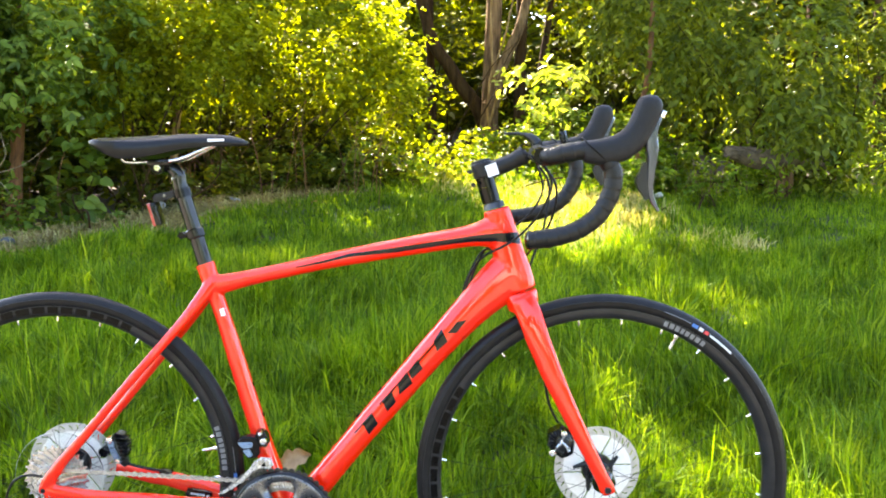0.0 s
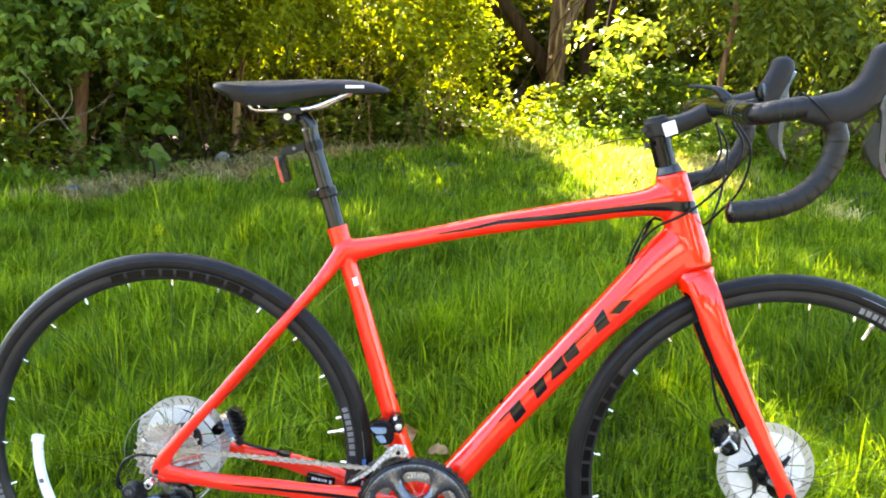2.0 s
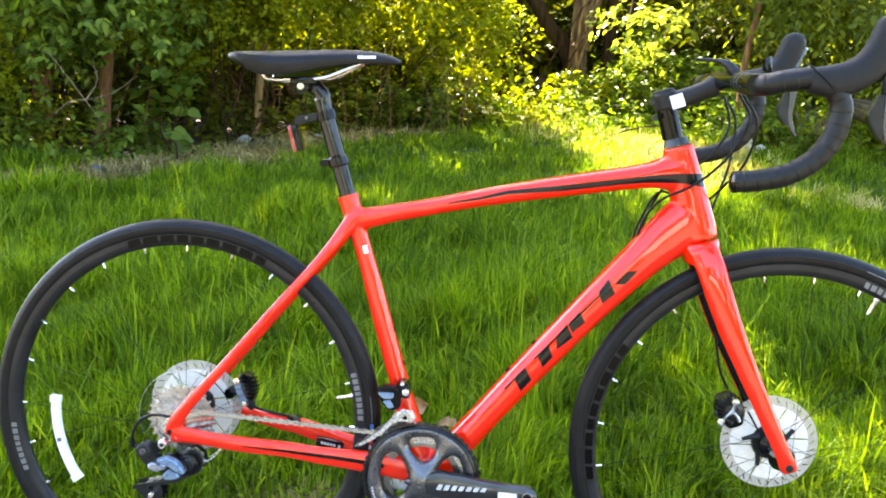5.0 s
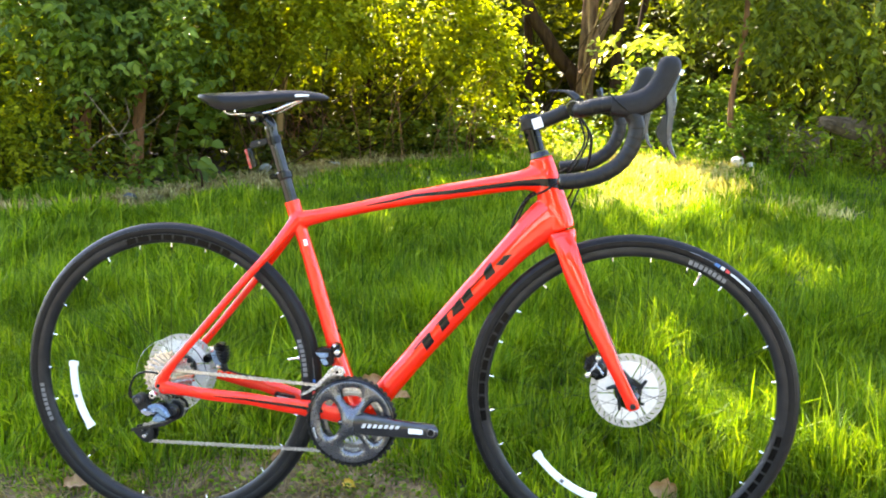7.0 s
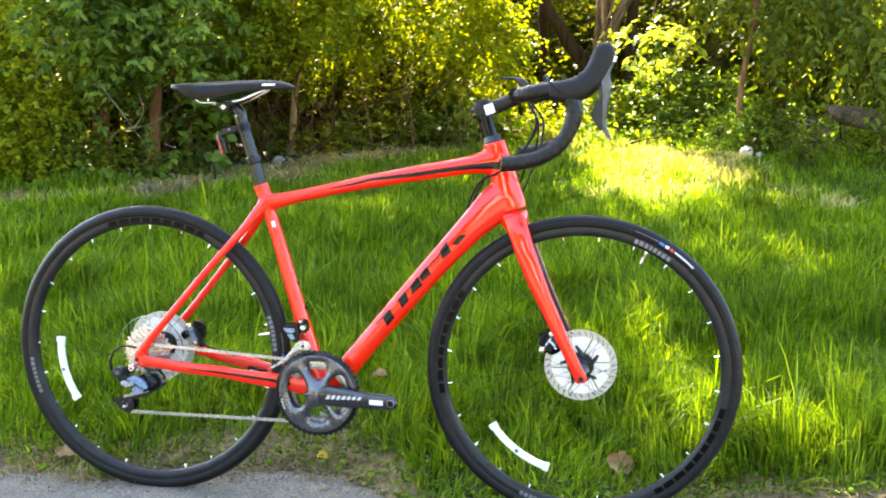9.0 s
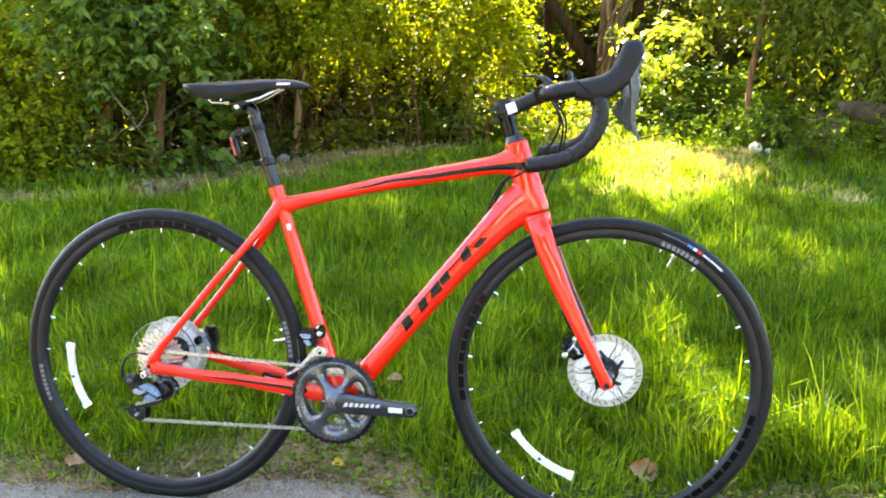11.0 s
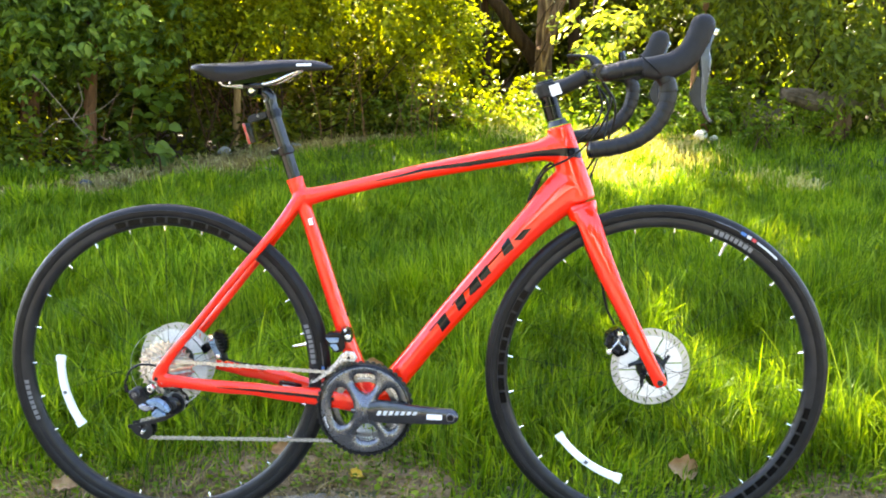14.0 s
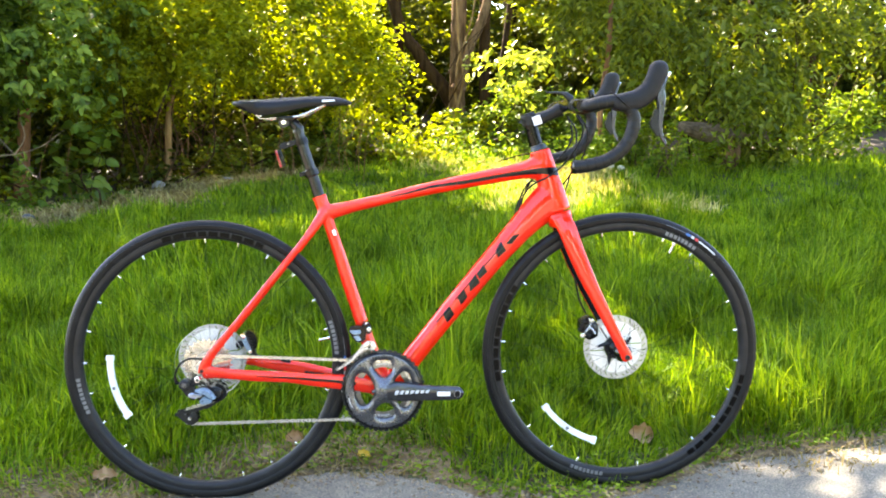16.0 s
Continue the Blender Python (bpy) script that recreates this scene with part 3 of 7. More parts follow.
bm = bmesh.new()
limb(bm, [(0.276, 0, 0.684, 0.020, 0.017), (0.310, 0, 0.691, 0.0170, 0.0175), (0.352, 0, 0.7010, 0.0145, 0.018), (0.398, 0, 0.7110, 0.0138, 0.019), (0.442, 0, 0.7210, 0.0138, 0.0195), (0.487, 0, 0.7310, 0.0145, 0.020), (0.532, 0, 0.7400, 0.0155, 0.0205), (0.620, 0, 0.7565, 0.0170, 0.021), (0.666, 0, 0.7645, 0.0178, 0.022), (0.709, 0, 0.7720, 0.0185, 0.023), (0.752, 0, 0.7795, 0.0205, 0.024), (0.778, 0, 0.7840, 0.027, 0.024), (0.808, 0, 0.786, 0.034, 0.024)])
limb(bm, [(0.2725, 0, 0.7235, 0.0165, 0.0170), (0.2795, 0, 0.700, 0.0160, 0.0170), (0.2885, 0, 0.672, 0.0145, 0.0170), (0.3025, 0, 0.630, 0.0138, 0.0165), (0.3165, 0, 0.584, 0.0148, 0.0165), (0.3305, 0, 0.536, 0.0155, 0.0170), (0.3445, 0, 0.489, 0.0158, 0.0175), (0.3590, 0, 0.442, 0.0160, 0.019), (0.3730, 0, 0.395, 0.0165, 0.021), (0.3880, 0, 0.347, 0.0185, 0.025), (0.402, 0, 0.300, 0.022, 0.030), (0.412, 0, 0.272, 0.026, 0.032)])
limb(bm, [(0.7925, 0, 0.827, 0.0238, 0.0225), (0.7990, 0, 0.804, 0.0255, 0.0225), (0.8145, 0, 0.752, 0.0285, 0.0245), (0.8290, 0, 0.704, 0.0315, 0.027), (0.8350, 0, 0.682, 0.0315, 0.0275)])
limb(bm, [(0.420, 0, 0.256, 0.030, 0.036), (0.452, 0, 0.294, 0.026, 0.034), (0.480, 0, 0.330, 0.0245, 0.031), (0.533, 0, 0.3955, 0.0240, 0.030), (0.5705, 0, 0.441, 0.0248, 0.029), (0.614, 0, 0.492, 0.0258, 0.029), (0.6575, 0, 0.5435, 0.0265, 0.029), (0.700, 0, 0.5920, 0.0282, 0.029), (0.7515, 0, 0.6480, 0.0325, 0.029), (0.793, 0, 0.689, 0.040, 0.028), (0.822, 0, 0.712, 0.045, 0.027)])
for s in (-1, 1):
    limb(bm, [(0.004, s * 0.067, 0.342, 0.012, 0.006), (0.030, s * 0.066, 0.378, 0.010, 0.0075), (0.078, s * 0.064, 0.434, 0.0085, 0.008), (0.164, s * 0.055, 0.537, 0.0082, 0.0085), (0.236, s * 0.034, 0.622, 0.0090, 0.010), (0.270, s * 0.016, 0.668, 0.012, 0.012), (0.292, s * 0.004, 0.700, 0.015, 0.014)], 14)
    if s < 0:
        limb(bm, [(0.002, s * 0.067, 0.3255, 0.0155, 0.006), (0.030, s * 0.067, 0.3245, 0.0135, 0.0075), (0.066, s * 0.067, 0.3205, 0.0122, 0.009), (0.120, s * 0.064, 0.3140, 0.0132, 0.0105), (0.193, s * 0.056, 0.3075, 0.0134, 0.0105), (0.245, s * 0.045, 0.2970, 0.0150, 0.010), (0.313, s * 0.033, 0.2875, 0.0185, 0.0105), (0.395, s * 0.026, 0.276, 0.022, 0.012)], 14)
    else:
        limb(bm, [(0.002, s * 0.067, 0.330, 0.0150, 0.006), (0.030, s * 0.067, 0.3290, 0.0115, 0.0075), (0.080, s * 0.066, 0.3225, 0.0108, 0.0095), (0.150, s * 0.060, 0.3120, 0.0148, 0.0105), (0.180, s * 0.056, 0.3090, 0.0152, 0.0105), (0.235, s * 0.046, 0.2980, 0.0172, 0.010), (0.300, s * 0.034, 0.2850, 0.0175, 0.0105), (0.395, s * 0.026, 0.274, 0.020, 0.012)], 14)
    limb(bm, [(0.000, s * 0.067, 0.322, 0.0115, 0.0055), (0.003, s * 0.067, 0.337, 0.0125, 0.0055), (0.014, s * 0.067, 0.352, 0.0105, 0.0055)], 14)
lathe(bm, [(0.0, -0.036), (0.026, -0.036), (0.028, -0.033), (0.028, 0.033), (0.026, 0.036), (0.0, 0.036)], BB, 32)
frame_mesh = fused("frame", bm, 0.0026, 5)
bike_frame = part("frame", frame_mesh, RED, bike, "glossy red carbon frame with black decals")

from mathutils.bvhtree import BVHTree
SKIN = BVHTree.FromPolygons([v.co[:] for v in frame_mesh.vertices], [p.vertices[:] for p in frame_mesh.polygons])


def decal(name, quads, material, parent, label="", lift=0.0007, nu=10, nv=5, skin=SKIN):
    """Thin prints that follow the skin; each quad is four (x, z) corners seen from the chain side."""
    bm = bmesh.new()
    for a, b, c, d in quads:
        a, b, c, d = (np.array(p, float) for p in (a, b, c, d))
        grid = []
        for i in range(nu + 1):
            row = []
            for j in range(nv + 1):
                u, v = i / nu, j / nv
                p = (a * (1 - u) + b * u) * (1 - v) + (d * (1 - u) + c * u) * v
                hit, nrm, _, _ = skin.ray_cast(Vector((p[0], -0.4, p[1])), Vector((0, 1, 0)), 0.6)
                row.append(bm.verts.new(hit + nrm * lift) if hit and hit.y < 0.004 else None)
            grid.append(row)
        for i in range(nu):
            for j in range(nv):
                f = (grid[i][j], grid[i + 1][j], grid[i + 1][j + 1], grid[i][j + 1])
                if all(f):
                    bm.faces.new(f)
    return part(name, bm, material, parent, label)


TT = [(0.437, 0.7222, 0.7206), (0.488, 0.7342, 0.7300), (0.532, 0.7465, 0.7408), (0.620, 0.7590, 0.7505), (0.707, 0.7730, 0.7645), (0.750, 0.7800, 0.7695), (0.794, 0.7850, 0.7705), (0.818, 0.7860, 0.7680), (0.8345, 0.7860, 0.7655)]
decal("stripe", [((x0, b0), (x1, b1), (x1, t1), (x0, t0)) for (x0, t0, b0), (x1, t1, b1) in zip(TT, TT[1:])], BLACK_GLOSS, bike_frame, "tapering glossy black stripe", nv=3)
CS = [(0.122, 0.3155, 0.3145), (0.193, 0.3105, 0.3065), (0.25, 0.3020, 0.2965), (0.318, 0.2925, 0.2860), (0.35, 0.2880, 0.2805)]
decal("stripe", [((x0, b0), (x1, b1), (x1, t1), (x0, t0)) for (x0, t0, b0), (x1, t1, b1) in zip(CS, CS[1:])], BLACK_GLOSS, bike_frame, nv=3)


LOGO = ([(0.568, 0.423), (0.584, 0.443), (0.574, 0.461), (0.558, 0.441)], [(0.601, 0.465), (0.616, 0.483), (0.608, 0.503), (0.593, 0.481)],
        [(0.622, 0.496), (0.646, 0.517), (0.636, 0.537), (0.620, 0.516)], [(0.645, 0.525), (0.664, 0.543), (0.655, 0.559), (0.638, 0.537)],
        [(0.689, 0.575), (0.708, 0.592), (0.697, 0.614), (0.683, 0.592)],
        [(0.707, 0.607), (0.723, 0.608), (0.741, 0.631), (0.725, 0.628)])
for quad in LOGO:
    decal("logo_block", [quad], BLACK_GLOSS, bike_frame, "plain glossy black block", nu=8, nv=8)
for (x0, z0), (x1, z1) in (((0.543, 0.4235), (0.574, 0.4600)), ((0.588, 0.4765), (0.634, 0.5285)), ((0.6490, 0.5455), (0.698, 0.6010))):
    decal("logo_line", [((x0, z0), (x1, z1), (x1 - 0.0016, z1 + 0.0014), (x0 - 0.0016, z0 + 0.0014))], BLACK_GLOSS, bike_frame, "thin black line", nu=30, nv=2)
decal("sticker", [((0.3035, 0.6325), (0.3100, 0.6345), (0.3065, 0.6475), (0.3000, 0.6455))], WHITE, bike_frame, "small white sticker", nu=6, nv=6)

# bottle bosses, cable stops and the axle heads
for p in ((0.3535, 0, 0.506), (0.3720, 0, 0.450), (0.5455, 0, 0.4495), (0.586, 0, 0.4980)):
    bm = bmesh.new()
    d = Vector((1, 0, 0.3)) if p[0] < 0.45 else Vector((-0.77, 0, 0.64))
    d.normalize()
    tube(bm, [Vector(p) - d * 0.008, Vector(p) + d * 0.0025], 0.0045, 10)
    part("bottle_bolt", bm, BLACK_GLOSS, bike_frame)
hit, _, _, _ = SKIN.ray_cast(Vector((-0.001, -0.4, 0.3295)), Vector((0, 1, 0)), 0.6)
skin_y = hit.y if hit else -0.073
for x, z, r, m in ((-0.001, 0.3295, 0.0046, CABLE), (-0.001, 0.3165, 0.0028, BRIGHT), (0.0105, 0.3215, 0.0028, BRIGHT)):
    bm = bmesh.new()
    lathe(bm, [(0.0, -0.0008), (r * 0.8, -0.0008), (r, 0.0), (r, 0.004)], (x, skin_y, z), 20)
    part("axle_end" if m is CABLE else "dropout_bolt", bm, m, bike_frame)
bm = bmesh.new()
box(bm, (0.2445, 0.0300, 0.2885), (0.050, 0.012, 0.0195), Matrix.Rotation(radians(9), 4, "Y"), 0.006)
sensor = part("sensor_pod", bm, BLACK_GLOSS, bike_frame, "small black sensor pod")
bm = bmesh.new()
for i, wd in enumerate((0.0042, 0.0036, 0.0042, 0.0030, 0.0042)):
    box(bm, (0.2320 + 0.0054 * i, 0.0237, 0.2920 - 0.00085 * i), (wd, 0.0006, 0.0040), Matrix.Rotation(radians(9), 4, "Y"))
box(bm, (0.2620, 0.0237, 0.2865), (0.0042, 0.0006, 0.0062), Matrix.Rotation(radians(9), 4, "Y"))
part("print", bm, PRINT, sensor, smooth=False)
bm = bmesh.new()
box(bm, (0.176, 0.052, 0.3235), (0.024, 0.018, 0.008), Matrix.Rotation(radians(12), 4, "Y"), 0.003)
part("cable_port", bm, BLACK_GLOSS, bike_frame)
bm = bmesh.new()
tube(bm, [(0.2735, 0, 0.7185), (0.2712, 0, 0.7255)], 0.0170, 24)
part("seat_collar", bm, RED, bike_frame)

# fork: crown and blades, black on the inner faces
bm = bmesh.new()
limb(bm, [(0.8365, 0, 0.679, 0.0310, 0.0275), (0.8405, 0, 0.662, 0.030, 0.036), (0.842, 0, 0.645, 0.026, 0.040)], 20)
for s in (-1, 1):
    limb(bm, [(0.838, s * 0.024, 0.672, 0.0225, 0.012), (0.853, s * 0.036, 0.638, 0.0225, 0.012), (0.8665, s * 0.042, 0.600, 0.0215, 0.011), (0.8890, s * 0.047, 0.545, 0.0195, 0.010), (0.914, s * 0.051, 0.491, 0.0168, 0.009), (0.9545, s * 0.056, 0.409, 0.0138, 0.0075), (0.979, s * 0.059, 0.360, 0.0128, 0.006), (0.990, s * 0.059, 0.338, 0.0140, 0.0055), (0.994, s * 0.059, 0.328, 0.011, 0.005)], 16)
# room for the tyre between the blades
fork_mesh = fused("fork", bm, 0.0026, 4)
fork = part("fork", fork_mesh, [RED, BLACK_GLOSS], bike, "red carbon fork, black inside the blades")
for p in fork_mesh.polygons:
    if p.center.z < 0.645 and p.normal.y * (1 if p.center.y < 0 else -1) > 0.45:
        p.material_index = 1
for s in (-1, 1):
    bm = bmesh.new()
    lathe(bm, [(0.0, -0.0012), (0.005, -0.0012), (0.0062, 0), (0.0062, 0.004)] if s < 0 else [(0.0062, -0.004), (0.0062, 0), (0.005, 0.0012), (0, 0.0012)], (0.9905, s * 0.0648, 0.3365), 18)
    part("axle_end", bm, GREY_DARK, fork)

# headset, spacers, stem
bm = bmesh.new()
tube(bm, [(0.7905, 0, 0.828), (0.7875, 0, 0.8385)], [0.0205, 0.0170], 28)
part("headset_cover", bm, HEADSET, bike)
H0, H1 = Vector((0.7842, 0, 0.8385)), Vector((0.7655, 0, 0.9035))
for k0, k1, r in ((0.0, 0.42, 0.0162), (0.425, 0.70, 0.0164)):
    bm = bmesh.new()
    tube(bm, [H0.lerp(H1, k0), H0.lerp(H1, k1)], r, 40)
    part("spacer", bm, CARBON, bike, angle=60)
bm = bmesh.new()
tube(bm, [H0.lerp(H1, 0.69), H0.lerp(H1, 0.71), H0.lerp(H1, 1.06), H0.lerp(H1, 1.08)], [0.0175, 0.0190, 0.0190, 0.0175], 28)
limb(bm, [(0.768, 0, 0.8905, 0.0165, 0.0175), (0.790, 0, 0.8985, 0.0155, 0.0165), (0.820, 0, 0.911, 0.0145, 0.0160), (0.842, 0, 0.922, 0.017, 0.019)], 20)
stem = part("stem", fused("stem", bm, 0.0016, 4), MATT, bike, "matt black alloy stem")
bm = bmesh.new()
bmesh.ops.create_cube(bm, size=1.0, matrix=Matrix.Translation((0.7840, -0.0184, 0.8955)) @ Matrix.Rotation(radians(-20), 4, "Y") @ Matrix.Diagonal((0.020, 0.0012, 0.021, 1)))
part("sticker", bm, WHITE, stem, "white label on the stem")
bm = bmesh.new()
tube(bm, [H0.lerp(H1, 1.08), H0.lerp(H1, 1.13), H0.lerp(H1, 1.15)], [0.0178, 0.0172, 0.010], 24)
part("top_cap", bm, MATT, stem)
for z in (0.869, 0.892):
    bm = bmesh.new()
    tube(bm, [(0.751 - (z - 0.87) * 0.28, -0.013, z), (0.751 - (z - 0.87) * 0.28, -0.021, z)], 0.0042, 12)
    part("clamp_bolt", bm, GREY_DARK, stem)

# handlebar with its tape, levers
def bar_lift(bm):
    """The bar sits a little higher on the far side."""
    for v in bm.verts:
        v.co.z += 0.041 * (v.co.y + 0.208)
    return bm


bm = bmesh.new()
tube(bm, [(0.853, -0.20, 0.9155), (0.853, -0.06, 0.9195), (0.853, 0.06, 0.9195), (0.853, 0.20, 0.9155)], [0.013, 0.0158, 0.0158, 0.013], 20, 4)
bar = part("handlebar", bar_lift(bm), CARBON, bike, "black alloy drop handlebar")
bm = bmesh.new()
box(bm, (0.872, 0, 0.930), (0.010, 0.038, 0.036), Matrix.Rotation(radians(-18), 4, "Y"), 0.004)
part("face_plate", bm, MATT, stem)


def wrapped(bm, pts, r, n=14, steps=9):
    """Tape wound round the bar: overlapping turns with a small step each."""
    path = smooth_path([(*p, 0) for p in pts], steps)
    run, fine = 0.0, []
    for a, b in zip(path, path[1:]):
        length = float(np.linalg.norm(b - a))
        for k in range(3):
            q = a + (b - a) * k / 3
            fine.append((tuple(q[:3]), r + 0.0009 * ((run + length * k / 3) % 0.017) / 0.017))
        run += length
    fine.append((tuple(path[-1][:3]), r))
    tube(bm, [f[0] for f in fine], [f[1] for f in fine], n)


def lever_side(s):
    """Tape, hood, brake lever and shift paddle of one side; s is -1 on the chain side."""
    y = 0.208 * s
    bm = bmesh.new()
    wrapped(bm, [(0.853, s * 0.036, 0.9195), (0.853, s * 0.085, 0.919), (0.853, s * 0.14, 0.9175), (0.856, s * 0.180, 0.9155), (0.868, s * 0.202, 0.916), (0.893, y, 0.922), (0.925, y, 0.925), (0.950, y, 0.913), (0.962, y, 0.888), (0.956, y, 0.853), (0.936, y, 0.822), (0.903, y, 0.800), (0.866, y, 0.790), (0.832, y, 0.786)], 0.0142)
    tape = part("bar_tape", bar_lift(bm), TAPE, bar, "black wound handlebar tape")
    bm = bmesh.new()
    lathe(bm, [(0.0, 0.004), (0.009, 0.003), (0.0145, 0), (0.0145, -0.006), (0, -0.006)], (0, 0, 0), 20)
    bmesh.ops.transform(bm, matrix=Matrix.Translation((0.831, y, 0.786)) @ Matrix.Rotation(radians(92), 4, "Z"), verts=bm.verts)
    part("end_plug", bar_lift(bm), BLACK_GLOSS, bar)
    bm = bmesh.new()
    limb(bm, [(0.916, y, 0.923, 0.0165, 0.0162), (0.945, y, 0.923, 0.0212, 0.0180), (0.970, y, 0.929, 0.0218, 0.0178), (0.991, y, 0.944, 0.0212, 0.0170), (1.0035, y, 0.963, 0.0205, 0.0165), (1.0115, y, 0.982, 0.0208, 0.0168), (1.0160, y, 0.996, 0.0198, 0.0160), (1.0185, y, 1.0048, 0.0145, 0.0130), (1.0195, y, 1.0100, 0.006, 0.006)], 18, 6, 2.5)
    hood = part("lever_hood", fused("lever_hood", bar_lift(bm), 0.0016, 5), HOOD, bar, "black rubber lever hood")
    bm = bmesh.new()
    rim = [(0.934 - 0.0220 * math.cos(w), y + 0.0184 * math.sin(w), 0.9232 + 0.0212 * math.cos(w)) for w in (2 * math.pi * k / 28 for k in range(29))]
    tube(bm, rim, 0.0013, 6, cap=False)
    part("hood_edge", bar_lift(bm), CABLE, bar)
    bm = bmesh.new()
    limb(bm, [(1.0335, y, 0.984, 0.0040, 0.0085), (1.0290, y, 0.972, 0.0042, 0.0095), (1.0235, y, 0.958, 0.0050, 0.0100), (1.0185, y, 0.944, 0.0095, 0.0100), (1.0195, y, 0.932, 0.0102, 0.0100), (1.0200, y, 0.912, 0.0080, 0.0095), (1.0185, y, 0.888, 0.0062, 0.0085), (1.0185, y, 0.866, 0.0048, 0.0070), (1.0230, y, 0.848, 0.0042, 0.0062), (1.0320, y, 0.833, 0.0022, 0.0045)], 12, 6, 4.0)
    lever = part("brake_lever", bar_lift(bm), LEVER, bar, "grey alloy brake lever")
    bm = bmesh.new()
    box(bm, (1.0345, y + s * 0.004, 0.9805), (0.0070, 0.014, 0.011), Matrix.Rotation(radians(20), 4, "Y"), 0.002)
    part("name_plate", bar_lift(bm), BRIGHT, lever, "bright metal cap")
    bm = bmesh.new()
    plate(bm, [(1.016, 0.908), (1.018, 0.882), (1.017, 0.853), (1.012, 0.849), (0.999, 0.868), (0.995, 0.880), (1.001, 0.892), (1.007, 0.908)], y - 0.006, y + 0.006)
    bmesh.ops.bevel(bm, geom=list(bm.edges), offset=0.0012, segments=2, affect="EDGES")
    part("shift_paddle", bar_lift(bm), GREY_DARK, lever, "dark shift paddle")


lever_side(-1)
lever_side(1)
bm = bmesh.new()
tube(bm, [(0.862, -0.040, 0.940), (0.850, -0.036, 0.952), (0.838, -0.032, 0.957), (0.822, -0.030, 0.9585), (0.804, -0.029, 0.9585)], [0.009, 0.007, 0.0035, 0.0026, 0.0020], 10, 4)
part("bar_remote", bm, GREY_DARK, bar, "small dark lever on the bar")
bm = bmesh.new()
box(bm, (0.9075, -0.058, 0.950), (0.005, 0.016, 0.028), Matrix.Rotation(radians(-14), 4, "Y"), 0.0015)
part("bar_tag", bm, LEVER, bar, "small grey metal plate on the bar")
bm = bmesh.new()
box(bm, (0.9015, -0.058, 0.946), (0.007, 0.020, 0.030), Matrix.Rotation(radians(-14), 4, "Y"), 0.002)
tube(bm, [(0.870, -0.058, 0.931), (0.886, -0.058, 0.934), (0.902, -0.058, 0.938)], 0.006, 10, 3)
part("tag_clip", bm, BLACK_GLOSS, bar, "black clip on the bar")

# cables from the bar to the frame
for pts in ([(0.868, -0.05, 0.908), (0.885, -0.055, 0.872), (0.868, -0.045, 0.825), (0.838, -0.034, 0.787), (0.806, -0.030, 0.763), (0.770, -0.027, 0.744), (0.748, -0.010, 0.712), (0.738, -0.004, 0.672), (0.735, 0, 0.640)],
            [(0.870, 0.06, 0.908), (0.893, 0.065, 0.87), (0.885, 0.05, 0.80), (0.868, 0.03, 0.755), (0.853, 0.015, 0.715), (0.846, 0.006, 0.68)],
            [(0.868, 0.045, 0.908), (0.880, 0.05, 0.86), (0.855, 0.045, 0.815), (0.815, 0.036, 0.785), (0.778, 0.030, 0.755), (0.754, 0.014, 0.712), (0.745, 0.006, 0.675), (0.742, 0.002, 0.645)],
            [(0.868, -0.075, 0.906), (0.890, -0.08, 0.865), (0.883, -0.06, 0.808), (0.860, -0.03, 0.768), (0.848, 0.02, 0.742), (0.822, 0.032, 0.735), (0.775, 0.028, 0.752), (0.744, 0.012, 0.705), (0.733, 0.006, 0.668), (0.729, 0.003, 0.636)]):
    bm = bmesh.new()
    tube(bm, pts, 0.0021, 8, 8)
    part("cable", bm, CABLE, bike, "thin black cable housing")

# seatpost, saddle, rear lamp
P0, P1 = Vector((0.2765, 0, 0.708)), Vector((0.2290, 0, 0.866))
bm = bmesh.new()
tube(bm, [P0, P0.lerp(P1, 0.5), P1, (0.226, 0, 0.884), (0.212, 0, 0.898), (0.200, 0, 0.900)], [0.0135, 0.0135, 0.0135, 0.0132, 0.012, 0.010], 24, 4)
post = part("seatpost", bm, POST, bike, "glossy black seatpost")
bm = bmesh.new()
tube(bm, [P0.lerp(P1, 0.40), P0.lerp(P1, 0.415), P0.lerp(P1, 0.495), P0.lerp(P1, 0.51)], [0.0145, 0.0172, 0.0172, 0.0145], 24)
c = P0.lerp(P1, 0.455)
box(bm, c + Vector((-0.021, 0, -0.003)), (0.014, 0.014, 0.011), None, 0.003)
tube(bm, [c + Vector((-0.023, -0.010, -0.004)), c + Vector((-0.023, 0.010, -0.004))], 0.0058, 14)
part("clamp_band", bm, BLACK_GLOSS, post)
bm = bmesh.new()
tube(bm, [(0.1965, -0.022, 0.897), (0.1965, 0.022, 0.897)], 0.0125, 20)
box(bm, (0.1995, 0, 0.9055), (0.040, 0.056, 0.010), None, 0.003)
clamp = part("seat_clamp", bm, BLACK_GLOSS, post)
bm = bmesh.new()
lathe(bm, [(0.0, -0.002), (0.0052, -0.002), (0.0065, 0), (0.0065, 0.004), (0, 0.004)], (0.1965, -0.0245, 0.8965), 20)
part("clamp_bolt", bm, BRIGHT, clamp)
for s in (-1, 1):
    bm = bmesh.new()
    tube(bm, [(0.137, s * 0.034, 0.921), (0.141, s * 0.031, 0.908), (0.158, s * 0.026, 0.9055), (0.185, s * 0.024, 0.9075), (0.222, s * 0.024, 0.909), (0.245, s * 0.022, 0.915), (0.268, s * 0.016, 0.926), (0.292, s * 0.010, 0.937)], 0.0034, 10, 5)
    part("saddle_rail", bm, BRIGHT, bike, "bright steel saddle rail")


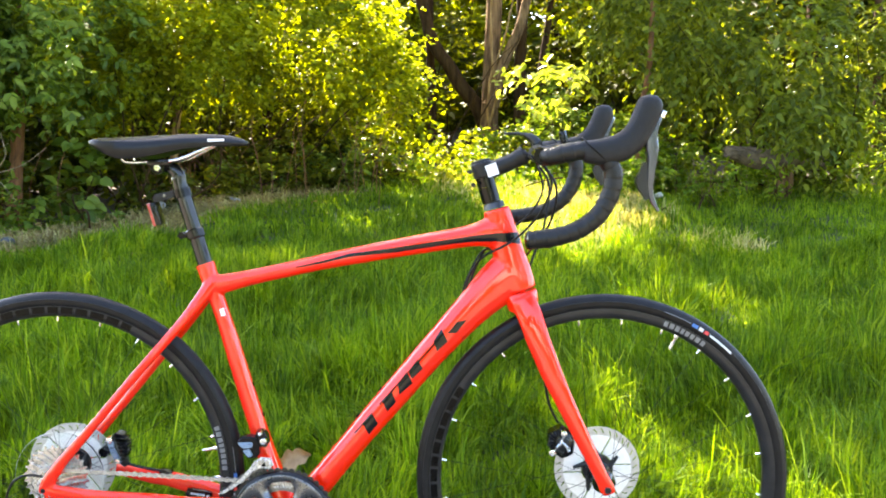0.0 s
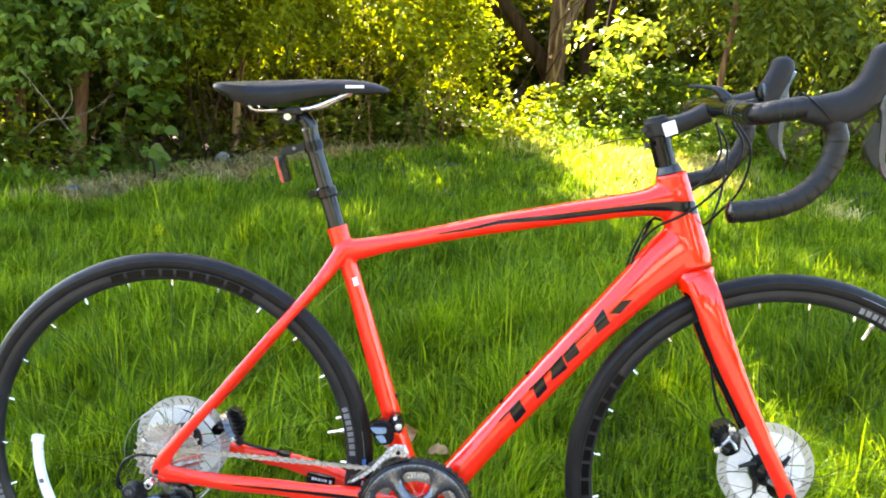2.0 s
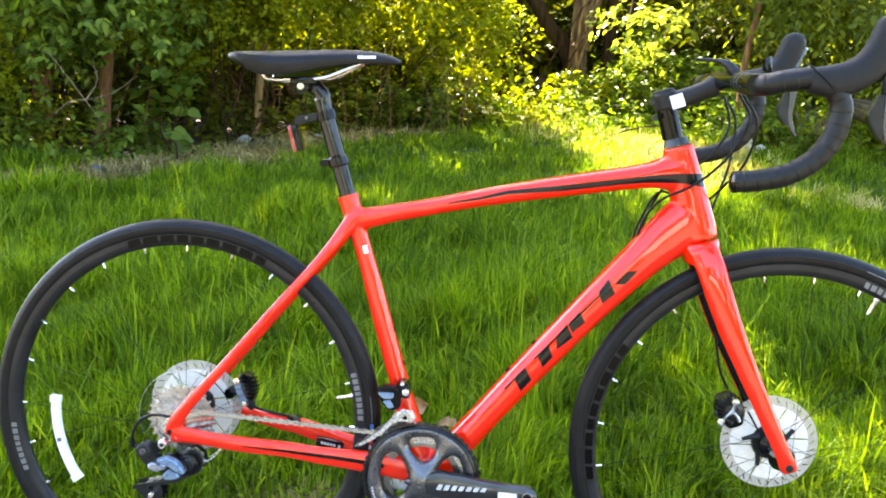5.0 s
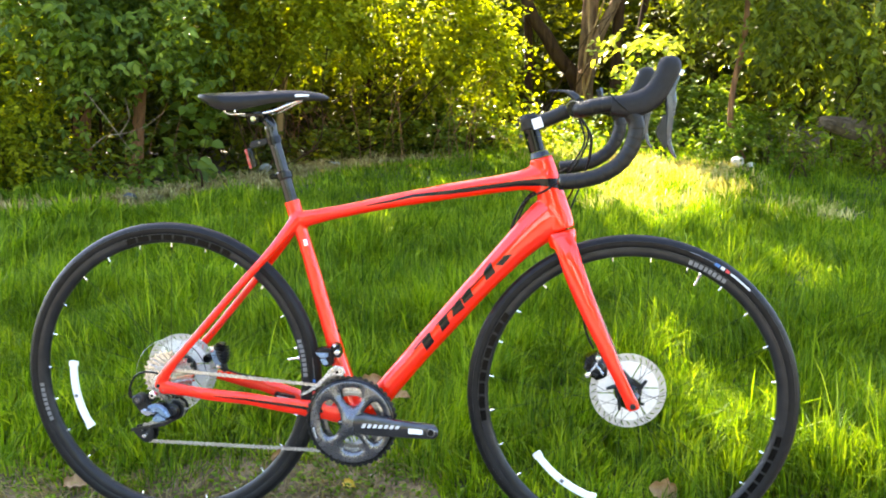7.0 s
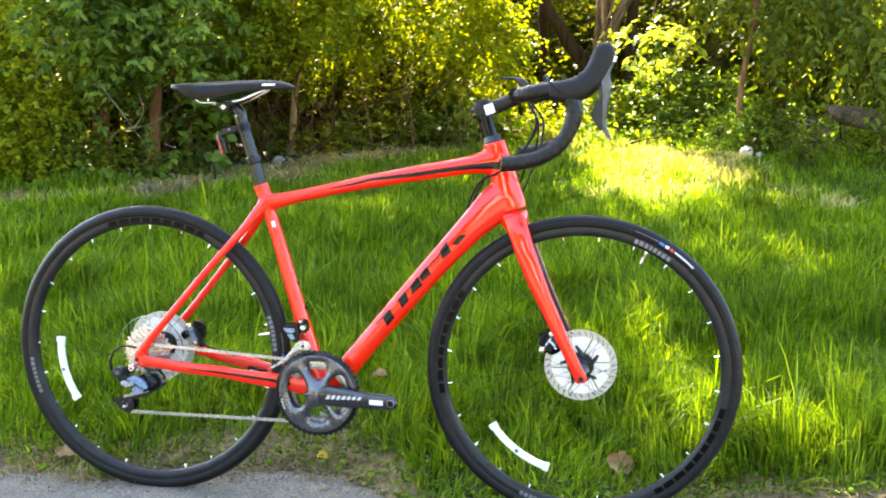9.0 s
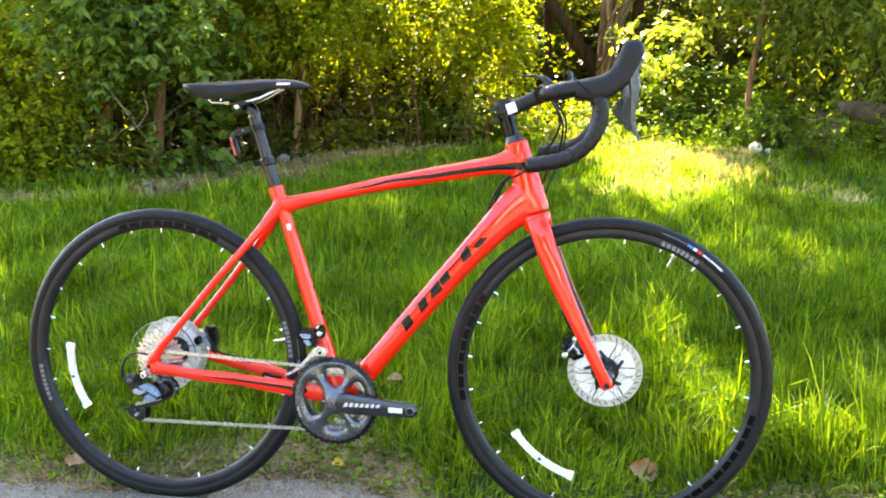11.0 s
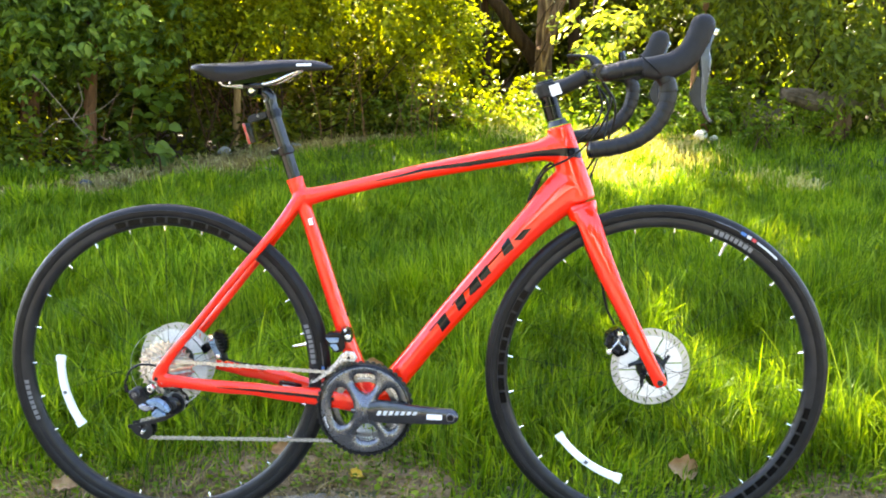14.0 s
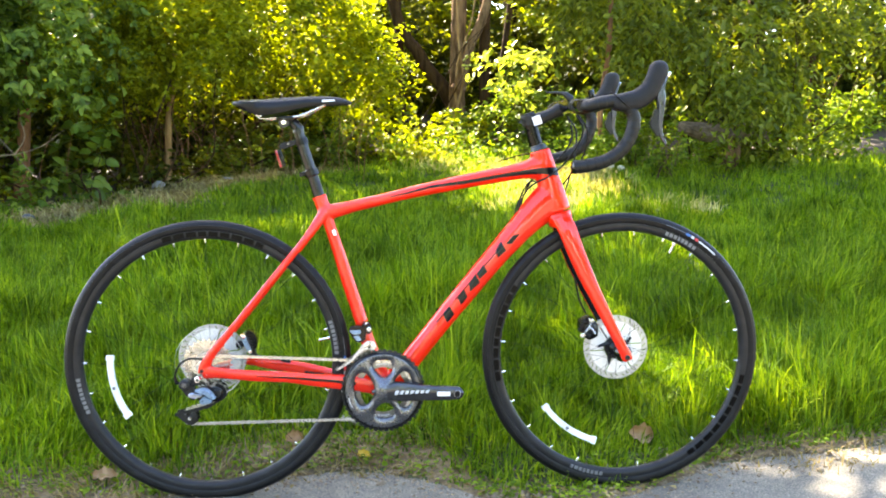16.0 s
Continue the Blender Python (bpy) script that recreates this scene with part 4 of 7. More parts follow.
def saddle_mesh():
    # x, half width, crown height, edge height, lower edge
    rows = [(0.082, 0.030, 0.944, 0.941, 0.937), (0.088, 0.052, 0.9465, 0.942, 0.935), (0.100, 0.066, 0.948, 0.942, 0.929), (0.120, 0.071, 0.949, 0.941, 0.919), (0.145, 0.070, 0.9505, 0.940, 0.911), (0.168, 0.063, 0.952, 0.939, 0.912), (0.192, 0.051, 0.9535, 0.940, 0.917), (0.216, 0.040, 0.955, 0.942, 0.923), (0.242, 0.031, 0.9565, 0.944, 0.929), (0.270, 0.0255, 0.957, 0.945, 0.933), (0.300, 0.022, 0.9565, 0.945, 0.935), (0.328, 0.020, 0.953, 0.943, 0.936), (0.344, 0.016, 0.9475, 0.942, 0.937), (0.352, 0.008, 0.9435, 0.941, 0.938)]
    rings = []
    for x, w, top, edge, low in smooth_path(rows, 3):
        ring = []
        for k in range(13):
            u = -1 + k / 6
            ring.append((x, w * u * (1 - 0.05 * abs(u)), edge + (top - edge) * (1 - abs(u) ** 2.6) - 0.0025 * math.exp(-(u / 0.16) ** 2)))
        ring.append((x, w * 0.985, (edge + low) / 2))
        ring.append((x, w * 0.90, low))
        for k in range(5):
            u = 0.7 - 1.4 * k / 4
            ring.append((x, w * u, low + 0.006 * (1 - abs(u))))
        ring.append((x, -w * 0.90, low))
        ring.append((x, -w * 0.985, (edge + low) / 2))
        rings.append(ring)
    bm = bmesh.new()
    bridge(bm, rings)
    return bm


saddle = part("saddle", saddle_mesh(), SADDLE, bike, "slim black padded saddle", angle=60)
bm = bmesh.new()
sides = [(0.286, -0.0228, 0.9425), (0.314, -0.0205, 0.9435), (0.314, -0.0198, 0.9475), (0.286, -0.0222, 0.9470)]
bridge(bm, [[(x, y - 0.0012, z) for x, y, z in sides], [(x, y + 0.004, z) for x, y, z in sides]])
part("sticker", bm, WHITE, saddle, "small white mark", smooth=False)
q = P0.lerp(P1, 0.90)
bm = bmesh.new()
tube(bm, [P0.lerp(P1, 0.865), P0.lerp(P1, 0.87), P0.lerp(P1, 0.955), P0.lerp(P1, 0.96)], [0.014, 0.0165, 0.0165, 0.014], 24)
mount = part("lamp_mount", bm, CARBON, bike, "black rear lamp mount on the seatpost")
bm = bmesh.new()
plate(bm, [(0.183, 0.8350), (0.194, 0.8365), (0.216, 0.8440), (0.226, 0.8480), (0.226, 0.8590), (0.214, 0.8555), (0.185, 0.8490), (0.1825, 0.8430)], -0.010, 0.010)
bmesh.ops.bevel(bm, geom=list(bm.edges), offset=0.0016, segments=2, affect="EDGES", clamp_overlap=True)
part("bracket", bm, MATT, mount, "flat black lamp bracket")
bm = bmesh.new()
lathe(bm, [(0.0, -0.0130), (0.0022, -0.0130), (0.0030, -0.0118), (0.0030, -0.0090)], (0.204, 0, 0.8475), 14)
part("bracket_screw", bm, STEEL_DULL, mount)
bm = bmesh.new()
box(bm, (0.1880, 0, 0.8145), (0.0105, 0.030, 0.042), Matrix.Rotation(radians(-16), 4, "Y"), 0.0035)
part("lamp_back", bm, BLACK_GLOSS, mount)
bm = bmesh.new()
box(bm, (0.1810, 0, 0.8130), (0.0070, 0.028, 0.043), Matrix.Rotation(radians(-16), 4, "Y"), 0.0028)
part("lens", bm, LENS_RED, mount, "red rear lamp lens")


# ---- wheels ----
def ring_bars(cx, cz, spans, r0, r1, y, lift=0.0):
    """Flat bars along a circle: (from, to) in degrees, on the chain side."""
    bm = bmesh.new()
    for a0, a1 in spans:
        k = max(2, int(abs(a1 - a0) / 1.5))
        inner, outer = arc(cx, cz, r0, a0, a1, k), arc(cx, cz, r1, a0, a1, k)
        vi, vo = [bm.verts.new((x, y, z)) for x, z in inner], [bm.verts.new((x, y + lift, z)) for x, z in outer]
        for i in range(k):
            bm.faces.new((vi[i], vi[i + 1], vo[i + 1], vo[i]))
    return bm


def word(start, end, letters, gap=0.35):
    """Spans of plain bars standing in for letters, of uneven width."""
    sizes = [(1.0, 1.12, 1.05, 0.88, 0.98)[i % 5] for i in range(letters)]
    step = (end - start) / sum(sizes)
    out, at = [], start
    for w in sizes:
        out.append((at, at + step * (w - gap)))
        at += step * w
    return out


def wheel(c, valve, reflector, brands, models, hub_w, disc_y, turn, spread):
    cx, _, cz = c
    bm = bmesh.new()
    lathe(bm, [(0.3125, -0.0100), (0.3120, -0.0122), (0.3050, -0.0128), (0.2985, -0.0116), (0.2935, -0.0070), (0.2920, 0.0), (0.2935, 0.0070), (0.2985, 0.0116), (0.3050, 0.0128), (0.3120, 0.0122), (0.3125, 0.0100)], c, 128)
    w = part("wheel", bm, RIM, bike, "black spoked wheel with a satin rim")
    bm = bmesh.new()
    prof = [(0.3120, -0.0112), (0.3150, -0.0128), (0.3195, -0.0139), (0.3245, -0.0140), (0.3248, -0.0131), (0.3300, -0.0112), (0.3342, -0.0072), (0.3364, -0.0028), (0.3368, 0.0)]
    prof = prof + [(r, -y) for r, y in prof[-2::-1]]
    lathe(bm, prof, c, 144)
    part("tyre", bm, RUBBER, w, "black slick tyre", angle=30)
    bm = bmesh.new()
    lathe(bm, [(0.0, -hub_w), (0.010, -hub_w), (0.012, -hub_w + 0.006), (0.021, -hub_w + 0.018), (0.021, -hub_w + 0.021), (0.013, -hub_w + 0.026), (0.012, hub_w - 0.026), (0.021, hub_w - 0.021), (0.021, hub_w - 0.018), (0.012, hub_w - 0.006), (0.010, hub_w), (0.0, hub_w)], c, 32)
    part("hub", bm, BLACK_GLOSS, w, "black hub")
    for i in range(24):
        s = -1 if i % 2 else 1
        a = turn + 15 * i
        b = a + (48 if (i // 2) % 2 else -48)
        f = Vector((cx + 0.019 * math.cos(radians(b)), s * (hub_w - 0.0195), cz + 0.019 * math.sin(radians(b))))
        r = Vector((cx + 0.2930 * math.cos(radians(a)), s * 0.002, cz + 0.2930 * math.sin(radians(a))))
        d = (r - f).normalized()
        bm = bmesh.new()
        tube(bm, [f, r - d * 0.009], 0.00042, 6)
        part("spoke", bm, CABLE, w)
        bm = bmesh.new()
        tube(bm, [r - d * 0.0105, r - d * 0.0085, r + d * 0.001], [0.0011, 0.0018, 0.0018], 8)
        part("nipple", bm, BRIGHT, w)
    v = Vector((math.cos(radians(valve)), 0, math.sin(radians(valve))))
    bm = bmesh.new()
    tube(bm, [Vector(c) + v * 0.296, Vector(c) + v * 0.288, Vector(c) + v * 0.286, Vector(c) + v * 0.268, Vector(c) + v * 0.264], [0.0045, 0.0045, 0.003, 0.003, 0.0018], 10)
    part("valve", bm, BRIGHT, w, "bright valve stem")
    a0, a1 = reflector
    bm = bmesh.new()
    for y0, r0, r1, p0, p1 in ((-0.0125, 0.2195, 0.2330, a0, a1), (-0.0135, 0.2175, 0.2350, a0, a0 + 2.8), (-0.0135, 0.2175, 0.2350, a1 - 2.8, a1)):
        inner, outer = arc(cx, cz, r0, p0, p1, 14), arc(cx, cz, r1, p0, p1, 14)
        rings = [[(xi, y0, zi), (xo, y0, zo), (xo, y0 + 0.009, zo), (xi, y0 + 0.009, zi)] for (xi, zi), (xo, zo) in zip(inner, outer)]
        bridge(bm, rings)
    bmesh.ops.translate(bm, vec=(0, -0.004, 0), verts=bm.verts)
    refl = part("reflector", bm, WHITE, w, "white curved spoke reflector")
    am = (a0 + a1) / 2
    bm = bmesh.new()
    box(bm, (cx + 0.2262 * math.cos(radians(am)), -0.0178, cz + 0.2262 * math.sin(radians(am))), (0.007, 0.002, 0.007), Matrix.Rotation(radians(-am), 4, "Y"), 0.0006)
    part("reflector_clip", bm, PRINT_DIM, w, "small grey clip")
    # prints on rim and tyre, as plain bars
    for a, b, n in brands:
        part("rim_print", ring_bars(cx, cz, word(a, b, n, 0.20), 0.2990, 0.3108, -0.01335, 0.0), PRINT_BLACK, w, "glossy black print on the rim")
    for a, b, n in models:
        part("rim_print", ring_bars(cx, cz, word(a, b, n, 0.28), 0.2995, 0.3090, -0.0137, 0.0), PRINT_DIM, w, "dim grey print on the rim")
    # brake disc on the far side
    bm = bmesh.new()
    n = 288
    for k in range(n):
        a, b = 2 * math.pi * k / n, 2 * math.pi * (k + 1) / n
        for r0, r1, skip in ((0.0635, 0.0664, ()), (0.0664, 0.0686, (0, 1)), (0.0686, 0.0708, (1, 2, 10, 11)), (0.0708, 0.0730, (2, 3, 11, 12)), (0.0730, 0.0752, (3, 4, 12, 13)), (0.0752, 0.0772, (13, 14)), (0.0772, 0.0798, ())):
            if k % 18 in skip:
                continue
            q = [(cx + r * math.cos(w_), disc_y + dy, cz + r * math.sin(w_)) for dy in (0, 0.0018) for r, w_ in ((r0, a), (r1, a), (r1, b), (r0, b))]
            vs = [bm.verts.new(p) for p in q]
            for f in ((0, 1, 2, 3), (7, 6, 5, 4), (1, 5, 6, 2), (0, 3, 7, 4), (0, 4, 5, 1), (3, 2, 6, 7)):
                bm.faces.new([vs[i] for i in f])
    disc = part("brake_disc", bm, ROTOR_BAND, w, "perforated steel brake disc", smooth=False)
    for k in range(6):
        a = 60 * k + turn
        bm = bmesh.new()
        plate(bm, arc(cx, cz, 0.0642, a, a + 57, 8) + arc(cx, cz, 0.030, a + 62, a + 8, 6), disc_y - 0.0006, disc_y + 0.0024)
        part("disc_fin", bm, ROTOR, w, "pale alloy cooling fin", smooth=False)
    bm = bmesh.new()
    for k in range(5):
        a = radians(72 * k + turn + 15)
        tube(bm, [(cx + q * math.cos(a + w_), disc_y - 0.002, cz + q * math.sin(a + w_)) for q, w_ in ((0.020, -0.30), (0.010 + spread * 0.5, 0.0), (spread, 0.16))], [0.0075, 0.0044, 0.0030], 8, 3)
    lathe(bm, [(0.014, -0.005), (0.028, -0.004), (0.028, 0.004), (0.014, 0.005)], (cx, disc_y, cz), 32)
    part("disc_carrier", bm, GREY_DARK, w, "dark disc carrier")
    return w


rear_wheel = wheel(REAR, 10.0, (174.5, 214.0), [(108, 62, 9)], [(186, 203, 8), (18, 2, 8)], 0.060, 0.052, 14.4, 0.030)
front_wheel = wheel(FRONT, 63.5, (214.0, 254.0), [(192, 146, 9), (-12, -58, 9)], [(70, 54, 8), (246, 262, 8)], 0.046, 0.047, 9.0, 0.045)
for (cx, _, cz), spans in ((FRONT, ((71, 62), (61.5, 59.5), (59, 57.5), (57, 55.5), (55, 46))), (REAR, ((10, 2), (1.5, -0.5), (-1, -2.5), (-3, -4.5), (-5, -14)))):
    host = front_wheel if cx > 0.5 else rear_wheel
    for (a0, a1), m, r0, r1 in zip(spans, (PRINT_DIM, PRINT_BLUE, PRINT, PRINT_RED, PRINT), (0.3235, 0.3205, 0.3205, 0.3205, 0.3215), (0.3245, 0.3265, 0.3265, 0.3265, 0.3250)):
        part("tyre_print", ring_bars(cx, cz, [(a0, a1)], r0, r1, -0.0146, 0.0006), m, host, "small coloured print on the tyre", smooth=False)

# cassette, its disc, chain
bm = bmesh.new()
lathe(bm, [(0.022, 0.0), (0.0795, -0.0015), (0.081, 0.0), (0.0795, 0.0008), (0.022, 0.0022)], (0.007, -0.0225, 0.340), 72)
part("spoke_guard", bm, CLEAR, rear_wheel, "clear plastic spoke guard disc")
for i, teeth in enumerate((28, 25, 23, 21, 19, 17, 15, 14, 13, 12, 11)):
    r, y = teeth * 0.0127 / (2 * math.pi), -0.0265 - 0.0033 * i
    pts = []
    for k in range(teeth):
        for f, dr in ((0.0, -0.003), (0.25, -0.003), (0.42, 0.0026), (0.58, 0.0026), (0.75, -0.003)):
            a = radians(360 * (k + f) / teeth)
            pts.append((0.003 + (r + dr) * math.cos(a), 0.339 + (r + dr) * math.sin(a)))
    bm = bmesh.new()
    plate(bm, pts, y - 0.0009, y + 0.0009)
    part("sprocket", bm, COG, rear_wheel, "steel sprocket", smooth=False)
bm = bmesh.new()
lathe(bm, [(0.0, -0.069), (0.015, -0.069), (0.0155, -0.066), (0.0155, -0.03), (0.0, -0.03)], REAR, 32)
part("lock_ring", bm, SILVER, rear_wheel)

# crank set
CY = -0.0435
WINDOWS = ([(-0.022, 0.061), (-0.014, 0.071), (0.012, 0.073), (0.020, 0.066), (0.021, 0.047), (0.008, 0.034), (-0.005, 0.036), (-0.018, 0.050)],
           [(-0.062, 0.034), (-0.048, 0.044), (-0.034, 0.037), (-0.022, 0.016), (-0.022, -0.008), (-0.034, -0.028), (-0.052, -0.033), (-0.064, -0.014), (-0.067, 0.012)],
           [(-0.018, -0.046), (-0.002, -0.029), (0.014, -0.029), (0.025, -0.045), (0.022, -0.060), (0.003, -0.065), (-0.014, -0.061)],
           [(0.029, 0.026), (0.046, 0.043), (0.060, 0.040), (0.068, 0.018), (0.068, -0.018), (0.060, -0.036), (0.046, -0.040), (0.031, -0.022), (0.029, 0.0)])


def inside(x, z, poly):
    """How far points lie within a rounded window: positive inside."""
    best, odd = np.full(x.shape, 9.0), np.zeros(x.shape, bool)
    for (x0, z0), (x1, z1) in zip(poly, poly[1:] + poly[:1]):
        dx, dz = x1 - x0, z1 - z0
        t = np.clip(((x - x0) * dx + (z - z0) * dz) / (dx * dx + dz * dz), 0, 1)
        best = np.minimum(best, np.hypot(x - x0 - t * dx, z - z0 - t * dz))
        odd ^= ((z0 > z) != (z1 > z)) & (x < x0 + (z - z0) * dx / (dz if dz else 1e-9))
    return np.where(odd, best, -best)


def rounded(poly, n=6):
    """A smooth closed line through the corners of a window."""
    out = []
    for i in range(len(poly)):
        p = [np.array(poly[(i + k) % len(poly)]) for k in (-1, 0, 1, 2)]
        for k in range(n):
            t = k / n
            q = 0.5 * (2 * p[1] + (p[2] - p[0]) * t + (2 * p[0] - 5 * p[1] + 4 * p[2] - p[3]) * t * t + (3 * p[1] - p[0] - 3 * p[2] + p[3]) * t ** 3)
            out.append((q[0], q[1]))
    return out


def spider_mesh():
    """The chainring's carrier: a domed ring with four windows, each at the foot of a wide bowl."""
    nr, na = 96, 360
    rr, aa = np.meshgrid(np.linspace(0.0012, 0.0890, nr), np.arange(na) * 2 * math.pi / na, indexing="ij")
    x, z = rr * np.cos(aa), rr * np.sin(aa)
    d = np.max([inside(x, z, rounded(w)) for w in WINDOWS], axis=0)
    y = np.interp(rr, (0, 0.012, 0.022, 0.035, 0.050, 0.062, 0.072, 0.086, 0.089), (-0.0715, -0.0700, -0.0665, -0.0625, -0.0590, -0.0560, -0.0545, -0.0525, -0.0500))
    y = y + 0.0095 * np.exp(-np.clip(-d, 0, 1) / 0.0062)
    bm = bmesh.new()
    front = [[bm.verts.new((BB[0] + x[i, k], y[i, k], BB[2] + z[i, k])) for k in range(na)] for i in range(nr)]
    back = [[bm.verts.new((BB[0] + x[i, k], max(y[i, k] + 0.004, -0.0425), BB[2] + z[i, k])) for k in range(na)] for i in range(nr)]
    solid = d < 0
    for i in range(nr - 1):
        for k in range(na):
            n = (k + 1) % na
            ring = ((i, k), (i + 1, k), (i + 1, n), (i, n))
            if not all(solid[p] for p in ring):
                continue
            bm.faces.new([front[p][q] for p, q in ring])
            bm.faces.new([back[p][q] for p, q in ring[::-1]])
    rims = [e for e in bm.edges if len(e.link_faces) == 1]
    pair = {front[i][k]: back[i][k] for i in range(nr) for k in range(na)}
    for e in rims:
        a, b = e.verts
        if a in pair and b in pair:
            bm.faces.new((a, b, pair[b], pair[a]))
    bmesh.ops.delete(bm, geom=[v for v in bm.verts if not v.link_faces], context="VERTS")
    return bm


crank = part("crank_spider", fused("crank_spider", spider_mesh(), 0.0009, 14), GREY, bike, "smooth grey alloy crank set with four arms")


def chainring(name, teeth, y, inner, mat, label):
    r = teeth * 0.0127 / (2 * math.pi)
    n = teeth * 4
    bm = bmesh.new()
    rings = []
    for k in range(n):
        a = 2 * math.pi * k / n
        dr = (-0.0022, 0.0012, 0.0022, 0.0012)[k % 4]
        prof = ((inner, -0.0018), (r - 0.006, -0.0018), (r + dr, -0.0008), (r + dr, 0.0008), (r - 0.006, 0.0015), (inner, 0.0015))
        rings.append([(BB[0] + q * math.cos(a), y + dy, BB[2] + q * math.sin(a)) for q, dy in prof])
    bridge(bm, rings, cap=False, closed=True)
    return part(name, bm, mat, crank, label, angle=50)


chainring("chainring", 48, CY, 0.083, GREY_DARK, "large dark chainring")
bm = bmesh.new()
lathe(bm, [(0.0870, -0.0440), (0.0872, -0.0500), (0.0880, -0.0514), (0.0896, -0.0510), (0.0918, -0.0490), (0.0932, -0.0462), (0.0934, -0.0440)], (BB[0], 0, BB[2]), 128)
part("chainring_face", bm, BLACK_GLOSS, crank, "glossy black rim of the chainring", angle=50)
chainring("chainring", 34, CY + 0.009, 0.054, STEEL_DULL, "small steel chainring")

def crank_arm(s, direction):
    bm = bmesh.new()
    o = Vector((BB[0], 0, BB[2]))
    d = Vector((direction * math.cos(radians(1.2)), 0, direction * -math.sin(radians(1.2))))
    up = Vector((0, 0, 1))
    rings = []
    # along, up, down, from the plane, thickness
    for t, wu, wl, y, th in ((-0.026, 0.003, 0.003, 0.0560, 0.004), (-0.018, 0.007, 0.006, 0.0590, 0.007), (-0.008, 0.011, 0.009, 0.0605, 0.010), (0.003, 0.016, 0.013, 0.0610, 0.012), (0.016, 0.0215, 0.0170, 0.0615, 0.013), (0.034, 0.0250, 0.0205, 0.062, 0.013), (0.060, 0.0225, 0.0205, 0.064, 0.0125), (0.100, 0.0185, 0.0185, 0.0665, 0.012), (0.140, 0.0165, 0.0170, 0.069, 0.012), (0.165, 0.0160, 0.0160, 0.070, 0.012), (0.177, 0.0150, 0.0150, 0.070, 0.012), (0.1835, 0.0115, 0.0115, 0.070, 0.0115), (0.1872, 0.0070, 0.0070, 0.070, 0.011), (0.1888, 0.0030, 0.0030, 0.070, 0.010)):
        c = o + d * t
        rings.append([c + up * ((wu if u > 0 else wl) * u) + Vector((0, s * (y + th * v), 0)) for u, v in ((-1, -0.4), (-1, 0.20), (-0.86, 0.52), (-0.5, 0.64), (0, 0.70), (0.30, 0.70), (0.62, 0.60), (0.92, 0.36), (1, 0.05), (1, -0.4), (0.8, -0.6), (-0.8, -0.6))])
    bridge(bm, rings)
    arm = part("crank_arm", bm, GREY_DEEP, crank, "tapered grey alloy crank arm", angle=35)
    return o, d


o, d = crank_arm(-1, 1)
crank_arm(1, -1)
bm = bmesh.new()
p = o + d * 0.1735
lathe(bm, [(0.0, -0.0004), (0.0066, -0.0004), (0.0070, 0.0004)], (p.x, -0.0786, p.z), 20)
part("pedal_hole", bm, CABLE, crank)
bm = bmesh.new()
tube(bm, [(p.x + 0.0074 * math.cos(k), -0.0786, p.z + 0.0074 * math.sin(k)) for k in (2 * math.pi * i / 24 for i in range(25))], 0.0009, 6)
part("pedal_thread", bm, STEEL_DULL, crank)
bm = bmesh.new()
box(bm, o + d * 0.142 + Vector((0, -0.0778, 0)), (0.030, 0.0010, 0.0105), Matrix.Rotation(radians(1.2), 4, "Y"))
part("sticker", bm, WHITE, crank, "white sticker", smooth=False)
bm = bmesh.new()
for i in range(7):
    c = o + d * (0.033 + 0.0118 * i) + Vector((0, -0.0728 - 0.0004 * i, 0.0020 + 0.0005 * i))
    k = 0.0044 - 0.0002 * i
    plate(bm, [(c.x + dx, c.z + dz) for dx, dz in ((-0.0058, -k), (0.0018, -k), (0.0056, k), (-0.0020, k))], c.y - 0.0004, c.y + 0.0012)
part("crank_print", bm, PRINT, crank, "pale print in plain bars", smooth=False)
part("ring_print", ring_bars(BB[0], BB[2], word(152, 186, 12, 0.3), 0.0800, 0.0822, -0.0542), PRINT_DIM, crank, smooth=False)
part("ring_print", ring_bars(BB[0], BB[2], word(190, 208, 5, 0.25), 0.0795, 0.0825, -0.0542), PRINT, crank, smooth=False)
part("ring_print", ring_bars(BB[0], BB[2], word(252, 285, 6, 0.3), 0.0600, 0.0635, CY + 0.006), PRINT, crank, smooth=False)
part("ring_print", ring_bars(BB[0], BB[2], word(75, 105, 6, 0.3), 0.0600, 0.0635, CY + 0.006), PRINT, crank, smooth=False)

# rear derailleur
def bevelled(pts, y0, y1, r, name, mat, host, label=""):
    bm = bmesh.new()
    if sum(p[0] * q[1] - q[0] * p[1] for p, q in zip(pts, pts[1:] + pts[:1])) < 0:
        pts = pts[::-1]
    plate(bm, pts, y0, y1)
    bmesh.ops.bevel(bm, geom=list(bm.edges), offset=r, segments=3, affect="EDGES", clamp_overlap=True)
    return part(name, bm, mat, host, label)


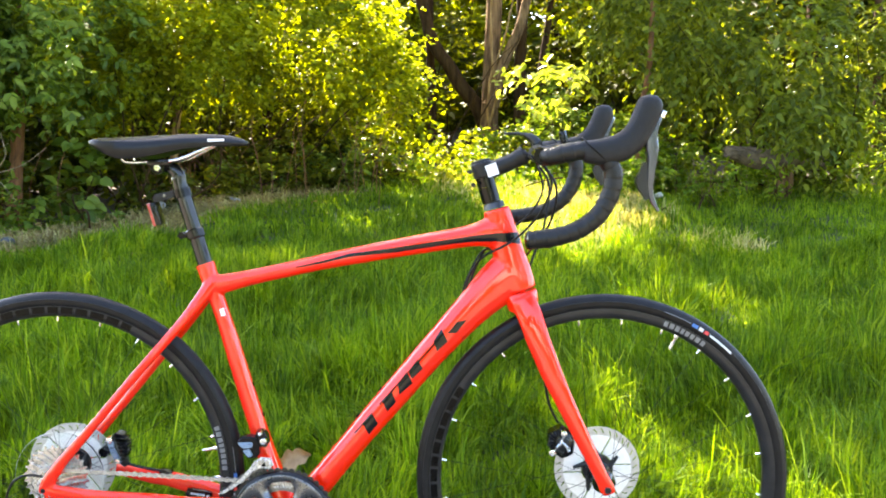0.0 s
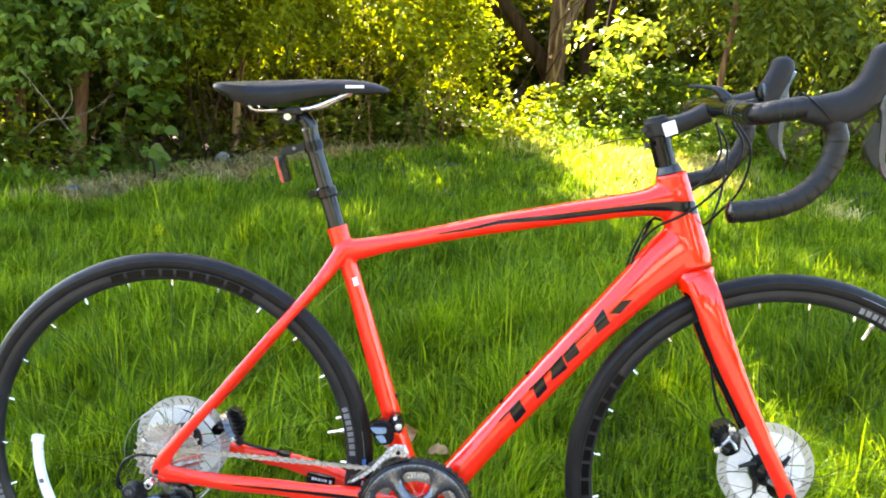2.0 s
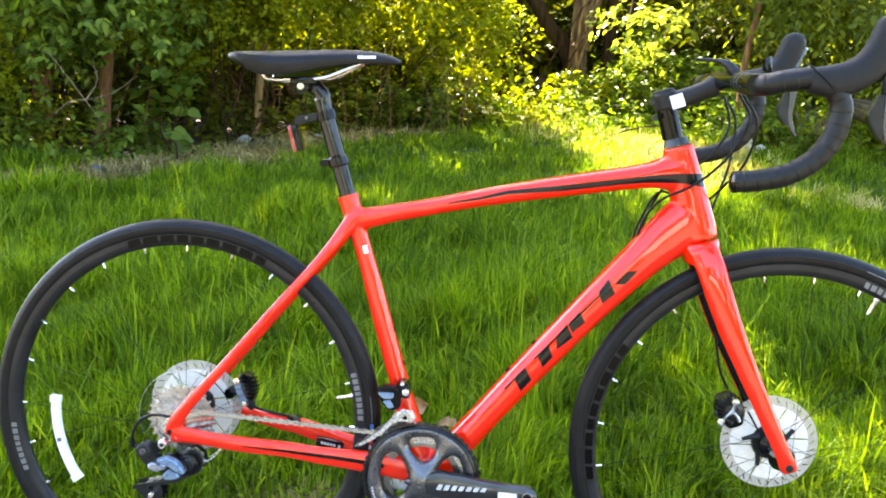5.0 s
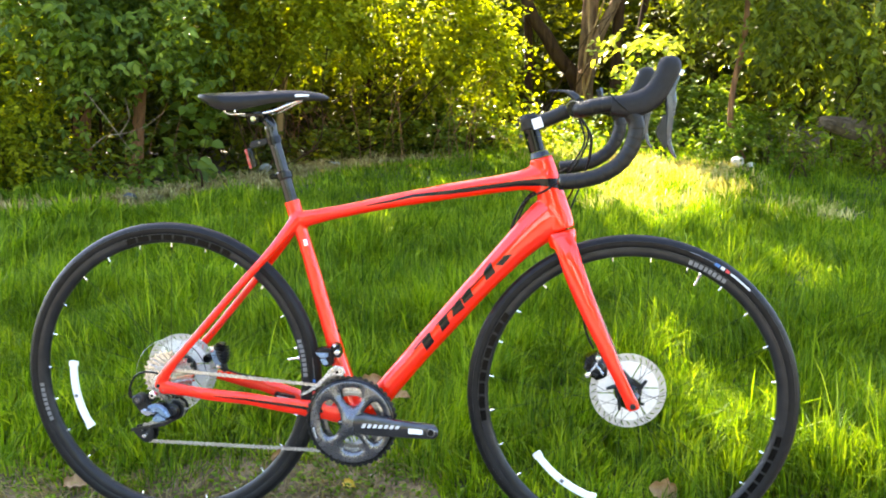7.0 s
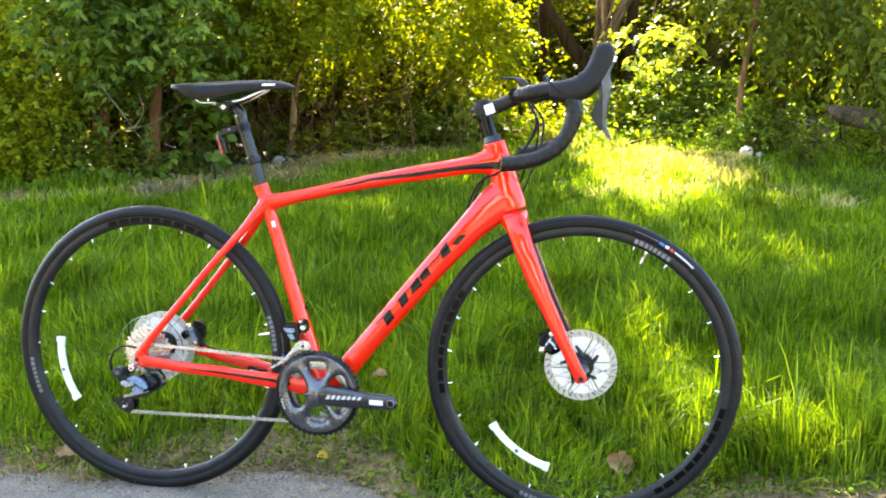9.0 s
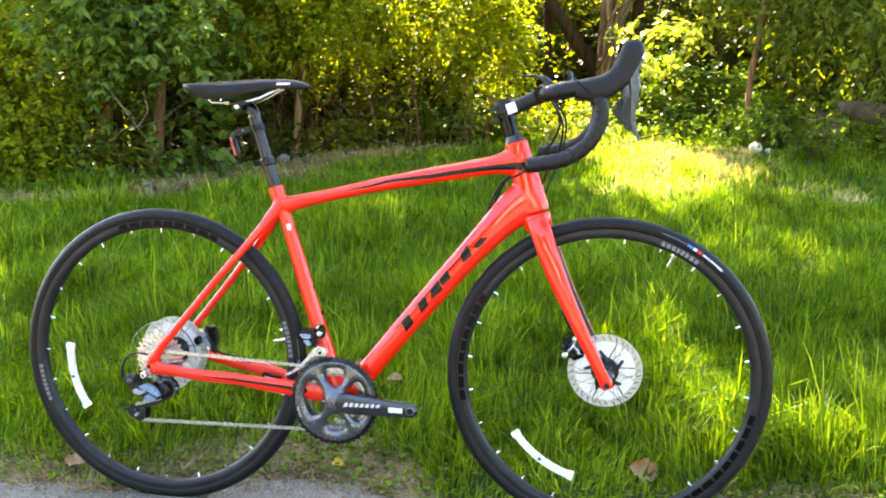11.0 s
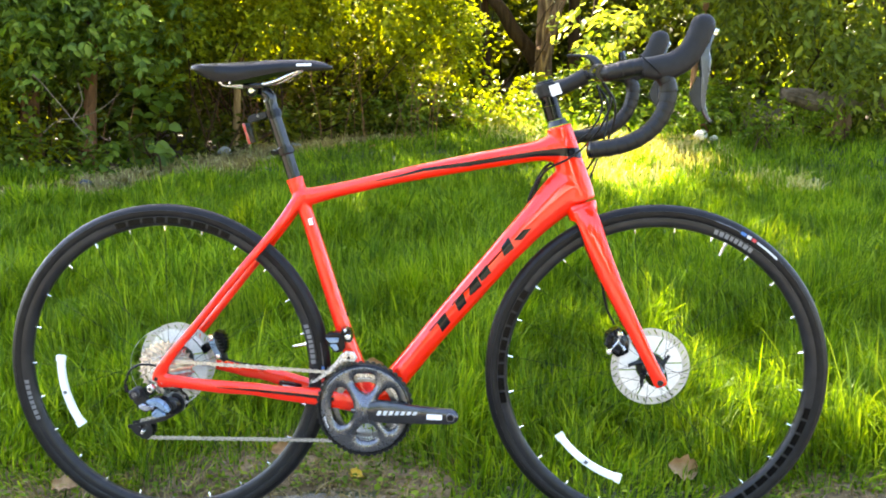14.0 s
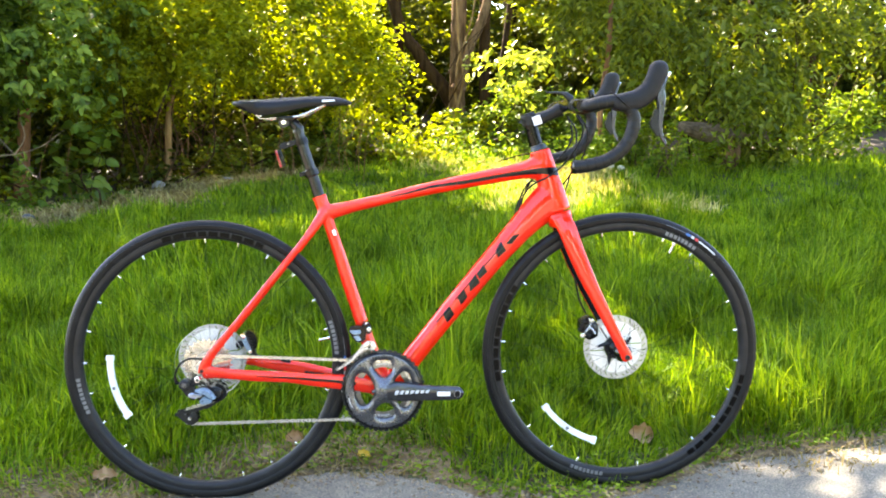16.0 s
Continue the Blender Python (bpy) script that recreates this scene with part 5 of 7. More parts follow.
mech = bevelled([(-0.0435, 0.3116), (-0.0304, 0.313), (-0.0202, 0.3045), (-0.0183, 0.2905), (-0.0118, 0.2788), (-0.0118, 0.2674), (-0.023, 0.2662), (-0.0323, 0.2767), (-0.0416, 0.29), (-0.0481, 0.2988)], -0.092, -0.074, 0.003, "rear_derailleur", GREY_DARK, bike, "dark grey and bluish rear derailleur")
bevelled([(-0.0258, 0.3135), (-0.0025, 0.3197), (-0.0007, 0.3104), (-0.0081, 0.2982), (-0.023, 0.2947)], -0.080, -0.071, 0.002, "knuckle", GREY_DARK, mech)
bevelled([(-0.0183, 0.2895), (0.003, 0.2965), (0.0179, 0.2952), (0.0328, 0.2834), (0.0375, 0.2697), (0.0291, 0.2602), (0.0049, 0.2577), (-0.009, 0.2639)], -0.090, -0.068, 0.004, "link_body", BLACK_GLOSS, mech)
bevelled([(-0.0165, 0.2907), (0.004, 0.2975), (0.0198, 0.2916), (0.0319, 0.2776), (0.0337, 0.2683), (0.0216, 0.2699), (0.0077, 0.2818), (0.0021, 0.2869), (-0.0118, 0.2855)], -0.100, -0.086, 0.0032, "link_arm", BLUEGREY, mech, "bluish alloy link")
bevelled([(-0.0304, 0.2797), (-0.0249, 0.287), (-0.01, 0.2837), (0.0058, 0.2825), (0.004, 0.2747), (-0.0118, 0.276), (-0.0258, 0.2736)], -0.102, -0.088, 0.0035, "link_arm", SILVER_BLUE, mech, "pale alloy link")
bevelled([(-0.0053, 0.2643), (0.0068, 0.2769), (0.0151, 0.2721), (0.0272, 0.2639), (0.0142, 0.2587), (-0.0007, 0.2572)], -0.099, -0.086, 0.0028, "link_arm", BLUEGREY, mech, "bluish alloy link")
for (x, z, r, y0, y1, m, nm) in ((-0.0360, 0.3035, 0.0120, -0.098, -0.074, GREY_DARK, "pivot"), (-0.0360, 0.3035, 0.0065, -0.0990, -0.090, GREY, "pivot_bolt"), (-0.0085, 0.3120, 0.0076, -0.087, -0.070, BRIGHT, "hanger_bolt"), (-0.0085, 0.3120, 0.0034, -0.0878, -0.082, CABLE, "bolt_socket"), (0.0310, 0.2770, 0.0175, -0.080, -0.060, BLACK_GLOSS, "pivot"), (0.0330, 0.2790, 0.0100, -0.083, -0.060, GREY_DARK, "pivot_cap"), (-0.031, 0.221, 0.0042, -0.083, -0.052, BRIGHT, "jockey_bolt")):
    bm = bmesh.new()
    lathe(bm, [(0.0, y0), (r * 0.8, y0), (r, y0 + 0.002), (r, y1), (0.0, y1)], (x, 0, z), 24)
    part(nm, bm, m, mech)
for y in (-0.066, -0.042):
    bm = bmesh.new()
    rim = arc(0.031, 0.277, 0.0215, -66, 100, 14)
    rim_in = arc(0.031, 0.277, 0.0165, 100, -66, 14)
    plate(bm, [(-0.067, 0.2305), (-0.067, 0.2235), (-0.030, 0.2310), (0.010, 0.2410)] + rim + rim_in + [(0.016, 0.2515), (-0.022, 0.2405)], y, y + 0.0024)
    plate(bm, [(-0.064, 0.2270), (-0.052, 0.2130), (-0.036, 0.2020), (-0.026, 0.2020), (-0.018, 0.2090), (-0.016, 0.2230), (-0.020, 0.2330), (-0.030, 0.2305), (-0.038, 0.2240), (-0.048, 0.2270)], y + 0.0002, y + 0.0022)
    bmesh.ops.recalc_face_normals(bm, faces=bm.faces)
    part("cage_plate", bm, GREY_DARK, mech, "dark derailleur cage plate")
for x, z in ((0.031, 0.277), (-0.031, 0.221)):
    bm = bmesh.new()
    pts = []
    for k in range(11):
        for f, r in ((0.0, 0.0165), (0.3, 0.0165), (0.45, 0.0205), (0.6, 0.0205), (0.75, 0.0165)):
            a = radians(360 * (k + f) / 11)
            pts.append((x + r * math.cos(a), z + r * math.sin(a)))
    plate(bm, pts, -0.053, -0.050)
    part("jockey_wheel", bm, CABLE, mech, "black jockey wheel", smooth=False)
bm = bmesh.new()
tube(bm, [(0.004, -0.080, 0.3585), (-0.010, -0.086, 0.3625), (-0.027, -0.090, 0.3625), (-0.047, -0.088, 0.3490), (-0.058, -0.086, 0.3230), (-0.056, -0.085, 0.3080), (-0.044, -0.083, 0.3060)], 0.0024, 8, 6)
part("cable", bm, CABLE, mech)
bm = bmesh.new()
tube(bm, [(-0.0575, -0.086, 0.3200), (-0.0565, -0.0855, 0.3090), (-0.052, -0.0845, 0.3060)], [0.0036, 0.0042, 0.0036], 10, 3)
part("barrel_adjuster", bm, BLACK_GLOSS, mech)
bm = bmesh.new()
tube(bm, [(0.047, -0.064, 0.279), (0.064, -0.066, 0.284), (0.084, -0.067, 0.304)], 0.0012, 6, 5)
part("cable_end", bm, SILVER, mech)

# front derailleur
fmech = bevelled([(0.334, 0.4130), (0.342, 0.4230), (0.362, 0.4240), (0.374, 0.4180), (0.376, 0.4000), (0.374, 0.3860), (0.356, 0.3820), (0.345, 0.3930)], -0.050, -0.030, 0.003, "front_derailleur", BLACK_GLOSS, bike, "dark and silver front derailleur")
bevelled([(0.3375, 0.4130), (0.3640, 0.4135), (0.3640, 0.4050), (0.3480, 0.4030)], -0.0560, -0.048, 0.0016, "cover_plate", BLUEGREY, fmech, "bluish cover plate")
bevelled([(0.3460, 0.3990), (0.3580, 0.4020), (0.3650, 0.3900), (0.3560, 0.3870)], -0.0545, -0.048, 0.0014, "link_arm", BLUEGREY, fmech)
bevelled([(0.366, 0.4280), (0.380, 0.4330), (0.388, 0.4240), (0.390, 0.4050), (0.380, 0.4000), (0.370, 0.4080)], -0.044, -0.020, 0.003, "clamp", BLACK_GLOSS, fmech)
for x, z, r in ((0.3830, 0.4150, 0.0056), (0.3775, 0.4290, 0.0030)):
    bm = bmesh.new()
    lathe(bm, [(0.0, -0.052), (r * 0.5, -0.052), (r * 0.55, -0.0535), (r, -0.0525), (r, -0.038)], (x, 0, z), 18)
    part("clamp_bolt", bm, BRIGHT, fmech)
bevelled([(0.3025, 0.3200), (0.3110, 0.3205), (0.3330, 0.3330), (0.3500, 0.3480), (0.3650, 0.3640), (0.3800, 0.3690), (0.3950, 0.3660), (0.4010, 0.3740), (0.3960, 0.3860), (0.3790, 0.3880), (0.3660, 0.3790), (0.3590, 0.3670), (0.3430, 0.3490), (0.3220, 0.3320)], -0.0540, -0.0518, 0.0006, "cage_plate", SILVER, fmech, "silver cage plate")
bevelled([(0.3060, 0.3180), (0.3200, 0.3230), (0.3480, 0.3380), (0.3740, 0.3520), (0.3920, 0.3600), (0.3930, 0.3720), (0.3640, 0.3650), (0.3360, 0.3460)], -0.0320, -0.0304, 0.0005, "cage_plate", STEEL_DULL, fmech, "silver cage plate")
bevelled([(0.3680, 0.3750), (0.3760, 0.3850), (0.3840, 0.3860), (0.3800, 0.3760)], -0.0575, -0.0535, 0.0012, "cage_rib", BRIGHT, fmech)
bevelled([(0.3850, 0.3840), (0.3940, 0.3850), (0.3980, 0.3760), (0.3900, 0.3700)], -0.0570, -0.0535, 0.0012, "cage_rib", BRIGHT, fmech)
bevelled([(0.3850, 0.3790), (0.3880, 0.3730), (0.3830, 0.3700), (0.3790, 0.3730)], -0.0556, -0.0535, 0.0006, "cage_slot", BLACK_GLOSS, fmech)
bm = bmesh.new()
box(bm, (0.3080, -0.042, 0.3225), (0.005, 0.024, 0.005), None, 0.001)
part("cage_bridge", bm, STEEL_DULL, fmech)

# chain: pins in one mesh, each link its own piece
CHY = -0.0395


def chain_path():
    """Points half an inch apart round the chain's way."""
    def tangent(x, z, r, a0, a1, n=24):
        return [Vector((px, 0, pz)) for px, pz in arc(x, z, r, a0, a1, n)]
    way = tangent(BB[0], BB[2], 0.0687, -94, 88, 30)
    way += tangent(0.002, 0.339, 0.0245, 92, 250, 20)
    way += tangent(0.031, 0.277, 0.0185, 150, -66, 14)
    way += tangent(-0.031, 0.221, 0.0185, 105, 268, 14)
    way.append(way[0].copy())
    out, left, i, p = [way[0]], 0.0127, 1, way[0]
    while i < len(way):
        gap = (way[i] - p).length
        if gap < left:
            left -= gap
            p = way[i]
            i += 1
        else:
            p = p + (way[i] - p) * (left / gap)
            out.append(p)
            left = 0.0127
    return out


CP = chain_path()


def chain_y(p):
    return CHY - 0.0165 * min(1.0, max(0.0, 1 - p.x / 0.38))


bm = bmesh.new()
for p in CP:
    y = chain_y(p)
    tube(bm, [(p.x, y - 0.0031, p.z), (p.x, y + 0.0031, p.z)], 0.0024, 8)
chain = part("chain", bm, CHAIN, bike, "silver steel bicycle chain")
link_meshes = []
for dy in (0.0016, 0.0026):
    bm = bmesh.new()
    for y in (-dy, dy):
        out = arc(0, 0, 0.0041, 50, 310, 6) + [(0.00635, -0.0020)] + arc(0.0127, 0, 0.0041, -130, 130, 6) + [(0.00635, 0.0020)]
        plate(bm, out, y - 0.0004, y + 0.0004)
    link_meshes.append(finish("link", bm, CHAIN, False))
for i, (a, b) in enumerate(zip(CP, CP[1:])):
    ya, yb = chain_y(a), chain_y(b)
    ob = new("link", link_meshes[i % 2])
    ob.parent = chain
    d = b - a
    ob.matrix_basis = Matrix.Translation((a.x, ya, a.z)) @ Matrix.Rotation(math.atan2(yb - ya, math.hypot(d.x, d.z)), 4, "Z") @ Matrix.Rotation(-math.atan2(d.z, d.x), 4, "Y")

# brake callipers on the far side
bm = bmesh.new()
limb(bm, [(0.076, 0.052, 0.394, 0.009, 0.016), (0.082, 0.052, 0.382, 0.0115, 0.018), (0.088, 0.052, 0.364, 0.0115, 0.018), (0.095, 0.052, 0.348, 0.0085, 0.015), (0.101, 0.054, 0.335, 0.0050, 0.008)], 16)
cal = part("brake_calliper", bm, GREY_DARK, bike, "black disc brake calliper")
for q in range(8):
    z = 0.3985 - 0.0065 * q
    wd = 0.026 * math.sqrt(max(0.2, 1 - ((z - 0.3755) / 0.030) ** 2))
    bm = bmesh.new()
    box(bm, (0.086 + wd * 0.42, 0.049, z), (wd, 0.026, 0.0036), Matrix.Rotation(radians(14), 4, "Y"), 0.0008)
    part("cooling_fin", bm, BLACK_GLOSS, cal, smooth=False)
bevelled([(0.070, 0.388), (0.076, 0.3945), (0.0835, 0.3880), (0.0870, 0.3700), (0.0990, 0.3500), (0.0960, 0.3440), (0.0870, 0.3470), (0.0800, 0.3640)], 0.030, 0.040, 0.0025, "calliper_arm", BLUEGREY, cal, "bluish alloy arm")
for x, z, r in ((0.0775, 0.3900, 0.0066), (0.0925, 0.3510, 0.0052)):
    bm = bmesh.new()
    lathe(bm, [(0.0, -0.0025), (r * 0.4, -0.0025), (r * 0.45, -0.0048), (r, -0.0040), (r, 0.012), (0.0, 0.012)], (x, 0.030, z), 18)
    part("calliper_bolt", bm, BRIGHT, cal)
bm = bmesh.new()
tube(bm, [(0.066, 0.030, 0.367), (0.066, 0.050, 0.367)], [0.0095, 0.0095], 20)
tube(bm, [(0.066, 0.034, 0.372), (0.078, 0.036, 0.368)], 0.006, 12)
part("hose_elbow", bm, BLACK_GLOSS, cal)
for x, z, y, k in ((0.922, 0.388, 0.056, 1.25),):
    bm = bmesh.new()
    limb(bm, [(x - 0.010 * k, y, z + 0.020 * k, 0.012 * k, 0.016), (x - 0.004 * k, y, z + 0.008 * k, 0.019 * k, 0.021), (x + 0.003 * k, y, z - 0.007 * k, 0.019 * k, 0.021), (x + 0.009 * k, y, z - 0.020 * k, 0.012 * k, 0.015)], 16)
    cal = part("brake_calliper", bm, BLACK_GLOSS, bike, "black disc brake calliper")
    for q in range(9):
        a = radians(85 + 17 * q)
        bm = bmesh.new()
        box(bm, (x - 0.001 + 0.0195 * math.cos(a), y - 0.020, z + 0.005 + 0.0195 * math.sin(a)), (0.011, 0.016, 0.0030), Matrix.Rotation(-a, 4, "Y"), 0.0007)
        part("cooling_fin", bm, BLACK_GLOSS, cal, smooth=False)
    for bx, bz, rr in ((0.002, 0.022, 0.0060), (-0.019, -0.014, 0.0064)):
        bm = bmesh.new()
        lathe(bm, [(0.0, -0.0030), (rr * 0.45, -0.0030), (rr * 0.45, -0.0055), (rr, -0.0045), (rr, 0.012), (0.0, 0.012)], (x + bx, y - 0.026, z + bz), 16)
        part("calliper_bolt", bm, BRIGHT, cal)
    for way in (((0.002, 0.020), (0.000, 0.010), (-0.002, 0.004)), ((-0.002, 0.004), (-0.010, -0.004), (-0.018, -0.012)), ((-0.002, 0.004), (0.006, -0.002), (0.012, -0.012))):
        bm = bmesh.new()
        tube(bm, [(x + p[0], y - 0.025, z + p[1]) for p in way], [0.0042, 0.0030, 0.0036], 10, 3)
        part("calliper_arm", bm, SILVER_BLUE, cal, "bluish alloy arm")
    bm = bmesh.new()
    lathe(bm, [(0.0, -0.0015), (0.0085 * k, -0.0015), (0.0105 * k, 0.0), (0.0105 * k, 0.006)], (x + 0.001, y - 0.0215, z), 24)
    part("piston_cover", bm, GREY_DARK, cal)
    bm = bmesh.new()
    tube(bm, [(x - 0.02 * k, y - 0.01, z - 0.002), (x - 0.012 * k, y - 0.018, z - 0.008), (x + 0.002, y - 0.02, z - 0.018)], 0.004, 10, 4)
    part("hose_elbow", bm, GREY_DARK, cal)
bm = bmesh.new()
tube(bm, [(0.092, 0.048, 0.347), (0.112, 0.052, 0.336), (0.145, 0.054, 0.328), (0.172, 0.053, 0.3245)], 0.0024, 8, 5)
part("brake_hose", bm, CABLE, bike)
bm = bmesh.new()
tube(bm, [(0.915, 0.050, 0.425), (0.898, 0.047, 0.46), (0.885, 0.044, 0.52), (0.872, 0.040, 0.56)], 0.0024, 8, 5)
part("brake_hose", bm, CABLE, bike)


# ---- trees and bushes ----
# openings cut into the out-of-view crowns to aim sun patches: a place that the sun reaches, radius, share of leaves
# left in it, whether low leaves part as well
GAPS = [((1.40, 4.90, 0.72), 0.36, 0.0, True), ((1.12, 4.25, 0.62), 0.38, 0.18, True), ((1.60, 4.30, 0.62), 0.38, 0.10, True), ((1.27, 3.55, 0.52), 0.46, 0.12, True),
        ((1.27, 3.00, 0.45), 0.30, 0.40, False), ((1.65, 3.25, 0.48), 0.30, 0.5, False), ((1.62, 2.75, 0.42), 0.26, 0.6, False), ((1.84, 4.05, 0.60), 0.28, 0.20, False), ((2.25, 3.45, 0.52), 0.20, 0.50, False), ((2.08, 2.20, 0.35), 0.20, 0.25, False),
        ((1.98, 1.60, 0.27), 0.18, 0.35, False), ((1.27, 0.60, 0.12), 0.09, 0.0, False),
        ((1.52, 0.28, 0.06), 0.22, 0.68, False), ((1.75, 1.00, 0.20), 0.25, 0.65, False), ((-1.20, 0.90, 0.15), 0.20, 0.82, False), ((1.68, 0.60, 0.12), 0.22, 0.78, False), ((1.68, -0.04, 0.0), 0.05, 0.0, False),
        ((0.65, 6.10, 0.95), 0.60, 0.05, True), ((0.72, 5.60, 0.82), 0.40, 0.20, True), ((0.90, 5.25, 0.75), 0.26, 0.40, True), ((-0.93, 0.48, 0.10), 0.04, 0.0, False),
        ((2.14, 4.93, 0.78), 0.16, 0.0, True), ((2.60, 3.25, 0.50), 0.18, 0.55, False), ((4.35, 5.64, 0.80), 0.42, 0.20, False), ((1.45, 6.20, 1.75), 0.30, 0.0, True), ((1.56, 5.90, 1.60), 0.28, 0.05, True),
        ((-0.05, 6.05, 1.7), 0.50, 0.35, False), ((0.25, 6.3, 2.0), 0.30, 0.4, False), ((1.0, 8.2, 2.2), 0.35, 0.35, False),
        ((0.10, 5.75, 1.20), 0.36, 0.25, True), ((3.3, 5.0, 1.9), 0.36, 0.25, False), ((2.6, 5.6, 2.0), 0.34, 0.3, True), ((3.7, 5.9, 1.9), 0.40, 0.3, True), ((2.1, 6.2, 1.6), 0.30, 0.5, False), ((4.2, 5.1, 1.8), 0.36, 0.25, False), ((4.6, 7.0, 1.35), 0.45, 0.2, False),
        ((-0.35, 5.3, 2.4), 0.28, 0.4, False), ((1.9, 7.6, 2.1), 0.45, 0.2, False),
        ((-0.05, 5.0, 1.75), 0.32, 0.40, False), ((-0.50, 4.9, 1.85), 0.30, 0.45, False), ((-0.95, 4.6, 1.75), 0.26, 0.5, False), ((-1.45, 4.5, 1.45), 0.22, 0.5, False), ((-0.35, 5.0, 1.45), 0.22, 0.4, False),
        ((-1.35, 4.25, 1.55), 0.38, 0.20, False), ((-0.80, 4.4, 1.50), 0.34, 0.25, False), ((-2.2, 3.75, 1.50), 0.30, 0.45, False), ((-0.15, 5.2, 2.0), 0.30, 0.3, False)]
SUN = np.array(TO_SUN)


def seeded(place):
    """Chance of its own for each plant, by where it stands."""
    return np.random.default_rng(int(abs(place[0]) * 1000) * 7919 + int(abs(place[1]) * 1000) + (5 if place[0] < 0 else 0))


def open_to_sun(p):
    """False where a clump would close one of the gaps between the crowns."""
    ok = np.ones(len(p), bool)
    for q, r, left, low in GAPS:
        d = p - np.array(q)
        along = d @ SUN
        off = np.linalg.norm(d - along[:, None] * SUN, axis=1)
        hit = (along > 0.3) & (p[:, 2] > 2.3) & (off < r + (0.26 if left == 0 else 0.26 * min(1.0, r / 0.6)))
        if low:
            hit |= (along > 0.35) & (off < 0.75 * r)
        chance = np.modf(np.abs(np.sin(p @ np.array((12.9898, 78.233, 37.719)) + 9.1 * q[0] + 5.3 * q[1])) * 43758.5453)[0]
        ok &= ~(hit & (chance >= left))
    return ok


def unit(v):
    return v / np.maximum(np.linalg.norm(v, axis=-1, keepdims=True), 1e-9)


def leaves(name, base, way, normal, length, width):
    """Ovate leaves, folded a little along the midrib."""
    n = len(base)
    way = unit(way)
    side = unit(np.cross(way, normal))
    up = np.cross(side, way)
    L, W = length[:, None], width[:, None]
    fold, droop = 0.22, 0.16
    def at(t, s):
        return base + way * (L * t) + side * (W * s) + up * (W * abs(s) * fold * 2 - L * droop * t * t)
    v = np.stack((at(0, 0), at(0.30, 0.46), at(0.68, 0.40), at(1.0, 0), at(0.68, -0.40), at(0.30, -0.46)), 1).reshape(-1, 3)
    o = (np.arange(n) * 6)[:, None]
    loops = (o + np.array([0, 1, 2, 3, 0, 3, 4, 5])).ravel()
    return fast_mesh(name, v, loops, np.full(2 * n, 4))


def sprays(centres, outward, per, reach, size, ratio=0.6, droop=0.25, keep_gaps=True):
    """Twigs at the centres, pointing outward, with leaves set alternately along them."""
    n = len(centres)
    if keep_gaps:
        ok = open_to_sun(centres)
        centres, outward = centres[ok], outward[ok]
        n = len(centres)
    d = unit(outward + RNG.normal(0, 0.55, (n, 3)) + np.array((0, 0, -droop)))
    t = np.tile(np.linspace(0.1, 1.0, per), n)
    c, dd = np.repeat(centres, per, 0), np.repeat(d, per, 0)
    sgn = np.tile(np.where(np.arange(per) % 2, 1.0, -1.0), n)[:, None]
    side = unit(np.cross(dd, np.array((0, 0, 1.0)) + RNG.normal(0, 0.25, (n * per, 3))))
    m = n * per
    base = c + dd * (t * reach * RNG.uniform(0.8, 1.2, m))[:, None] + np.array((0, 0, -1.0)) * (droop * reach * t * t)[:, None] + RNG.normal(0, 0.012, (m, 3))
    way = dd * 0.6 + side * sgn + RNG.normal(0, 0.35, (m, 3)) + np.array((0, 0, -droop * 0.8))
    normal = np.array((0, 0, 1.0)) + RNG.normal(0, 0.55, (m, 3)) + np.array((0, -0.35, 0))
    ln = size * RNG.uniform(0.6, 1.25, m)
    return base, way, normal, ln, ln * ratio * RNG.uniform(0.85, 1.15, m)


def blob_points(n, centre, radii, shell=0.45, clump=0):
    """Points in an uneven ellipsoid, denser towards its skin, gathered in clumps if asked, and the way outward."""
    m = max(5, n // clump) if clump else n
    u = unit(RNG.normal(0, 1, (m, 3)))
    lump = 1 + 0.22 * np.sin(u[:, 0] * 5 + centre[0] * 3) * np.cos(u[:, 2] * 4 + centre[1] * 2) + 0.15 * np.sin(u[:, 1] * 7 + centre[2])
    r = (shell + (1 - shell) * RNG.uniform(0, 1, m)) * lump
    p = np.array(centre) + u * r[:, None] * np.array(radii)
    if clump:
        k = RNG.integers(0, m, n)
        p, u = p[k] + RNG.normal(0, 0.085, (n, 3)), u[k]
    return p, u


def in_threes(base, way, normal, length, width):
    """Each leaf as three leaflets spread from its stalk."""
    way = unit(way)
    side = unit(np.cross(way, normal))
    out = []
    for turn, k in ((0.0, 1.0), (0.95, 0.78), (-0.95, 0.78)):
        w = way * math.cos(turn) + side * math.sin(turn)
        out.append((base + way * (length * (0.12 if turn == 0 else 0.0))[:, None], w, normal + RNG.normal(0, 0.18, base.shape), length * k, width * k))
    return [np.concatenate(c) for c in zip(*out)]


def foliage(name, blobs, per, reach, size, material, parent, label, ratio=0.6, droop=0.25, clump=0, threes=False):
    c, o = [], []
    for centre, radii, n in blobs:
        p, u = blob_points(n, centre, radii, 0.45, clump)
        ok = p[:, 2] > height_many(p[:, 0], p[:, 1]) + 0.03
        c.append(p[ok])
        o.append(u[ok])
    args = sprays(np.concatenate(c), np.concatenate(o), per, reach, size, ratio, droop)
    if threes:
        args = in_threes(*args)
    return part(name, leaves(name, *args), material, parent, label)


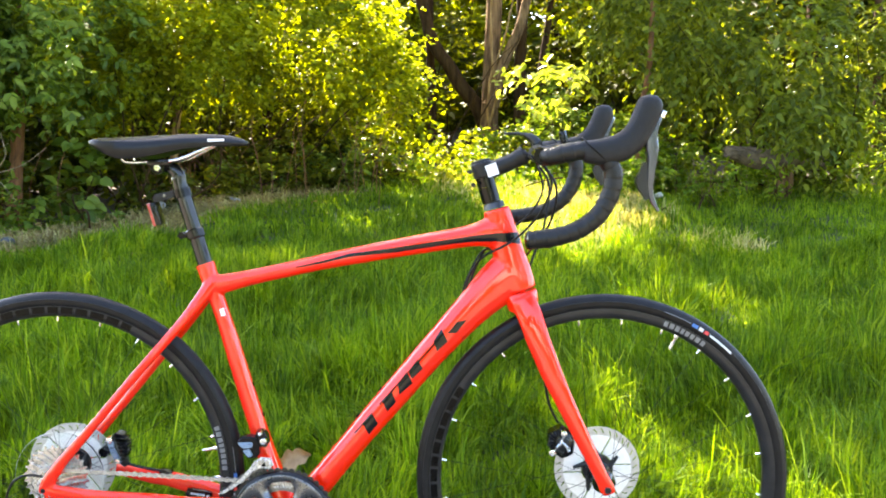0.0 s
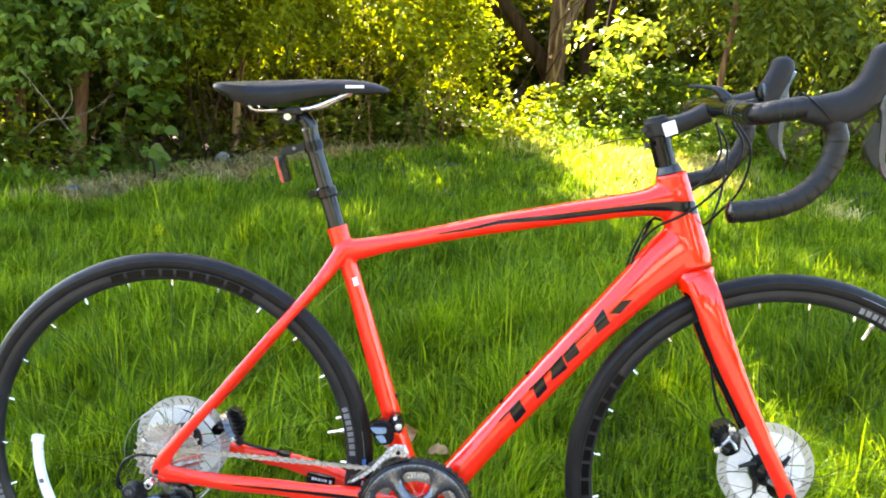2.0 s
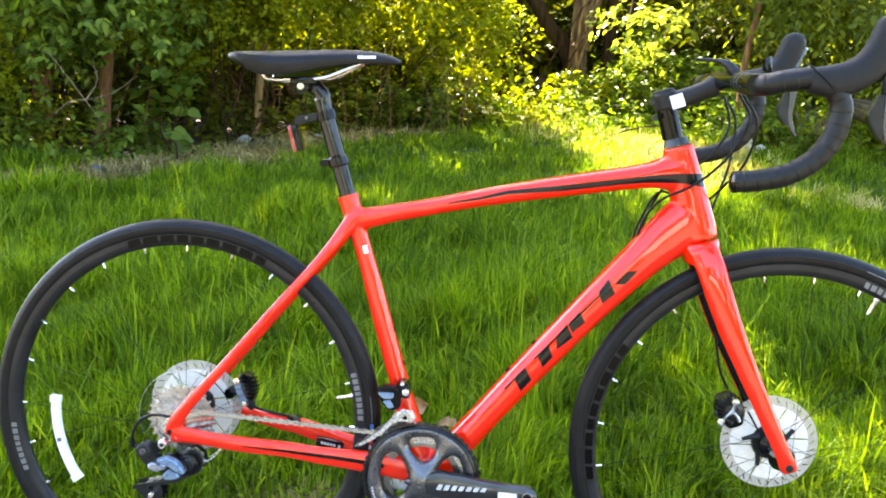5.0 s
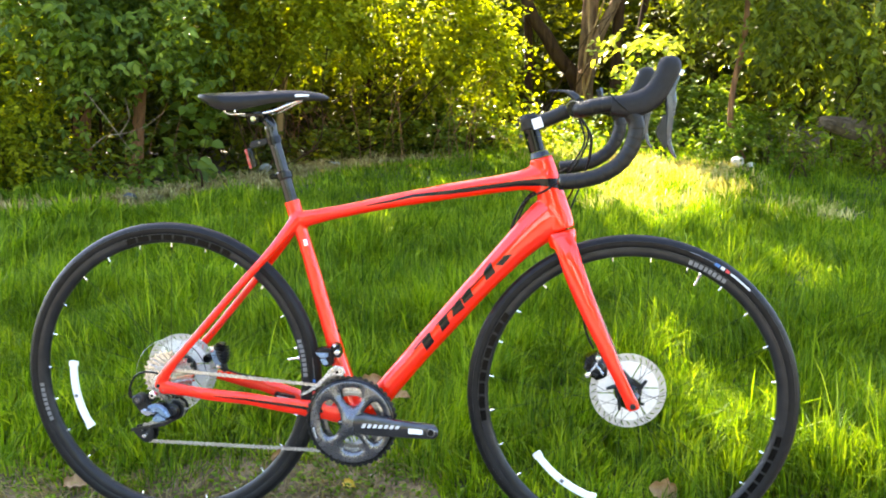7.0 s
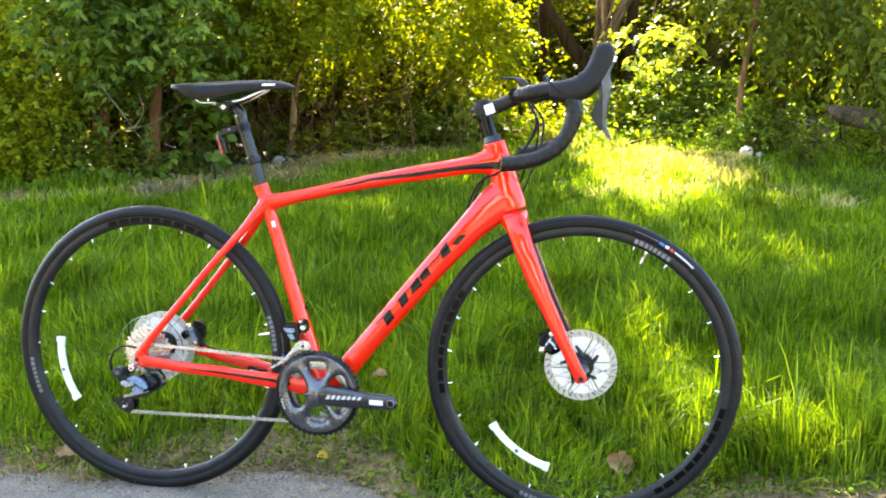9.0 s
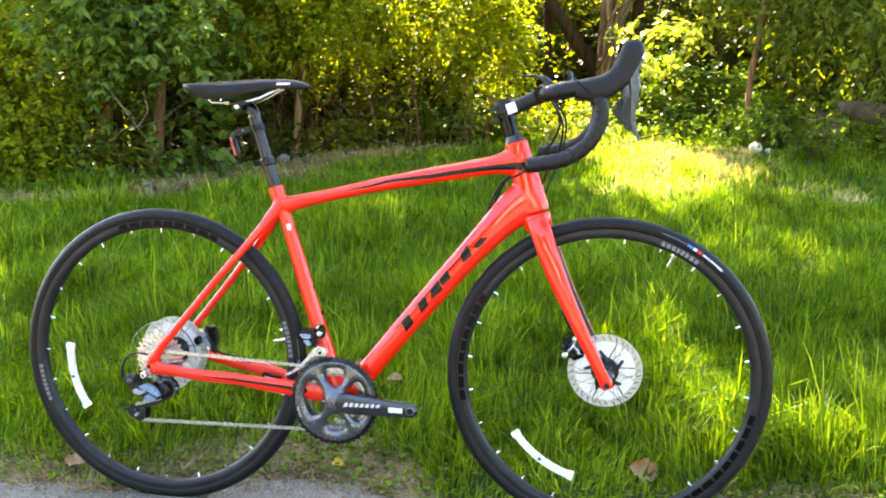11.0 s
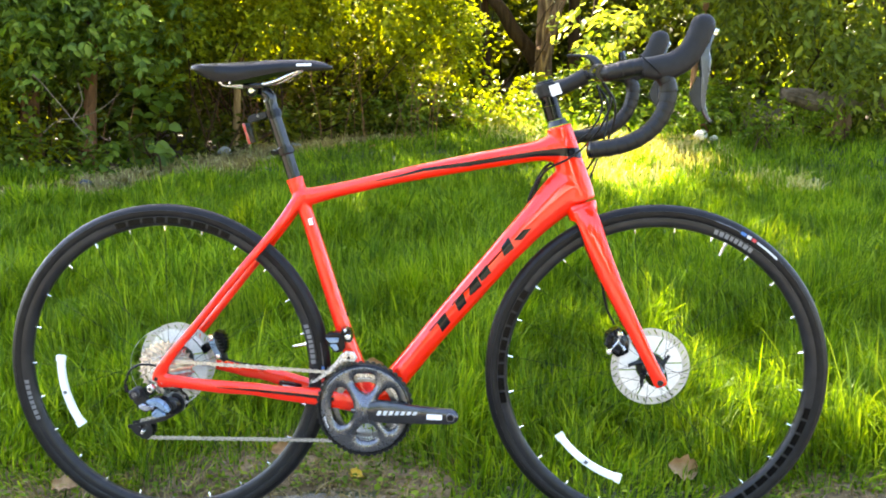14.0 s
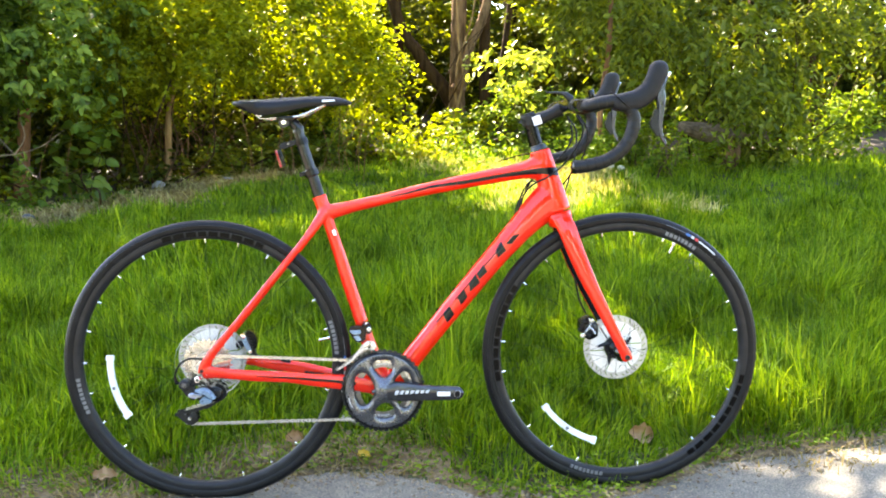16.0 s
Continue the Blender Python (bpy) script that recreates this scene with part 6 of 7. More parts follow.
def stem_mesh(bm, pts, r0, r1, n=10, wob=0.02):
    k = len(pts)
    path = smooth_path([(*p, 0) for p in pts], 5)
    out, rs = [], []
    for i, q in enumerate(path):
        t = i / (len(path) - 1)
        w = wob * (1 - abs(2 * t - 1))
        out.append((q[0] + w * noise.noise((q[2] * 3, q[0], 1)), q[1] + w * noise.noise((q[2] * 3, q[1], 9)), q[2]))
        rs.append((r0 + (r1 - r0) * t) * (1 + 0.10 * noise.noise((q[2] * 5, q[0] * 3, 4))) * (1 + 0.5 * max(0, 0.08 - t) / 0.08))
    tube(bm, out, rs, n)


def ground_at(x, y, dz=-0.03):
    return (x, y, height(x, y) + dz)


def tree(label, foot, top, r0, r1, bark, crown, leaf, size=0.13, per=9, limbs=5, mid=None, name="tree", ratio=0.6):
    """Trunk, limbs and a crown of leaf sprays high above."""
    global RNG
    RNG = seeded(foot)
    f = ground_at(*foot)
    t = thing(name, label, "tree", f, "trees of the wood")
    bm = bmesh.new()
    pts = [f] + (mid or []) + [top]
    if len(pts) == 2:
        pts.insert(1, tuple((a + b) / 2 for a, b in zip(f, top)))
    stem_mesh(bm, pts, r0, r1, 12, r0 * 0.5)
    part("trunk", bm, bark, t, angle=80)
    for i in range(limbs):
        c, rad, _ = crown[i % len(crown)]
        bm = bmesh.new()
        k = 0.55 + 0.4 * i / max(1, limbs)
        s = np.array(pts[-2]) * (1 - k) + np.array(top) * k
        e = np.array(c) + RNG.uniform(-0.6, 0.6, 3) * np.array(rad)
        stem_mesh(bm, [tuple(s), tuple((s + e) / 2 + np.array((0, 0, 0.2))), tuple(e)], r1 * 0.55, r1 * 0.12, 7, 0.05)
        part("limb", bm, bark, t, angle=80)
    foliage("crown", crown, per, 0.45, size, leaf, t, "uneven leafy crown", ratio)
    return t


def bush(label, base, blobs, leaf, size, per=10, reach=0.26, ratio=0.6, droop=0.25, stems=6, bark=None, category="bush", name="bush", group="bushes along the wood", threes=False):
    global RNG
    RNG = seeded(base)
    f = ground_at(*base)
    b = thing(name, label, category, f, group)
    for i in range(stems):
        c, rad, _ = blobs[i % len(blobs)]
        e = np.array(c) + RNG.uniform(-0.8, 0.8, 3) * np.array(rad)
        s = np.array(f) + RNG.uniform(-0.25, 0.25, 3) * np.array((1, 1, 0))
        s[2] = height(s[0], s[1]) - 0.03
        bm = bmesh.new()
        stem_mesh(bm, [tuple(s), tuple(s * 0.65 + e * 0.35 + RNG.uniform(-0.16, 0.16, 3)), tuple(s * 0.3 + e * 0.7 + RNG.uniform(-0.16, 0.16, 3)), tuple(e)], 0.008, 0.002, 6, 0.05)
        part("stem", bm, bark or BARK_DARK, b)
    foliage("foliage", blobs, per, reach, size, leaf, b, "", ratio, droop, 15, threes)
    return b


# the wood's edge, from the nearer bushes to those behind
bush("bush of broad green leaves overhanging the lawn", (-2.6, 4.1), [((-2.7, 3.9, 1.75), (0.75, 0.5, 0.55), 260), ((-1.95, 4.0, 1.85), (0.5, 0.4, 0.5), 170), ((-3.4, 3.9, 1.3), (0.7, 0.5, 0.8), 200), ((-2.14, 3.72, 1.62), (0.38, 0.18, 0.24), 80), ((-2.5, 3.72, 1.90), (0.42, 0.18, 0.40), 120), ((-1.90, 3.75, 1.80), (0.30, 0.2, 0.30), 80)], LEAF_BROAD, 0.070, 6, 0.30, 0.52, 0.45, 5, threes=True)
bush("low bush of fine green leaves at the lawn edge", (-3.0, 3.7), [((-3.0, 3.6, 0.95), (0.55, 0.4, 0.45), 240), ((-2.6, 3.7, 0.75), (0.3, 0.3, 0.28), 110), ((-3.1, 3.6, 1.55), (0.6, 0.3, 0.5), 330), ((-2.5, 3.65, 2.05), (0.4, 0.25, 0.25), 140), ((-2.78, 3.42, 1.10), (0.34, 0.16, 0.36), 260)], LEAF_PALE, 0.040, 12, 0.22)
bush("broad-leaved plant at the foot of the trees", (-1.68, 3.95), [((-1.70, 3.95, 0.80), (0.22, 0.20, 0.24), 42)], LEAF_BROAD, 0.085, 6, 0.16, 0.8, 0.3, 4, category="plant", name="plant")
bush("tall bush of small pale green leaves", (-1.2, 5.2), [((-1.3, 4.9, 2.0), (0.75, 0.5, 0.55), 1050), ((-0.4, 5.2, 1.95), (0.65, 0.5, 0.6), 850), ((-1.9, 4.8, 1.7), (0.45, 0.4, 0.5), 420), ((-0.9, 5.0, 2.6), (1.1, 0.6, 0.4), 620), ((0.15, 5.5, 1.55), (0.4, 0.35, 0.5), 330)], LEAF_PALE, 0.048, 11, 0.24, 0.6, 0.2, 9)
bush("bush of small pale leaves hiding the leaning trunk", (-1.5, 4.6), [((-1.33, 4.38, 1.70), (0.40, 0.20, 0.24), 280), ((-0.86, 4.5, 1.72), (0.36, 0.20, 0.18), 190), ((-1.15, 4.5, 2.02), (0.55, 0.22, 0.24), 280), ((-1.72, 4.3, 1.36), (0.20, 0.18, 0.22), 110)], LEAF_PALE, 0.040, 12, 0.18, 0.6, 0.2, 7)
bush("dense shaded undergrowth behind the trees", (-2.2, 4.9), [((-2.6, 4.7, 1.0), (0.9, 0.35, 0.55), 460), ((-1.4, 6.1, 1.05), (0.9, 0.3, 0.35), 260), ((-3.7, 4.6, 1.2), (0.8, 0.4, 0.8), 380)], LEAF_SHADE_TONE, 0.07, 10, 0.24, 0.65, 0.3, 6)
bush("leafy bush shaded behind the pale one", (-0.8, 6.2), [((-1.0, 6.1, 1.6), (1.1, 0.4, 0.8), 620), ((-2.4, 5.7, 1.9), (0.9, 0.4, 0.9), 480)], LEAF_SHADE_TONE, 0.06, 10, 0.26, 0.62, 0.25, 6)
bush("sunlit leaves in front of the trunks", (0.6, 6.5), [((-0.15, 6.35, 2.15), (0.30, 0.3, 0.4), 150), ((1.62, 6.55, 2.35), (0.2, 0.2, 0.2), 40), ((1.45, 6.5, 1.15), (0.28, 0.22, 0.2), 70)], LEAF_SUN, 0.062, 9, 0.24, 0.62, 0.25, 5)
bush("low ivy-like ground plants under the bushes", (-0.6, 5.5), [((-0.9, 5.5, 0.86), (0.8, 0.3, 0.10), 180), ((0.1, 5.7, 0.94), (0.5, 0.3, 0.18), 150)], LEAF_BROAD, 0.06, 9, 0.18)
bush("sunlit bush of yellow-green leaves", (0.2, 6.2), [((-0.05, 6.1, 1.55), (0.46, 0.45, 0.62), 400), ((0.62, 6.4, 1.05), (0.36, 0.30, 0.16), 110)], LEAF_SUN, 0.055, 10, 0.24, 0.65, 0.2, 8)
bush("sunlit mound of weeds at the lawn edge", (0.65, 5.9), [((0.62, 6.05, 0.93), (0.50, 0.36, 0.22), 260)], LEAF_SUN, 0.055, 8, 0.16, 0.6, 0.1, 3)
bush("dark bush between the trunks", (1.5, 6.3), [((1.62, 6.3, 1.15), (0.5, 0.4, 0.42), 300), ((2.0, 6.0, 1.05), (0.5, 0.35, 0.35), 240)], LEAF_BROAD, 0.06, 10, 0.22)
bush("drooping bush of narrow bluish leaves", (3.4, 5.3), [((2.7, 5.0, 2.0), (0.6, 0.45, 0.5), 240), ((3.15, 4.85, 1.72), (0.52, 0.40, 0.50), 270), ((4.3, 5.1, 1.95), (0.6, 0.5, 0.5), 220), ((2.3, 5.3, 2.3), (0.6, 0.4, 0.4), 180), ((3.42, 4.80, 1.18), (0.24, 0.16, 0.24), 70)], LEAF_NARROW, 0.066, 13, 0.32, 0.46, 0.6, 8)
bush("low green weeds along the wood", (2.9, 5.2), [((2.6, 5.2, 0.98), (0.8, 0.25, 0.22), 260), ((3.9, 5.5, 1.1), (0.9, 0.3, 0.3), 260)], WEED, 0.05, 9, 0.16)
# the leaf colour of these bushes carries the wood's shade
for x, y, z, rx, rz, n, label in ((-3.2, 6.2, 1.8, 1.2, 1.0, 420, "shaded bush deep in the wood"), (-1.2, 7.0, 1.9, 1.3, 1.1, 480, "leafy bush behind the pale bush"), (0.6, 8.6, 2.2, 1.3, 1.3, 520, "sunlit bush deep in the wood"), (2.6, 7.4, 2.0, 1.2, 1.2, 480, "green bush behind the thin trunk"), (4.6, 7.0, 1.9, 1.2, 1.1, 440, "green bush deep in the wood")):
    bush(label, (x, y), [((x, y, z), (rx, 0.7, rz), n), ((x, y + 0.3, z + 1.4), (rx, 0.7, 0.8), n // 2)], LEAF_SHADE_TONE, 0.085, 9, 0.32, 0.62, 0.2, 6)
# sunny thickets take the sun-toned leaves, the others the shade-toned ones
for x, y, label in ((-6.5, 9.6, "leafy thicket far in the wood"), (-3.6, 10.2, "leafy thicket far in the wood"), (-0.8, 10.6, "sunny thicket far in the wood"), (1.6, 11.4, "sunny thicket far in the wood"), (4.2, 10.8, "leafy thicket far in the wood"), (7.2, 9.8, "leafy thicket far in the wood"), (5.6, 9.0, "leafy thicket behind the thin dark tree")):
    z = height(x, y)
    bush(label, (x, y), [((x, y, z + 1.0), (1.9, 0.8, 1.3), 620), ((x + 0.6, y + 0.6, z + 2.9), (1.9, 0.9, 1.2), 520)], LEAF_SUN if "sunny" in label else LEAF_SHADE_TONE, 0.14, 9, 0.5, 0.65, 0.15, 7)

# rows added to close bright gaps low down; their shade is in the leaf colour
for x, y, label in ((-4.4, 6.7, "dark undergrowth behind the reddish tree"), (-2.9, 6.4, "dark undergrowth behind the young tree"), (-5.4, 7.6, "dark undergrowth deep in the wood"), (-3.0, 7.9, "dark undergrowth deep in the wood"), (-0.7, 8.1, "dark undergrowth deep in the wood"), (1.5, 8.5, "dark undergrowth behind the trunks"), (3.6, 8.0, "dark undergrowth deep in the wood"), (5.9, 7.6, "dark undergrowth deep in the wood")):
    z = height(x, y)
    bush(label, (x, y), [((x, y, z + 0.55), (1.5, 0.35, 0.65), 640)], LEAF_SHADE_TONE, 0.10, 9, 0.34, 0.65, 0.2, 5)

for x, y in ((-9.0, 14.0), (-5.0, 14.6), (-1.6, 15.0), (1.8, 15.4), (5.4, 14.8), (9.4, 14.0)):
    z = height(x, y)
    bush("high leafy wall of the wood", (x, y), [((x, y, z + 1.6), (2.4, 0.8, 2.0), 520), ((x, y + 0.6, z + 4.6), (2.4, 0.9, 1.8), 420)], LEAF_SUN, 0.26, 8, 0.8, 0.7, 0.15, 5)
# added hedge behind the camera: cuts the sky's fill and darkens reflections
for x, y in ((-13.0, -11.0), (-6.5, -13.0), (0.5, -13.5), (7.5, -12.5), (14.0, -11.0)):
    bush("unseen hedge added across the drive to darken reflections", (x, y), [((x, y, 2.6), (3.8, 1.4, 2.8), 420)], LEAF_BROAD, 0.42, 8, 1.1, 0.7, 0.15, 5)

bush("leafy weeds round the feet of the trees", (-2.3, 3.75), [((-2.80, 3.66, 0.70), (0.22, 0.16, 0.20), 90), ((-2.30, 3.74, 0.60), (0.16, 0.12, 0.09), 60), ((-1.88, 3.78, 0.60), (0.18, 0.14, 0.09), 60), ((-3.2, 3.45, 0.62), (0.35, 0.2, 0.2), 110)], LEAF_BROAD, 0.055, 8, 0.16, 0.68, 0.3, 6)
bush("low plants in shade-toned leaves under the pale bush", (-1.1, 4.95), [((-1.55, 4.50, 0.70), (0.26, 0.20, 0.10), 90), ((-1.15, 4.95, 0.76), (0.36, 0.22, 0.09), 110), ((-0.65, 5.35, 0.84), (0.36, 0.22, 0.12), 130), ((-0.1, 5.75, 0.93), (0.4, 0.25, 0.2), 140)], LEAF_SHADE_TONE, 0.055, 8, 0.16, 0.66, 0.25, 6)
bush("weeds and ferns below the drooping bush", (3.0, 5.15), [((2.45, 5.25, 0.93), (0.35, 0.2, 0.14), 110), ((3.4, 5.2, 0.92), (0.5, 0.22, 0.12), 120), ((4.2, 5.3, 1.0), (0.5, 0.25, 0.2), 130)], LEAF_BROAD, 0.06, 8, 0.18, 0.5, 0.3, 5)

bush("ragged sunlit weeds where lawn meets wood", (1.5, 4.95), [((1.30, 5.05, 0.82), (0.30, 0.14, 0.09), 70), ((1.72, 4.75, 0.78), (0.30, 0.18, 0.08), 80), ((1.05, 5.45, 0.88), (0.30, 0.18, 0.12), 80), ((1.90, 4.74, 0.80), (0.16, 0.10, 0.07), 40), ((0.65, 5.75, 0.92), (0.35, 0.2, 0.12), 90)], WEED, 0.040, 8, 0.13, 0.5, 0.1, 4)
bush("low weeds creeping from the wood into the lawn", (2.2, 4.3), [((2.62, 4.62, 0.78), (0.30, 0.18, 0.06), 60), ((3.2, 4.95, 0.84), (0.4, 0.14, 0.06), 50)], WEED, 0.038, 8, 0.11, 0.55, 0.1, 3)

# trees: trunks in view, crowns above
tree("tree with reddish bark behind the bushes", (-2.5, 4.05), (-2.55, 4.3, 4.2), 0.070, 0.052, BARK_RED, [((-2.4, 4.0, 5.2), (1.6, 1.5, 0.8), 1150), ((-1.2, 4.6, 5.5), (1.3, 1.2, 0.7), 700), ((-4.0, 5.0, 5.2), (1.6, 1.5, 0.8), 420)], LEAF_BROAD)
tree("thin young tree at the lawn edge", (-2.1, 4.05), (-2.0, 4.3, 3.2), 0.045, 0.03, BARK_RED, [((-2.2, 4.3, 3.6), (0.9, 0.8, 0.6), 160)], LEAF_BROAD, 0.10, limbs=3)
tree("slender leaning trunk under the pale bush", (-1.32, 4.80), (-1.02, 5.3, 3.4), 0.028, 0.022, BARK_PALE, [((-1.3, 5.6, 3.7), (0.9, 0.8, 0.6), 200)], LEAF_PALE, 0.08, limbs=3, mid=[(-1.28, 4.85, 1.3), (-1.19, 4.95, 2.1)])
twin = tree("twin-stemmed tree with grey-brown bark", (1.05, 7.0), (1.2, 7.3, 5.4), 0.086, 0.062, BARK, [((0.6, 7.0, 6.4), (1.4, 1.2, 0.8), 520)], LEAF_SUN)
bm = bmesh.new()
stem_mesh(bm, [(1.08, 7.0, 1.55), (1.20, 6.98, 1.95), (1.40, 7.02, 2.5), (1.58, 7.1, 3.6)], 0.060, 0.040, 12, 0.03)
part("second_stem", bm, BARK, twin, angle=80)
for pts in ([(1.02, 6.90, 1.2), (1.12, 6.88, 1.7), (1.06, 6.89, 2.3), (1.16, 7.0, 3.2)], [(1.10, 6.88, 1.15), (1.04, 6.87, 1.6), (1.17, 6.86, 2.1), (1.36, 6.9, 2.9)]):
    bm = bmesh.new()
    stem_mesh(bm, pts, 0.014, 0.008, 7, 0.06)
    part("vine", bm, BARK_PALE, twin, angle=80)
tree("dark leaning tree in the wood", (1.12, 7.2), (-0.1, 7.5, 5.0), 0.080, 0.055, BARK_DARK, [((-0.1, 7.8, 6.2), (1.2, 1.2, 0.8), 520)], LEAF_SUN, mid=[(0.98, 7.2, 1.5), (0.70, 7.2, 1.9), (0.42, 7.25, 2.5)])
tree("dark upright tree in the wood", (1.36, 7.2), (1.42, 7.35, 5.4), 0.06, 0.05, BARK_DARK, [((1.6, 7.6, 6.6), (1.4, 1.3, 0.9), 560)], LEAF_SUN)
tree("dark tree deep in the wood", (0.52, 7.35), (0.38, 7.5, 5.4), 0.045, 0.04, BARK_DARK, [((0.0, 8.9, 6.6), (1.3, 1.2, 0.9), 200)], LEAF_SUN)
tree("thin curved tree with reddish bark", (2.24, 5.10), (2.25, 5.15, 4.0), 0.024, 0.018, BARK_RED, [((2.6, 4.9, 4.2), (1.2, 1.1, 0.6), 260)], LEAF_NARROW, 0.11, limbs=4, mid=[(2.11, 5.05, 0.98), (2.09, 5.03, 1.25), (2.16, 5.03, 1.7), (2.18, 5.05, 2.3)], ratio=0.35)
tree("thin dark tree at the far end of the lawn", (4.32, 6.0), (4.28, 6.2, 4.4), 0.035, 0.025, BARK_DARK, [((4.3, 6.4, 4.8), (0.8, 0.7, 0.5), 120)], LEAF_BROAD, limbs=3)
tree("slim dark tree leaning among the sunny leaves", (1.50, 7.4), (1.95, 7.6, 4.6), 0.042, 0.03, BARK_DARK, [((2.0, 7.6, 5.0), (0.8, 0.7, 0.5), 160)], LEAF_SUN, limbs=3, mid=[(1.60, 7.4, 1.95)])
# tall trees added for their out-of-view crowns, which keep sun off wood and lawn
tree("tall tree added far back to shade the wood", (-0.4, 11.2), (-0.3, 11.4, 5.6), 0.12, 0.08, BARK_DARK, [((-0.4, 11.4, 6.6), (1.7, 1.4, 0.9), 420)], LEAF_SUN)
tree("tall tree added far back to shade the wood", (2.2, 11.6), (2.2, 11.8, 5.8), 0.12, 0.08, BARK_DARK, [((1.8, 11.6, 6.8), (1.7, 1.4, 0.9), 420)], LEAF_SUN)
tree("tall tree added to shade the end of the lawn", (4.4, 7.6), (4.2, 7.2, 5.2), 0.10, 0.07, BARK_DARK, [((4.2, 6.0, 5.8), (1.8, 1.6, 0.9), 380)], LEAF_SUN)
# the last two small crown clumps only block stray sun on the lawn
tree("tall tree added to shade the lawn with its limbs", (-0.9, 6.4), (-1.2, 6.1, 4.8), 0.09, 0.06, BARK_DARK, [((-2.8, 6.4, 5.4), (1.5, 1.3, 0.8), 380), ((-1.0, 6.1, 5.6), (1.2, 1.1, 0.7), 320), ((0.5, 5.4, 5.5), (1.2, 0.9, 0.6), 220), ((-0.65, 4.8, 5.3), (0.5, 0.45, 0.3), 200), ((-3.0, 4.4, 5.4), (0.6, 0.5, 0.3), 120)], LEAF_PALE)
tree("tall tree added to shade the bushes at the end of the wood", (-4.2, 6.6), (-4.1, 6.9, 4.8), 0.10, 0.07, BARK_DARK, [((-4.2, 7.2, 5.6), (1.6, 1.3, 0.9), 360)], LEAF_BROAD)

# the first spray's white glints come partly from its pale leaf colour
bush("spray of leaves by the trunk, sun glints put into its pale tone", (1.5, 6.2), [((1.50, 5.95, 1.66), (0.20, 0.10, 0.10), 22), ((1.72, 5.9, 1.80), (0.16, 0.10, 0.10), 16)], LEAF_GLOSSY, 0.09, 8, 0.22, 0.45, 0.2, 2)
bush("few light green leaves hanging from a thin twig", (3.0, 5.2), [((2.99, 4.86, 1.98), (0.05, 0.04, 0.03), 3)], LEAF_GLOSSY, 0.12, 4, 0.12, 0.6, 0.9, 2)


# ---- small things on the ground ----
def pebble(name, label, x, y, size, material, squash=0.6, seed=0, sink=0.3, category="stone"):
    bm = bmesh.new()
    bmesh.ops.create_icosphere(bm, subdivisions=3, radius=1.0)
    for v in bm.verts:
        k = 1 + 0.28 * noise.noise(v.co * 1.3 + Vector((seed, seed * 2.1, 0))) + 0.08 * noise.noise(v.co * 4 + Vector((seed, 0, 3)))
        v.co = Vector((v.co.x * size * k, v.co.y * size * 0.8 * k, v.co.z * size * squash * k))
    z = height(x, y) + size * squash * (1 - sink)
    bmesh.ops.translate(bm, vec=(x, y, z), verts=bm.verts)
    return tagged(new(name, finish(name, bm, material, angle=80)), label, category, "stones lying in the lawn")


pebble("stone", "pale grey stone at the edge of the lawn", -1.278, 4.425, 0.048, STONE, 0.9, 1)
pebble("stone", "flat pale stone under the bush", -0.86, 4.75, 0.06, STONE, 0.4, 2)
pebble("stone", "white stone in front of the thin tree", 2.14, 4.95, 0.052, STONE_WHITE, 0.75, 3, -0.15)
pebble("stone", "small white stone beside a larger one", 2.23, 4.92, 0.030, STONE_WHITE, 0.7, 5, -0.1)
pebble("stone", "dark rounded stone in dry grass", -1.745, 3.27, 0.040, STONE_DARK, 0.8, 4)
pebble("stone", "flat grey stone in short grass", 0.33, 0.40, 0.055, STONE, 0.3, 5)
pebble("stone", "white pebble beside the front tyre", 0.93, -0.02, 0.012, STONE, 0.6, 6)


def curled_leaf(label, x, y, dz, length, width, material, turn, tip=(0, 0), curl=0.5):
    """A fallen leaf, curled up at its sides."""
    bm = bmesh.new()
    nu, nv = 9, 6
    grid = []
    for i in range(nu + 1):
        u = i / nu
        w = width * math.sin(math.pi * min(1, 0.06 + u * 0.94)) ** 0.7 * (1 + 0.25 * math.sin(u * 19))
        row = []
        for j in range(nv + 1):
            v = -1 + 2 * j / nv
            row.append(bm.verts.new((u * length - length / 2, v * w / 2, curl * abs(v) ** 2 * width * 0.6 + 0.15 * length * math.sin(u * 3.1) + 0.006 * noise.noise((u * 5, v * 3, turn)))))
        grid.append(row)
    for i in range(nu):
        for j in range(nv):
            bm.faces.new((grid[i][j], grid[i + 1][j], grid[i + 1][j + 1], grid[i][j + 1]))
    bmesh.ops.solidify(bm, geom=list(bm.faces), thickness=0.0006)
    bmesh.ops.transform(bm, matrix=Matrix.Translation((x, y, height(x, y) + dz)) @ Euler((radians(tip[0]), radians(tip[1]), radians(turn))).to_matrix().to_4x4(), verts=bm.verts)
    return tagged(new("fallen_leaf", finish("fallen_leaf", bm, material, angle=80)), label, "leaf", "fallen leaves by the drive")


curled_leaf("brown curled leaf standing in the grass", 1.087, 0.17, 0.030, 0.066, 0.050, DEAD_LEAF, 10, (70, 15))
curled_leaf("yellow fallen leaf beside the asphalt", 0.357, 0.185, 0.018, 0.044, 0.022, YELLOW_LEAF, -35, (40, 0))
curled_leaf("pale brown fallen leaf in short grass", 0.165, 0.245, 0.028, 0.046, 0.036, DEAD_LEAF, 25, (55, 0))
curled_leaf("brown fallen leaf on the verge", -0.28, 0.075, 0.014, 0.060, 0.036, DEAD_LEAF, 5, (30, 0))
curled_leaf("dead leaf caught in the grass", 0.33, 0.55, 0.105, 0.085, 0.05, DEAD_LEAF, 15, (50, -20))
